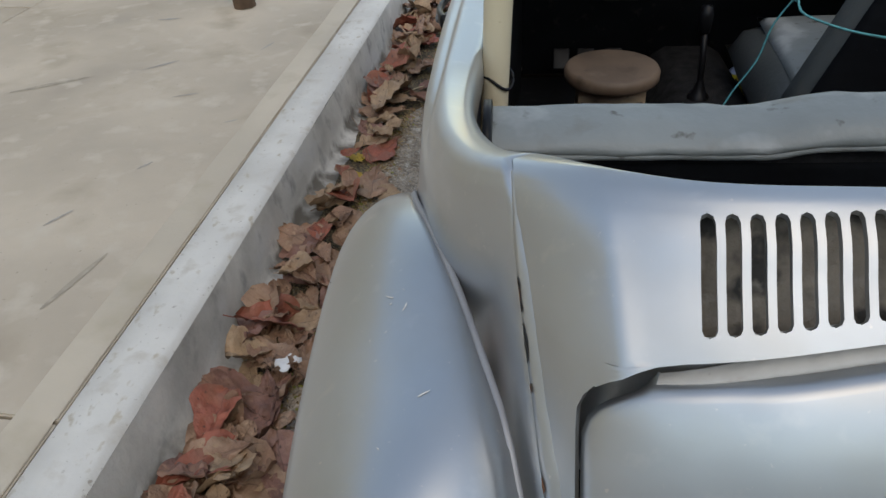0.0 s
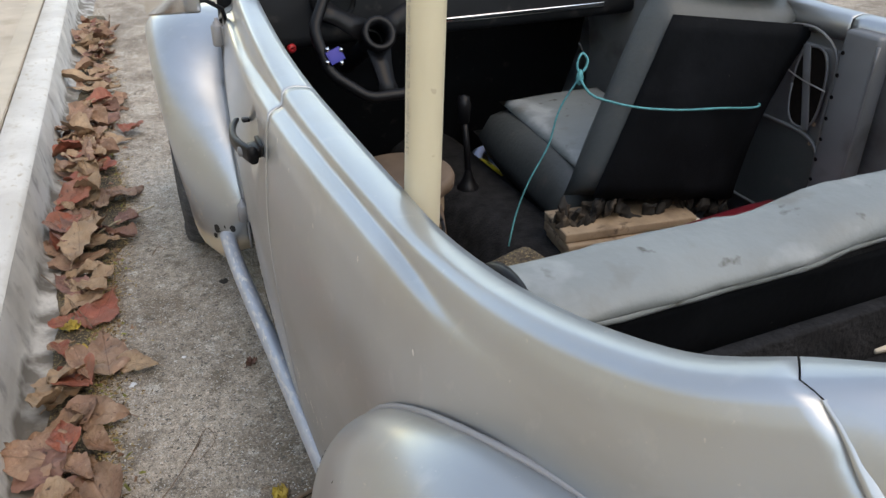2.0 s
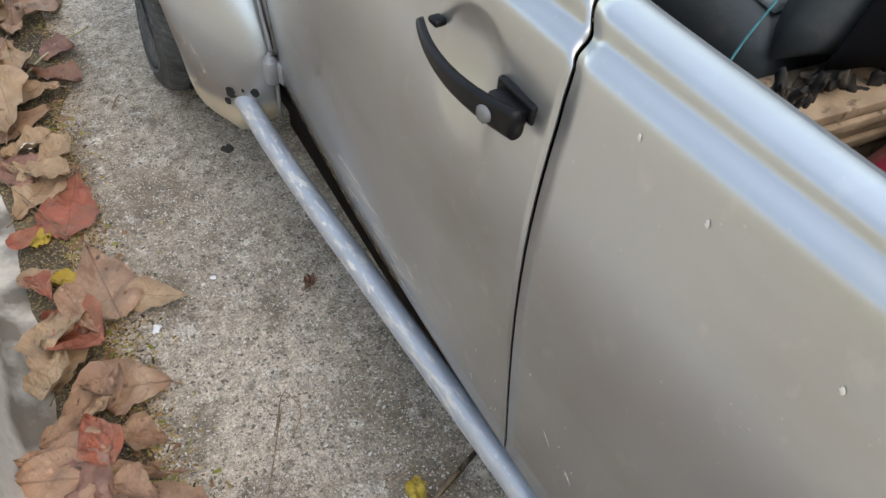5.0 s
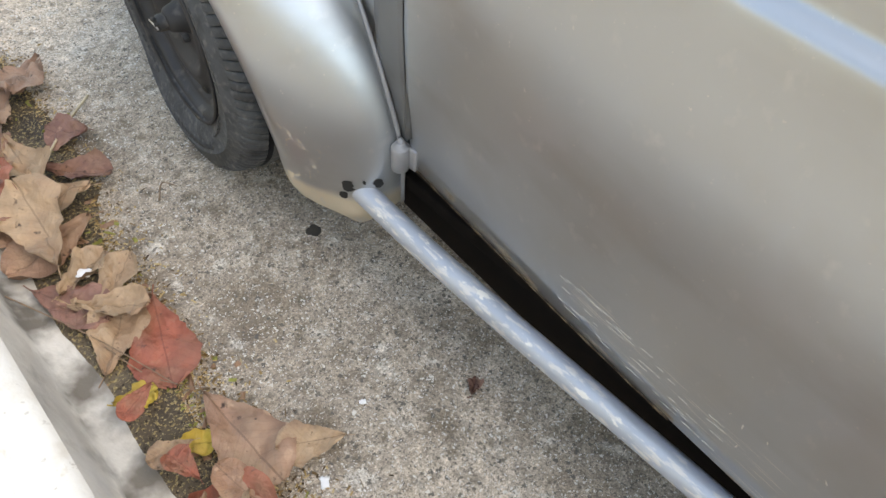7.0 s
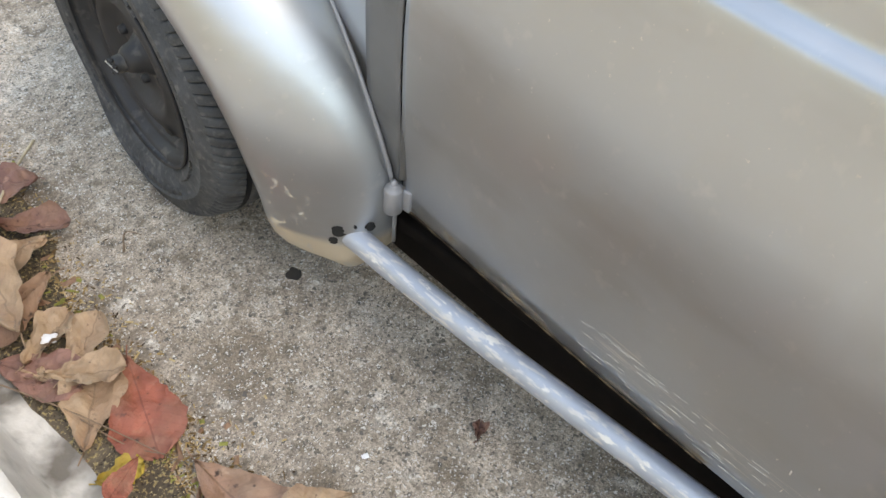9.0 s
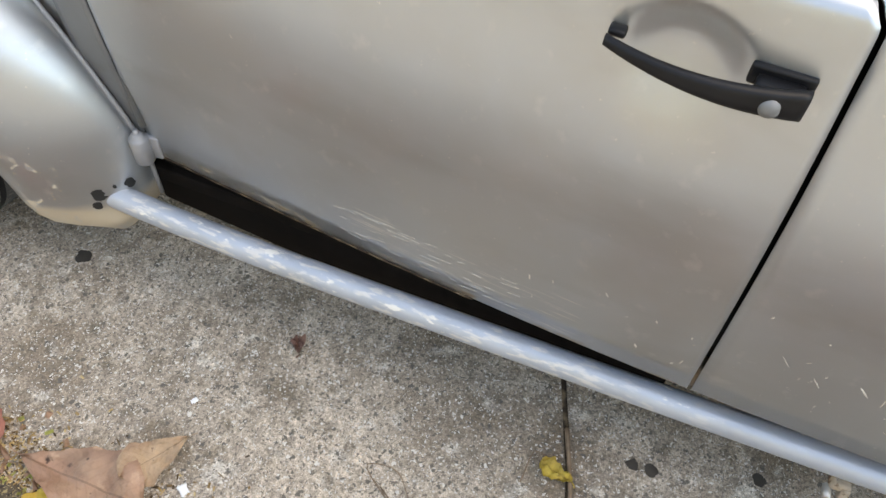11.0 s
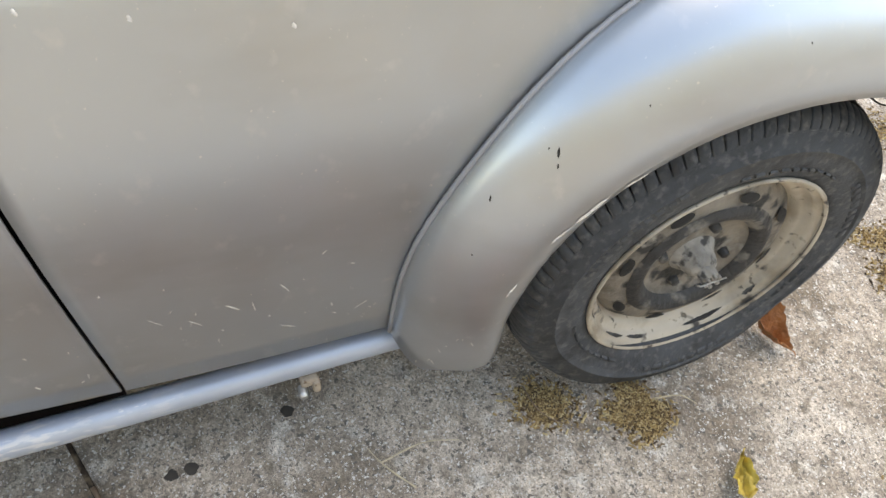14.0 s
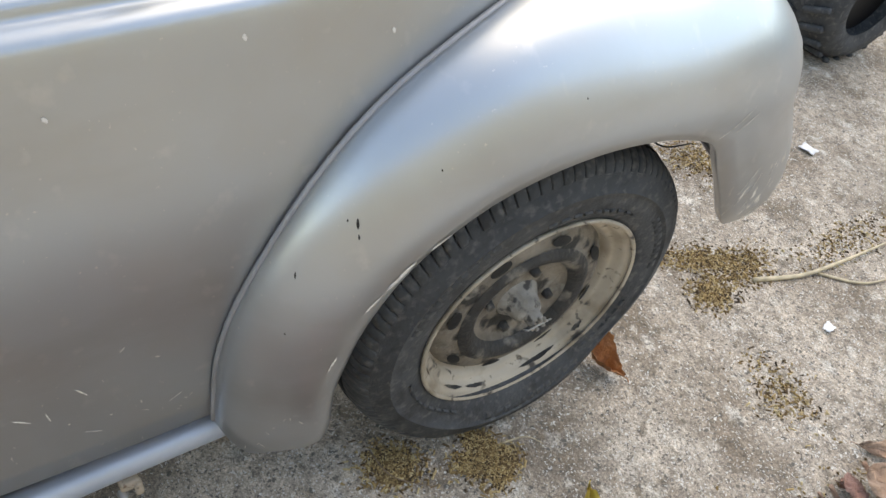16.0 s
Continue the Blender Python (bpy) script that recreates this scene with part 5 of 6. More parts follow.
bm = lathe([(-0.03, 0.062), (0.012, 0.064), (0.02, 0.060), (0.022, 0.05)], "z", (0, 0, 0), 36)
bmesh.ops.transform(bm, matrix=pose(0, 0, 0, 80, 0, 0) @ Matrix.Diagonal((0.8, 1.25, 1, 1)), verts=bm.verts)
part("rim", bm, OLIVE, lamp, "olive painted rim")
bm = lathe([(0.004, 0.056), (0.006, 0.035), (0.007, 0.0)], "z", (0, 0, 0), 32)
bmesh.ops.transform(bm, matrix=pose(0, 0, 0, 80, 0, 0) @ Matrix.Diagonal((0.8, 1.25, 1, 1)), verts=bm.verts)
part("lens", bm, RED_PLASTIC, lamp, "red lens")

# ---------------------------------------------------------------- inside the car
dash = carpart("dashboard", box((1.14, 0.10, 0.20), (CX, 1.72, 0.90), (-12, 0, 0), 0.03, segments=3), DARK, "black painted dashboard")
part("chrome_strip", box((0.62, 0.008, 0.014), (0.10, 1.655, 0.845), (0, 0, 0), 0.003), CHROME, dash)
bm = lathe([(0.0, 0.045), (-0.012, 0.05), (-0.014, 0.056), (0.0, 0.06)], "x", (0, 0, 0), 40)
bmesh.ops.transform(bm, matrix=pose(-0.40, 1.655, 0.925, 0, 0, 90), verts=bm.verts)
gauge = carpart("speedometer", bm, BLACK, "round black speedometer")
bm = lathe([(0.0, 0.0), (0.0, 0.047)], "x", (0, 0, 0), 40)
bmesh.ops.transform(bm, matrix=pose(-0.40, 1.652, 0.925, 0, 0, 90), verts=bm.verts)
carpart("dial", bm, DARK)
bm = lathe([(0.0, 0.0), (-0.012, 0.006), (0.0, 0.012), (0.012, 0.008), (0.014, 0.0)], "x", (0, 0, 0), 14)
bmesh.ops.transform(bm, matrix=pose(-0.52, 1.63, 0.822, 0, 0, 90), verts=bm.verts)
carpart("pull_knob", bm, RED_PLASTIC, "small red pull knob")

steer = empty("steering_wheel", (-0.335, 1.53, 0.855), "small black three-spoke steering wheel with worn rim")
steer.parent = car
flush(steer)
SW = pose(0, 0, 0, 62, 0, 0)


def turned(bm, m):
    bmesh.ops.transform(bm, matrix=m, verts=bm.verts)
    return bm


ring = []
for k in range(49):
    a = 2 * math.pi * k / 48
    r = 0.150 + 0.003 * math.sin(a * 9)
    ring.append((r * math.cos(a), r * math.sin(a), 0.02))
bm = bmesh.new()
tube(ring, 0.0135, 10, bm=bm, caps=False)
part("rim", turned(bm, SW), BLACK, steer, "worn black wheel rim")
for a in (150, 30, 270):
    c, s = math.cos(radians(a)), math.sin(radians(a))
    bm = bmesh.new()
    grid([[(c * r - s * w * k, s * r + c * w * k, z) for k in (-1, 0, 1)] for r, w, z in ((0.03, 0.03, 0.0), (0.07, 0.024, 0.004), (0.11, 0.02, 0.012), (0.148, 0.026, 0.02))], bm=bm)
    solid(part("spoke", turned(bm, SW), BLACK, steer), 0.005)
part("boss", turned(lathe([(-0.05, 0.032), (0.0, 0.038), (0.03, 0.042), (0.036, 0.036), (0.03, 0.026), (0.0, 0.024)], "z", (0, 0, 0), 32), SW), BLACK, steer, "open black hub boss")
part("column", turned(lathe([(-0.30, 0.022), (-0.04, 0.024)], "z", (0, 0, 0), 16), SW), DARK, steer)
bm = box((0.040, 0.034, 0.006), (-0.120, -0.043, 0.036), (0, 0, 20), 0.010)
part("badge_plate", turned(bm, SW), BLUE_METAL, steer, "blue spoke bracket with silver screws")
for dx, dy in ((-0.022, -0.014), (0.012, -0.018), (-0.016, 0.016), (0.016, 0.012)):
    bm = lathe([(0.006, 0.0), (0.005, 0.005), (0.0, 0.006)], "z", (-0.120 + dx, -0.043 + dy, 0.038), 10)
    part("screw", turned(bm, SW), CHROME, steer)

lever = empty("gear_lever", (-0.08, 1.53, 0.40), "black gear lever with a worn knob and boot")
lever.parent = car
flush(lever)
part("stick", tube([(0, 0, 0), (0, 0.01, 0.12), (-0.003, 0.03, 0.21)], 0.0095, 8), BLACK, lever)
part("knob", lathe([(0.185, 0.008), (0.19, 0.016), (0.235, 0.020), (0.262, 0.016), (0.268, 0.0)], "z", (-0.003, 0.03, 0), 16), BLACK, lever)
part("boot", lathe([(0.0, 0.032), (0.012, 0.030), (0.02, 0.022), (0.04, 0.014), (0.06, 0.009)], "z", (0, 0, 0), 18), BLACK, lever)
for px in (-0.46, -0.38, -0.29):
    p = carpart("pedal", box((0.055, 0.012, 0.07), (px, 1.86, 0.40), (-35, 0, 0), 0.004), BLACK, "worn ribbed pedal")

# bare inner door and pillar on the far side
carpart("door_inner_panel", box((0.012, 0.80, 0.40), (0.556, 1.33, 0.66), (0, 0, 2), 0.004), PAINT_INNER, "bare grey inner door panel")
bm = bmesh.new()
rows = []
for k in range(33):
    a = 2 * math.pi * k / 32
    rows.append([(0.546, 1.01 + 0.045 * math.copysign(abs(math.cos(a)) ** 0.7, math.cos(a)) * r, 0.765 + 0.095 * math.copysign(abs(math.sin(a)) ** 0.8, math.sin(a)) * r) for r in (1.0, 0.001)])
# flat oval patch, the shade inside the opening put into its colour
carpart("panel_cutout", grid(rows), SHADE_BLACK, "near-black oval patch standing in for the opening's shade")


def outline(cy, cz, ry, rz, p, n=40, x=0.546):
    return [(x, cy + ry * math.copysign(abs(math.cos(a)) ** p, math.cos(a)), cz + rz * math.copysign(abs(math.sin(a)) ** p, math.sin(a))) for a in [2 * math.pi * k / n for k in range(n + 1)]]


carpart("pressed_rim", tube(outline(1.01, 0.765, 0.046, 0.096, 0.75), 0.0035, 6), PAINT_INNER, "rolled edge round the opening")
carpart("brace", box((0.004, 0.020, 0.20), (0.5442, 1.012, 0.765), (-14, 0, 0), 0.0015), PAINT_INNER, "pale brace behind the opening")
carpart("loose_wire", tube(smooth_line([(0.540, 1.12, 0.81), (0.538, 1.04, 0.785), (0.540, 0.955, 0.772)], 10), 0.0018, 6), STEEL, "thin wire hooked across the opening")
rows = []
for k in range(41):
    a = 2 * math.pi * k / 40
    rows.append([(0.5472, 1.09 + 0.155 * math.copysign(abs(math.cos(a)) ** 0.45, math.cos(a)) * r, 0.545 + 0.115 * math.copysign(abs(math.sin(a)) ** 0.55, math.sin(a)) * r) for r in (1.0, 0.93, 0.001)])
# recess is a flat plate in the seat's dark grey, its shade painted in
carpart("panel_recess", grid(rows), GREY_VINYL, "flat dark grey plate standing in for a shaded recess")
carpart("recess_rim", tube(outline(1.09, 0.545, 0.158, 0.118, 0.5), 0.005, 6), PAINT_INNER, "pressed edge of the recess")
carpart("bead", tube(smooth_line([(0.547, 1.16, 0.885), (0.547, 1.00, 0.892), (0.547, 0.965, 0.87), (0.547, 0.948, 0.70), (0.547, 0.935, 0.47)], 24), 0.004, 6), PAINT_INNER, "pressed bead along the door's edge")
carpart("bead", tube(smooth_line([(0.531, 0.845, 0.90), (0.531, 0.848, 0.66), (0.531, 0.856, 0.47)], 12), 0.004, 6), PAINT_INNER)
for y, z in ((0.97, 0.688), (0.968, 0.64), (0.985, 0.84), (1.06, 0.862)):
    carpart("filler_spot", lathe([(0, 0.0), (-0.0008, 0.004), (0.0008, 0.0062)], "x", (0.5475, y, z), 10), PALE_WOOD, "pale dab of filler")
carpart("pillar", box((0.05, 0.09, 0.50), (0.555, 0.89, 0.67), (0, 0, 0), 0.01), PAINT_INNER, "bare grey door pillar")
# clip holes are flat dots, coloured near-black for their shade
for k in range(9):
    carpart("clip_hole", lathe([(0, 0.0), (-0.001, 0.005)], "x", (0.5285, 0.925, 0.47 + 0.05 * k), 8), SHADE_BLACK)

# front passenger seat, tied with a rope
seat = empty("passenger_seat", (0.25, 1.35, 0.42), "grey and black vinyl car seat with a torn lower back", "seat")


def cushion(w, d, h, round_=0.05, puff=0.02):
    bm = bmesh.new()
    nx, ny = 14, 14
    for zs in (1, -1):
        rows = []
        for i in range(nx + 1):
            u = -1 + 2 * i / nx
            r = []
            for j in range(ny + 1):
                v = -1 + 2 * j / ny
                e = (1 - abs(u) ** 6) * (1 - abs(v) ** 6)
                r.append((u * w / 2, v * d / 2, zs * (h / 2 * max(0.0, e) ** 0.35 + puff * (1 - u * u) * (1 - v * v))))
            rows.append(r)
        grid(rows, bm=bm)
    bmesh.ops.remove_doubles(bm, verts=bm.verts, dist=0.0005)
    return bm


def placed(bm, m):
    bmesh.ops.transform(bm, matrix=m, verts=bm.verts)
    return bm


LEAN = Matrix(((1, 0, 0.281, 0), (0, 1, 0, 0), (0, 0, 1, 0), (0, 0, 0, 1)))
BACK = Matrix.Translation((-0.019, -0.225, 0.09)) @ pose(0, 0, 0, 0, 0, -9) @ pose(0, 0, 0, -6, 0, 0) @ pose(0, 0, 0, 0, 7, 0) @ LEAN
bm = placed(cushion(0.40, 0.50, 0.13), BACK @ pose(-0.017, 0.03, 0.228, 90, 0, 0))
part("backrest", bm, GREY_VINYL, seat, "grey vinyl backrest")
rows = []
for i in range(15):
    u = -1 + 2 * i / 14
    rows.append([(u * 0.189 - (0.028 * math.sin(math.pi * t) * max(0.0, u) ** 2), -0.053 - 0.012 * (1 - u * u) * math.sin(math.pi * min(1, 0.1 + t)) + 0.003 * noise.noise((u * 3, t * 6, 5)) * (1 - t), 0.423 * t + ((0.014 * noise.noise((u * 5, 1, 0)) + 0.008 * noise.noise((u * 14, 4, 0))) if t == 0 else 0)) for t in np.linspace(0, 1, 13)])
solid(part("back_panel", placed(grid(rows), BACK), BLACK_VINYL, seat, "black vinyl back panel, torn at the bottom"), 0.004, 1)
part("headrest", placed(cushion(0.25, 0.13, 0.10), BACK @ pose(0.0, 0.03, 0.545, 80, 0, 0)), PALE_VINYL, seat, "grey headrest")
for hx in (-0.07, 0.07):
    part("headrest_post", placed(tube([(hx, 0.04, 0.45), (hx, 0.04, 0.55)], 0.008, 8), BACK), BLACK, seat)
part("seat_cushion", placed(cushion(0.48, 0.52, 0.17), pose(0.01, 0.10, 0.05, 6, 0, 0)), GREY_VINYL, seat, "grey vinyl seat cushion")
part("cushion_insert", placed(cushion(0.34, 0.42, 0.03), pose(0.01, 0.12, 0.145, 6, 0, 0)), PALE_VINYL, seat, "pale fabric seat centre")
rnd = random.Random(4)
for k in range(46):
    t = rnd.random() ** 1.35
    bm = placed(cushion(rnd.uniform(0.014, 0.045), rnd.uniform(0.03, 0.065), rnd.uniform(0.004, 0.010), puff=0.003), pose(-0.285 + 0.44 * t, -0.240 - 0.065 * t + 0.03 * rnd.random(), 0.086 - 0.035 * t * rnd.random() - 0.035 * rnd.random(), rnd.uniform(60, 125), rnd.uniform(-30, 30), rnd.uniform(-50, 50)))
    for v in bm.verts:
        v.co += Vector((0.008 * noise.noise(v.co * 60), 0.008 * noise.noise(v.co * 50 + Vector((3, 1, 0))), 0.010 * noise.noise(v.co * 55)))
    part("tatter", bm, (TORN, TORN, SHRED)[k % 3], seat, "torn rotten padding" if k == 0 else "")

rope = [(0.012, 1.165, 0.812), (-0.023, 1.18, 0.739), (-0.042, 1.185, 0.655), (-0.09, 1.19, 0.56), (-0.122, 1.185, 0.48), (-0.15, 1.16, 0.42)]
tie = empty("rope", (0, 0, 0), "thin teal rope tied round the seat back", "rope")
part("hanging_end", tube(smooth_line(rope, 24), 0.0023, 6), ROPE, tie)
part("loop", tube(smooth_line([(0.012, 1.165, 0.812), (0.009, 1.105, 0.79), (0.058, 1.085, 0.772), (0.197, 1.068, 0.742), (0.325, 1.054, 0.732), (0.445, 1.046, 0.726), (0.462, 1.075, 0.726)], 30), 0.0027, 6), ROPE, tie)
part("knot", lathe([(0.795, 0.002), (0.803, 0.008), (0.815, 0.009), (0.825, 0.006), (0.832, 0.002)], "z", (0.012, 1.163, 0), 8), ROPE, tie)
part("bow", tube(smooth_line([(0.012, 1.163, 0.82), (0.004, 1.165, 0.84), (0.018, 1.168, 0.865), (0.030, 1.165, 0.852), (0.024, 1.16, 0.835), (0.012, 1.163, 0.82)], 20), 0.0028, 6), ROPE, tie)

# boards under the seat
for i, (x, y, z, w, d, rz) in enumerate(((0.130, 1.110, 0.462, 0.345, 0.13, -8), (0.138, 1.106, 0.437, 0.36, 0.14, -6.5), (0.142, 1.110, 0.4125, 0.35, 0.13, -8), (0.138, 1.106, 0.388, 0.37, 0.14, -7), (0.14, 1.106, 0.328, 0.35, 0.12, -7))):
    b = tagged(part("board", box((w, d, 0.024 if i < 4 else 0.094), (0, 0, 0), (0, 0, 0), 0.004), PALE_WOOD), "pale worn wooden board stacked under the seat" if i < 4 else "pale wooden block under the stacked boards", "board", "boards under the seat")
    b.matrix_world = pose(x, y, z, 0, 0, rz)

# red rear bench cushion and the padded bar behind it
red = tagged(part("rear_bench_cushion", cushion(1.06, 0.46, 0.13, puff=0.025), RED_VINYL), "dark red vinyl bench cushion, smooth and dusty", "seat cushion")
red.matrix_world = pose(0.05, 0.735, 0.436, 5, 0, 7)
tagged(part("bench_box", box((0.98, 0.36, 0.085), (0.05, 0.725, 0.3225), (0, 0, 5), 0.01), DARK), "dark box under the rear bench", "seat base")
tagged(part("dust_cloth", placed(cushion(0.22, 0.10, 0.06), pose(-0.20, 1.06, 0.40, 10, 0, 20)), DIRT), "crumpled dusty cloth lying by the boards", "cloth")

rows = []
N = 40
for i in range(N + 1):
    t = i / N
    x = -0.645 + 1.22 * t
    y = 0.283 - 0.014 * t
    hump = 1 / (1 + math.exp(-(x + 0.275) / 0.018))
    z = 0.921 + 0.014 * hump - 0.010 * max(0.0, x + 0.15) + 0.004 * noise.noise((t * 9, 0, 1))
    h = (0.0145 + 0.003 * noise.noise((t * 6, 3, 0))) * (0.75 if i in (0, N) else 1) + 0.002 * hump
    d = 0.045
    rows.append([(x, y + d * math.copysign(abs(math.cos(a)) ** 0.8, math.cos(a)), z + h * math.sin(a) + 0.010 * math.cos(a) + 0.004 * noise.noise((x * 22, a * 2, 0)) + 0.003 * noise.noise((x * 60, a * 4, 0))) for a in [2 * math.pi * k / 18 for k in range(18)]])
bm = grid(rows, closed_v=True)
bar = empty("padded_bar", (0, 0, 0), "creased grubby pale grey vinyl padded bar behind the red bench", "seat back")
part("cover", bm, PALE_VINYL, bar, "creased pale grey vinyl cover")
# a crease pulled along the rear face, and the rolled welt below it
part("welt", tube([(x, 0.243 - 0.011 * (x + 0.645) / 1.22 + 0.002 * noise.noise((x * 30, 2, 0)), 0.904 + 0.012 / (1 + math.exp(-(x + 0.275) / 0.018)) + 0.003 * noise.noise((x * 18, 0, 7))) for x in np.linspace(-0.60, 0.54, 60)], 0.005, 8), PALE_VINYL, bar, "grubby stitched lower edge")
rows = [[(-0.646 - 0.004 * r, 0.285 + 0.066 * math.cos(radians(a)) * r, 0.902 + 0.052 * math.sin(radians(a)) * r) for r in (0.01, 0.5, 0.85, 1.0)] for a in range(0, 181, 12)]
solid(part("end_bracket", grid(rows), BLACK, bar, "black curved bracket at the bar's end"), 0.010)
backing = empty("seat_backing", (0, 0, 0), "black vinyl board standing behind the rear bench", "panel")
part("board", box((1.10, 0.026, 0.31), (CX, 0.262, 0.735), (0, 0, 0), 0.01), BLACK_VINYL, backing)
part("edge_binding", tube([(x, 0.262 + 0.002 * noise.noise((x * 9, 0, 0)), 0.889 + 0.002 * noise.noise((x * 12, 4, 0))) for x in np.linspace(CX - 0.545, CX + 0.545, 40)], 0.009, 8), CARPET, backing, "frayed felt binding")

# stool in the driver's place
stool = empty("stool", (-0.364, 1.298, 0.28), "round worn wooden stool with a pale board base", "stool")
part("stool_top", lathe([(0.285, 0.0), (0.285, 0.115), (0.291, 0.121), (0.308, 0.122), (0.318, 0.117), (0.320, 0.111), (0.320, 0.0)], "z", (0, 0, 0), 48), WOOD, stool, "round worn plywood seat")
part("apron", box((0.17, 0.10, 0.06), (0, 0, 0.25), (0, 0, 0), 0.003), PALE_WOOD, stool, "pale board frame")
for lx in (-0.07, 0.07):
    for ly in (-0.04, 0.04):
        part("leg", tube([(lx * 1.4, ly * 1.4, 0), (lx, ly, 0.24)], 0.013, 8), WOOD, stool)

# upright plastic pipe
pipe = empty("plastic_pipe", (-0.668, 0.495, 0.29), "upright cream plastic pipe with a printed line of text", "pipe")
POLE = [(0.0, 0, 0), (0.036, 0.016, 0.8), (0.0652, 0.029, 1.45)]
part("tube", tube(smooth_line(POLE, 24), 0.0212, 28), PVC, pipe)
txt = bpy.data.curves.new("print", "FONT")
txt.body, txt.size, txt.extrude = "0.2 MPa (2 kgf/cm\u00b2) a 82 C\u00b0 CLASE C HECHO EN MEXICO", 0.0085, 0.0002
txt_ob = new("print", txt)
bpy.context.view_layer.update()
me = bpy.data.meshes.new_from_object(txt_ob.evaluated_get(bpy.context.evaluated_depsgraph_get()))
bpy.data.objects.remove(txt_ob)
me.materials.clear()
me.materials.append(PRINT)
lettering = new("lettering", me)
lettering.parent = pipe
axis = Vector((0.045, 0.02, 1.0)).normalized()
face = Vector((-0.99, -0.12, 0)).normalized()
face = (face - axis * face.dot(axis)).normalized()
up_ = axis.cross(face)
lettering.matrix_local = Matrix.Translation(Vector((0.0, 0, 0)) + axis * 0.70 + face * 0.0214 - up_ * -0.004) @ Matrix((axis, face.cross(axis), face)).transposed().to_4x4()
part("tie", tube([(0.031 + 0.0235 * math.cos(a), 0.0138 + 0.0235 * math.sin(a), 0.605 + 0.01 * math.sin(2 * a)) for a in [2 * math.pi * k / 20 for k in range(21)]], 0.0025, 6), BLACK, pipe, "black wire tie")

# odds and ends on the floor
tagged(part("cloth", placed(cushion(0.16, 0.12, 0.05, puff=0.03), pose(0.06, 1.78, 0.31, 8, -6, 20)), YELLOW), "yellow and black patterned cloth crumpled on the floor", "cloth")
bm = lathe([(-0.02, 0.032), (-0.02, 0.05), (0.02, 0.05), (0.02, 0.032)], "z", (0, 0, 0), 28, closed=True)
t = tagged(part("tape_roll", bm, BLUE_TAPE), "roll of pale blue tape on the floor", "tape")
t.matrix_world = pose(0.13, 1.83, 0.335, 60, 0, 20)

# ---------------------------------------------------------------- on the walkway and road
post = empty("post", (-1.97, 3.17, 0.19), "brown wooden leg standing on the walkway", "post")
part("leg", tube([(0, 0, 0), (-0.05, 0.05, 0.5), (-0.12, 0.12, 1.1)], [0.055, 0.052, 0.05], 14), BROWN_WOOD, post)

# fallen leaves
def leaf_mesh(name, length, width, curl, fold, seed, material):
    """A broad obovate leaf, curled along and across, with a midrib and a short stalk."""
    rnd = random.Random(seed)
    bm = bmesh.new()
    rows = []
    n, m = 16, 8
    for i in range(n + 1):
        t = i / n
        w = width * ((t / 0.66) ** 0.85 * (1.0 if t < 0.66 else (0.66 / t) ** 0.85)) * (1.0 if t < 0.66 else math.sqrt(max(0, 1 - ((t - 0.66) / 0.345) ** 2))) + 0.002
        r = []
        for j in range(m + 1):
            v = -1 + 2 * j / m
            wob = (0.12 * noise.noise((t * 5 + seed, v * 3, seed)) + 0.13 * noise.noise((t * 17 + seed, math.copysign(2, v), seed))) * abs(v)
            x = (t - 0.5) * length * (1 + 0.05 * noise.noise((v * 2, seed, 5)))
            y = v * w / 2 * (1 + wob)
            z = 0.004 + abs(v) ** 1.3 * w * fold + curl * ((2 * t - 1) ** 2) * length + 0.032 * abs(noise.noise((t * 3.2 + seed * 3, v * 2.2, 1.7))) + 0.011 * noise.noise((t * 9 + seed, v * 5, 4.1)) - 0.002 * (j == m // 2)
            r.append((x, y, z))
        rows.append(r)
    grid(rows, bm=bm)
    tube([(-0.5 * length, 0, 0.006 + curl * length), (-0.56 * length, 0.002, 0.006 + curl * length * 1.2), (-0.64 * length, 0.006, 0.004 + curl * length * 1.2)], 0.0014, 4, bm=bm)
    low = min(v.co.z for v in bm.verts)
    for v in bm.verts:
        v.co.z -= low
    me = bpy.data.meshes.new(name)
    bm.to_mesh(me)
    bm.free()
    for f in me.polygons:
        f.use_smooth = True
    me.materials.append(material)
    return me


LEAVES = []
for k in range(20):
    rnd = random.Random(100 + k)
    tone = (LEAF_BROWN, LEAF_TAN, LEAF_BROWN, LEAF_DARK, LEAF_TAN, LEAF_BROWN, LEAF_RED, LEAF_BROWN, LEAF_TAN, LEAF_DARK)[k % 10]
    LEAVES.append(leaf_mesh("leaf", rnd.uniform(0.12, 0.20), rnd.uniform(0.08, 0.13), rnd.uniform(-0.04, 0.12), rnd.choice((0.03, 0.1, 0.18, 0.5)) * rnd.uniform(0.6, 1.2), k, tone))
SMALL_YELLOW = [leaf_mesh("leaf", 0.06 + 0.02 * k, 0.035 + 0.006 * k, 0.05, 0.1, 50 + k, LEAF_YELLOW) for k in range(3)]

litter = empty("leaf_litter", (0, 0, 0), "drift of large dry brown leaves lying along the kerb", "leaves")


def drop_leaf(me, x, y, z, rz, tilt=0.0, roll=0.0, scale=1.0, parent=None):
    ob = new("leaf", me)
    ob.parent = parent or litter
    ob.matrix_local = pose(x, y, z, tilt, roll, rz) @ Matrix.Diagonal((scale, scale, scale, 1))
    return ob


rnd = random.Random(11)
count = 0
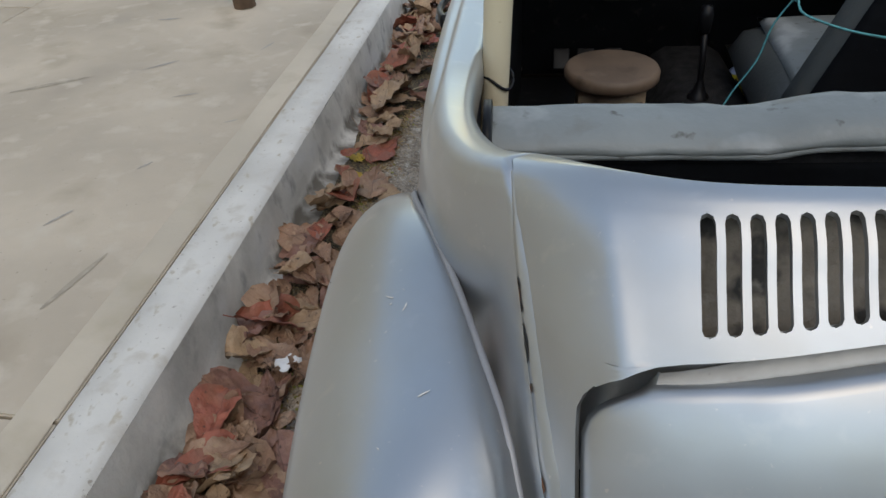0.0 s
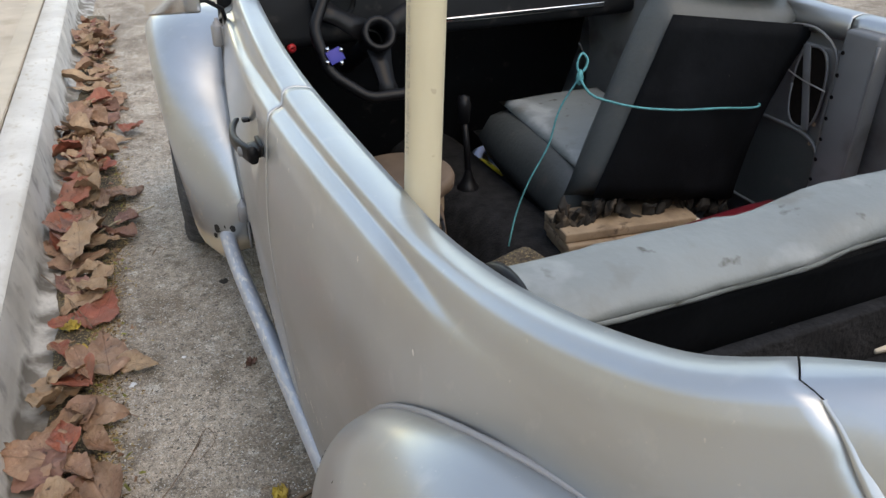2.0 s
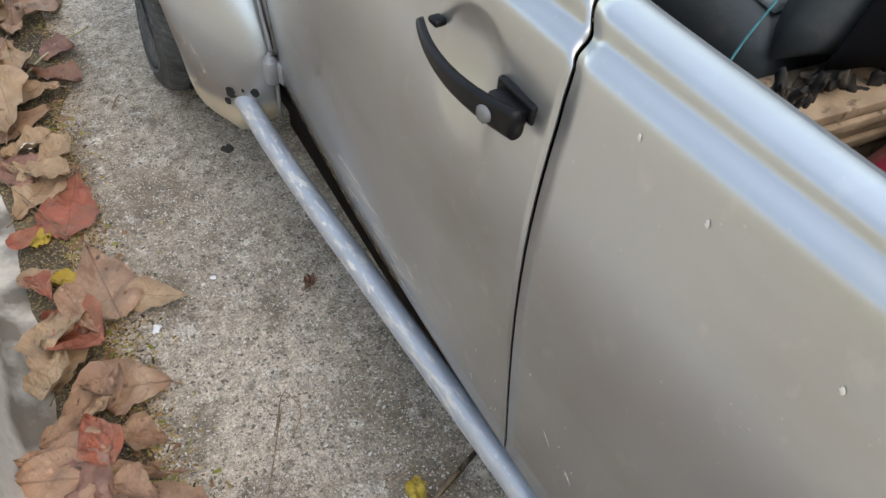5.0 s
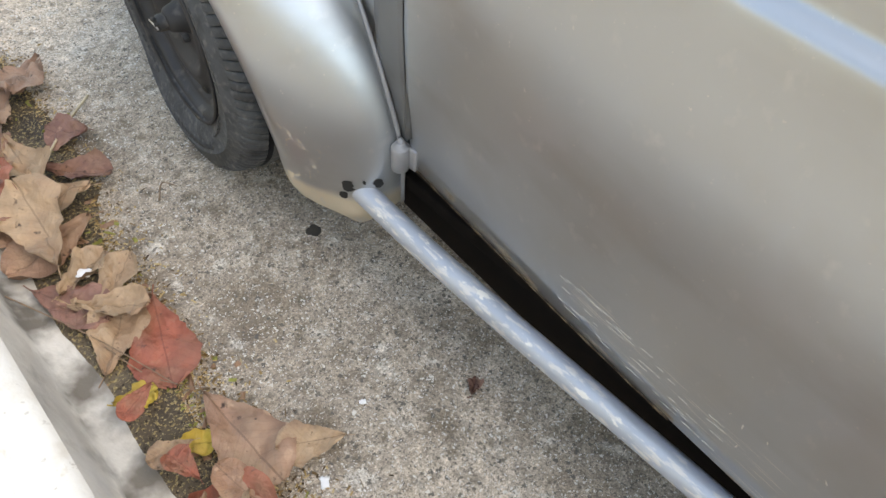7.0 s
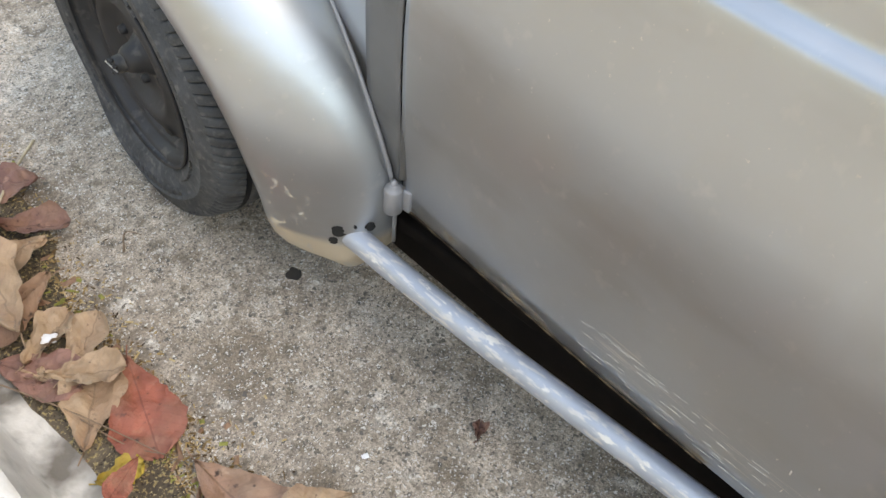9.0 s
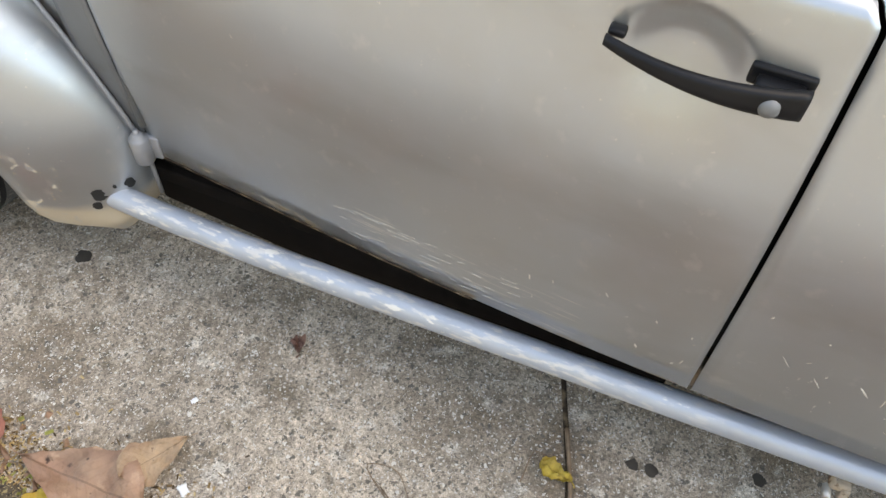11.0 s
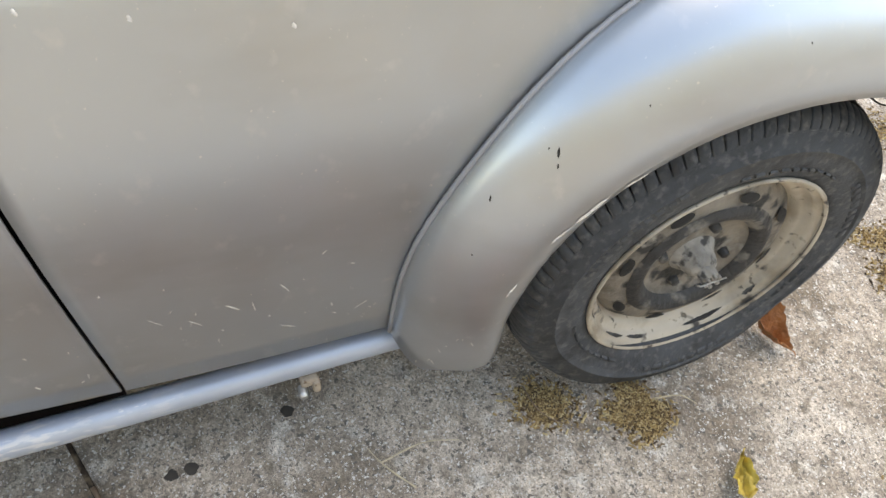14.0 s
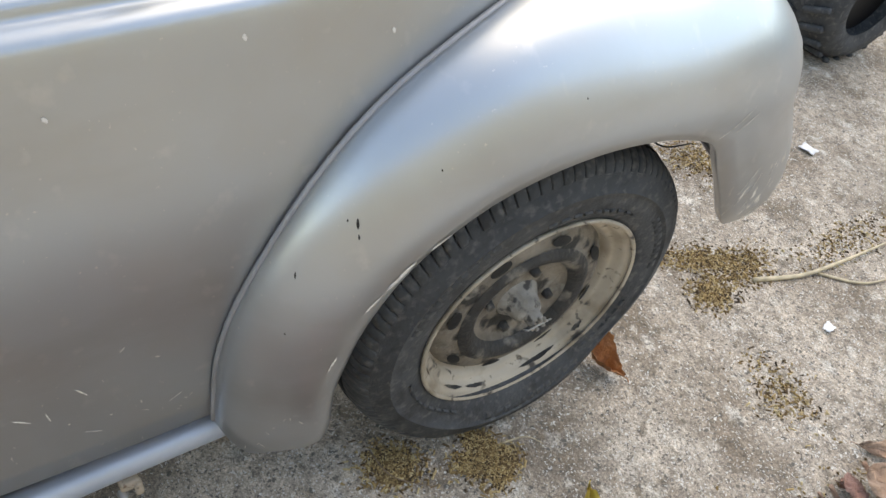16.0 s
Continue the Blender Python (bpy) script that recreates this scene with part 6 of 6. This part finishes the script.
while count < 290:
    y = 0.15 + 5.6 * rnd.random() ** 1.35
    dens = 0.5 + 0.5 * noise.noise((y * 1.1, 4.2, 0)) + 0.3
    if rnd.random() > dens:
        continue
    d = abs(rnd.gauss(0, 0.085))
    if 1.62 < y < 2.42 and rnd.random() < 0.9:
        continue
    x = kerb_x(y, 0.09 + min(d, 0.24))
    z = 0.014 + (0.05 * rnd.random() if d < 0.1 else 0.01 * rnd.random())
    drop_leaf(LEAVES[rnd.randrange(20)], x, y, z, rnd.uniform(0, 360), rnd.gauss(0, 12), rnd.gauss(0, 12), rnd.choice((0.4, 0.6, 0.8, 0.95, 1.1)))
    count += 1

rnd = random.Random(19)
for k in range(13):
    y = -0.85 + 0.08 * k
    drop_leaf(LEAVES[rnd.randrange(20)], kerb_x(y, rnd.uniform(0.10, 0.27)), y, 0.014 + 0.02 * rnd.random(), rnd.uniform(0, 360), rnd.gauss(0, 10), rnd.gauss(0, 10), rnd.choice((0.6, 0.8, 1.0)))

# single leaves on the open concrete
LYING = [
    (0.205, 0.125, 0.02, 0.08, 77, LEAF_RED, -1.105, 1.955, 0.006, -111, "red-brown leaf with pale veins lying on the concrete"),
    (0.16, 0.11, 0.04, 0.10, 78, LEAF_TAN, -1.165, 2.01, 0.014, 48, "folded tan leaf lying in the gutter"),
    (0.13, 0.07, 0.08, 0.30, 79, LEAF_TAN, -1.135, 2.06, 0.030, -38, "torn tan leaf lying on another leaf"),
    (0.17, 0.10, 0.03, 0.15, 80, LEAF_DARK, -1.19, 2.125, 0.016, -62, "dull purple-brown leaf in the gutter"),
    (0.075, 0.05, 0.03, 0.10, 81, LEAF_YELLOW, -1.20, 1.88, 0.014, -20, "small yellow leaf in the gutter"),
    (0.085, 0.048, 0.02, 0.06, 82, LEAF_YELLOW, -1.176, 1.745, 0.010, -30, "small yellow-green leaf in the gutter"),
    (0.22, 0.13, 0.03, 0.14, 83, LEAF_BROWN, -1.105, 1.70, 0.008, -88, "large curled brown leaf on the concrete"),
    (0.17, 0.13, 0.02, 0.06, 84, LEAF_TAN, -1.105, 2.37, 0.030, 170, "broad tan leaf lying in the gutter"),
    (0.19, 0.12, 0.05, 0.10, 85, LEAF_BROWN, -1.155, 2.27, 0.014, 190, "broad brown leaf lying in the gutter"),
    (0.18, 0.12, 0.05, 0.10, 86, LEAF_BROWN, -1.20, 2.36, 0.014, 120, "broad brown leaf lying in the gutter"),
    (0.085, 0.04, 0.10, 0.30, 88, LEAF_YELLOW, -1.02, -0.05, 0.004, 150, "small curled yellow leaf on the concrete"),
    (0.12, 0.07, 0.05, 0.30, 87, LEAF_TAN, -1.14, 2.17, 0.020, 20, "small tan leaf lying in the gutter"),
]
for l, w, curl, fold, seed, tone, x, y, z, rz, label in LYING:
    ob = tagged(new("fallen_leaf", leaf_mesh("leaf", l, w, curl, fold, seed, tone)), label, "leaf", "single fallen leaves")
    ob.matrix_world = pose(x, y, z, 0, 0, rz)
yl = tagged(new("fallen_leaf", SMALL_YELLOW[0]), "small yellow leaf beside the road joint", "leaf", "single fallen leaves")
yl.matrix_world = pose(-0.785, 1.0, 0.006, 0, 0, 80)
orange = tagged(new("fallen_leaf", leaf_mesh("leaf", 0.13, 0.09, 0.25, 0.7, 91, LEAF_ORANGE)), "curled orange-brown leaf behind the rear tyre", "leaf", "single fallen leaves")
orange.matrix_world = pose(-0.775, -0.275, 0.004, 0, -8, 15) @ Matrix.Diagonal((0.8, 0.8, 0.8, 1))


# drifts of chaff, and crumbs
def crumbs(name, centres, n, seed, label, material, size=(0.002, 0.006)):
    rnd = random.Random(seed)
    vs, fs = [], []
    for _ in range(n):
        cx, cy, sx, sy, rz = centres[rnd.randrange(len(centres))]
        a, b = rnd.gauss(0, sx), rnd.gauss(0, sy)
        c, s = math.cos(radians(rz)), math.sin(radians(rz))
        x, y = cx + a * c - b * s, cy + a * s + b * c
        l, w, h = rnd.uniform(*size) * rnd.choice((1, 1, 1.8)), rnd.uniform(*size) * 0.5, rnd.uniform(*size) * 0.5
        t = rnd.uniform(0, math.pi)
        c, s = math.cos(t), math.sin(t)
        k = len(vs)
        for ax, ay, az in ((-l, -w, 0), (l, -w, 0), (l, w, 0), (-l, w, 0), (0, 0, h * 2)):
            vs.append((x + ax * c - ay * s, y + ax * s + ay * c, az + 0.001))
        fs += [(k, k + 1, k + 4), (k + 1, k + 2, k + 4), (k + 2, k + 3, k + 4), (k + 3, k, k + 4)]
    me = bpy.data.meshes.new(name)
    me.from_pydata(vs, [], fs)
    me.materials.append(material)
    return tagged(new(name, me), label, "debris", kind="stuff")


crumbs("chaff", [(-0.775, 0.228, 0.020, 0.016, 20), (-0.780, 0.222, 0.030, 0.022, 60), (-0.845, 0.085, 0.022, 0.014, 70), (-0.815, 0.055, 0.022, 0.014, 20), (-0.875, 0.045, 0.014, 0.022, 30)], 3600, 21, "small heaps of straw-coloured chaff on the road", GRIT, (0.0015, 0.005))
crumbs("chaff", [(-0.64, -0.72, 0.05, 0.022, 70), (-0.73, -0.66, 0.025, 0.03, 0), (-0.70, -0.80, 0.03, 0.05, 0), (-0.35, -1.0, 0.06, 0.04, 60)], 2600, 22, "drift of straw-coloured chaff behind the wheel", GRIT, (0.0015, 0.005))
crumbs("chaff", [(kerb_x(y, 0.17), y, 0.06, 0.18, 0) for y in np.linspace(-1.2, 5, 22)], 7000, 23, "fine chaff and leaf crumbs along the gutter", GRIT, (0.0015, 0.005))
crumbs("chaff", [(kerb_x(y, 0.175 + 0.07 * max(0.0, y - 1.9)), y, 0.042, 0.12, 0) for y in np.linspace(1.3, 2.9, 12)], 9000, 27, "dense golden chaff lying in the gutter", GRIT, (0.0012, 0.0035))
crumbs("weed_bits", [(kerb_x(y, 0.17), y, 0.045, 0.15, 0) for y in np.linspace(0.2, 3.5, 14)], 1300, 28, "yellow-green bits of weed among the leaves", WEED, (0.002, 0.008))
crumbs("leaf_crumbs", [(kerb_x(y, 0.14), y, 0.05, 0.2, 0) for y in np.linspace(-1.2, 5, 22)], 1500, 25, "broken brown leaf crumbs along the gutter", LEAF_BROWN, (0.004, 0.014))
crumbs("chaff", [(-1.0, -0.6, 0.05, 0.04, 0), (-0.75, -1.15, 0.03, 0.10, 0), (-0.55, -0.62, 0.04, 0.02, 30)], 1000, 26, "thin scatter of straw-coloured chaff by the wheel", GRIT, (0.0015, 0.005))
pale = crumbs("pebbles", [(-0.9, 0.6, 0.5, 1.2, 0)], 320, 24, "scattered pale grit on the road", EDGE_BAND, (0.001, 0.003))


# dark drips on the concrete
def blot(x, y, r, seed):
    bm = bmesh.new()
    ring = []
    c = bm.verts.new((x, y, 0.0022))
    for k in range(24):
        a = 2 * math.pi * k / 24
        rr = r * (1 + 0.35 * noise.noise((math.cos(a) * 1.5 + seed, math.sin(a) * 1.5, seed)))
        ring.append(bm.verts.new((x + rr * math.cos(a), y + rr * math.sin(a), 0.0012)))
    for k in range(24):
        bm.faces.new((c, ring[k], ring[(k + 1) % 24]))
    return tagged(part("oil_spot", bm, OIL), "dark oil drip stain on the concrete", "stain", "oil spots", kind="structure")


for x, y, r in ((-0.735, 1.985, 0.016), (-0.712, 0.850, 0.012), (-0.715, 0.882, 0.011), (-0.655, 0.675, 0.012)):
    blot(x, y, r, r * 1000 + x)


# smudges on the walkway
def smudge(x, y, l, w, rz, seed, material, label):
    rows = [[(l * (u - 0.5), w * (v - 0.5) * math.sin(math.pi * (0.08 + 0.84 * u)) * (1 + 0.8 * noise.noise((u * 5, seed, v * 2))), 0) for v in (0, 0.5, 1)] for u in np.linspace(0, 1, 12)]
    ob = tagged(part("smudge", grid(rows), material), label, "stain", "stains on the walkway", kind="structure")
    ob.matrix_world = pose(x, y, 0.1935, 0, 0, rz)


for k, (x, y, l, w, rz) in enumerate(((-1.628, 1.845, 0.05, 0.010, 30), (-1.815, 1.517, 0.06, 0.012, 55), (-1.884, 2.08, 0.10, 0.010, 20), (-1.70, 2.6, 0.10, 0.012, 70), (-2.1, 2.4, 0.14, 0.016, 40), (-1.95, 1.2, 0.10, 0.012, 60), (-2.3, 3.0, 0.12, 0.02, 10))):
    smudge(x, y, l, w, rz, k, SMUDGE, "faint blue-grey paint smudge on the slab")
for k, (x, y, l, w, rz) in enumerate(((-2.0, 4.7, 0.45, 0.10, 10), (-1.9, 3.7, 0.30, 0.03, 80), (-2.5, 2.2, 0.3, 0.03, 30), (-1.75, 0.9, 0.25, 0.02, 75))):
    smudge(x, y, l, w, rz, 20 + k, SMEAR, "faint dark smear on the slab")

# twigs, straws and scraps
def stick(pts, r, material, label):
    pts = smooth_line(pts, 14)
    return tagged(part("twig", tube(pts, [r * (1 - 0.5 * k / 13) for k in range(14)], 6), material), label, "twig", "twigs on the road")


stick([(-0.885, 2.64, 0.008), (-0.985, 2.56, 0.02), (-1.06, 2.48, 0.03), (-1.13, 2.37, 0.035), (-1.19, 2.24, 0.03)], 0.0034, STRAW, "long pale dry stalk lying across the leaves")
stick([(-1.29, 2.26, 0.03), (-1.186, 2.0, 0.035), (-1.117, 1.806, 0.012)], 0.0018, TWIG, "thin brown twig lying along the gutter")
stick([(-1.19, 2.0, 0.03), (-1.16, 1.90, 0.02), (-1.09, 1.81, 0.006)], 0.0014, TWIG, "thin brown twig lying along the gutter")
stick([(-0.744, -0.788, 0.004), (-0.788, -0.925, 0.006), (-0.80, -1.05, 0.01), (-0.808, -1.25, 0.012)], 0.0065, STRAW, "pale dry stalk lying behind the wheel")
stick([(-0.80, -0.97, 0.004), (-0.87, -1.05, 0.005), (-0.90, -1.2, 0.005)], 0.004, STRAW, "pale dry stalk lying behind the wheel")
stick([(-0.94, 1.235, 0.003), (-0.895, 1.294, 0.010), (-0.885, 1.25, 0.008), (-0.93, 1.20, 0.003)], 0.0014, TWIG, "thin curled twig on the concrete")
stick([(-0.82, 1.05, 0.003), (-0.76, 1.04, 0.008), (-0.775, 1.0, 0.004), (-0.82, 1.01, 0.003)], 0.0012, TWIG, "thin curled twig on the concrete")
stick([(-0.70, 1.005, 0.006), (-0.80, 0.970, 0.010), (-0.90, 0.945, 0.006), (-1.0, 0.905, 0.004)], 0.0042, TWIG, "flat dry stalk lying in the road joint")
stick([(-0.86, 0.50, 0.003), (-0.80, 0.545, 0.008), (-0.765, 0.56, 0.003)], 0.0016, STRAW, "thin straw on the concrete")
stick([(-0.80, 0.545, 0.004), (-0.79, 0.46, 0.012), (-0.80, 0.40, 0.003)], 0.0018, STRAW, "thin straw on the concrete")
stick([(-0.735, 0.25, 0.003), (-0.80, 0.24, 0.012), (-0.85, 0.18, 0.004)], 0.0016, TWIG, "thin twig beside the chaff")
stick([(-0.835, 0.02, 0.008), (-0.85, -0.03, 0.016), (-0.87, -0.05, 0.01)], 0.002, STRAW, "short straw on the chaff")
stick([(-0.93, 2.26, 0.003), (-0.90, 2.29, 0.012), (-0.88, 2.27, 0.003)], 0.0022, TWIG, "short dark curled twig on the concrete")
stick([(-0.80, -0.06, 0.70), (-0.81, -0.10, 0.675), (-0.815, -0.15, 0.67)], 0.0018, BLACK, "loose black wire hanging under the fender")
stick([(-1.25, 0.9, 0.03), (-1.02, 1.1, 0.02), (-0.92, 1.26, 0.004)], 0.002, TWIG, "thin brown twig reaching out of the gutter")


def scrap(x, y, z, size, seed, label, cat="paper"):
    rows = [[(size * (u - 0.5) * (1 + 0.4 * noise.noise((v * 3, seed, 0))), size * 0.7 * (v - 0.5) * (1 + 0.5 * noise.noise((u * 3, seed, 4))), 0.25 * size * abs(noise.noise((u * 2.5 + seed, v * 2.5, seed)))) for v in np.linspace(0, 1, 6)] for u in np.linspace(0, 1, 7)]
    ob = tagged(part("scrap", grid(rows), PAPER), label, cat, "white scraps")
    solid(ob, 0.001, 0)
    ob.matrix_world = pose(x, y, z, 0, 0, seed * 47)
    return ob


scrap(-1.167, 0.752, 0.055, 0.055, 1, "crumpled white paper scrap on the leaves")
scrap(-1.101, 0.851, 0.035, 0.035, 2, "small crumpled white paper scrap among leaves")
scrap(-1.14, 2.165, 0.035, 0.026, 3, "small white scrap in the gutter")
scrap(-0.44, -1.36, 0.004, 0.05, 4, "flat white scrap on the road")
scrap(-1.05, 1.55, 0.003, 0.02, 5, "small white chip on the concrete")
scrap(-0.93, -0.85, 0.004, 0.03, 6, "small white chip by the dry stalk")
scrap(-0.91, 1.62, 0.003, 0.012, 7, "small white chip on the concrete")
dead = tagged(new("fallen_leaf", leaf_mesh("leaf", 0.035, 0.028, 0.1, 0.4, 95, LEAF_DARK)), "shrivelled dark leaf on the concrete", "leaf", "single fallen leaves")
dead.matrix_world = pose(-0.745, 1.505, 0.003, 0, 0, 30)

# tyre of a parked quad bike standing behind the car
quad = empty("quad_bike_wheel", (-0.02, -1.92, 0.24), "fat knobbly black tyre of a parked quad bike", "wheel")
part("tyre", lathe([(-0.11, 0.14), (-0.125, 0.17), (-0.12, 0.21), (-0.09, 0.235), (0.0, 0.24), (0.09, 0.235), (0.12, 0.21), (0.125, 0.17), (0.11, 0.14)], "x", (0, 0, 0), 48), RUBBER, quad)
bm = bmesh.new()
for k in range(22):
    a = 360 * k / 22
    for sx, off in ((-0.06, 0), (0.06, 8)):
        lug = box((0.10, 0.022, 0.018), (sx, 0, 0.244), (0, 0, 24 if sx < 0 else -24), 0.004, segments=1)
        bmesh.ops.transform(lug, matrix=pose(0, 0, 0, a + off), verts=lug.verts)
        me = bpy.data.meshes.new("t")
        lug.to_mesh(me)
        bm.from_mesh(me)
        bpy.data.meshes.remove(me)
        lug.free()
part("tread", bm, RUBBER, quad)
part("wheel_disc", lathe([(-0.07, 0.14), (-0.06, 0.10), (-0.05, 0.0)], "x", (0, 0, 0), 32), BLACK, quad)
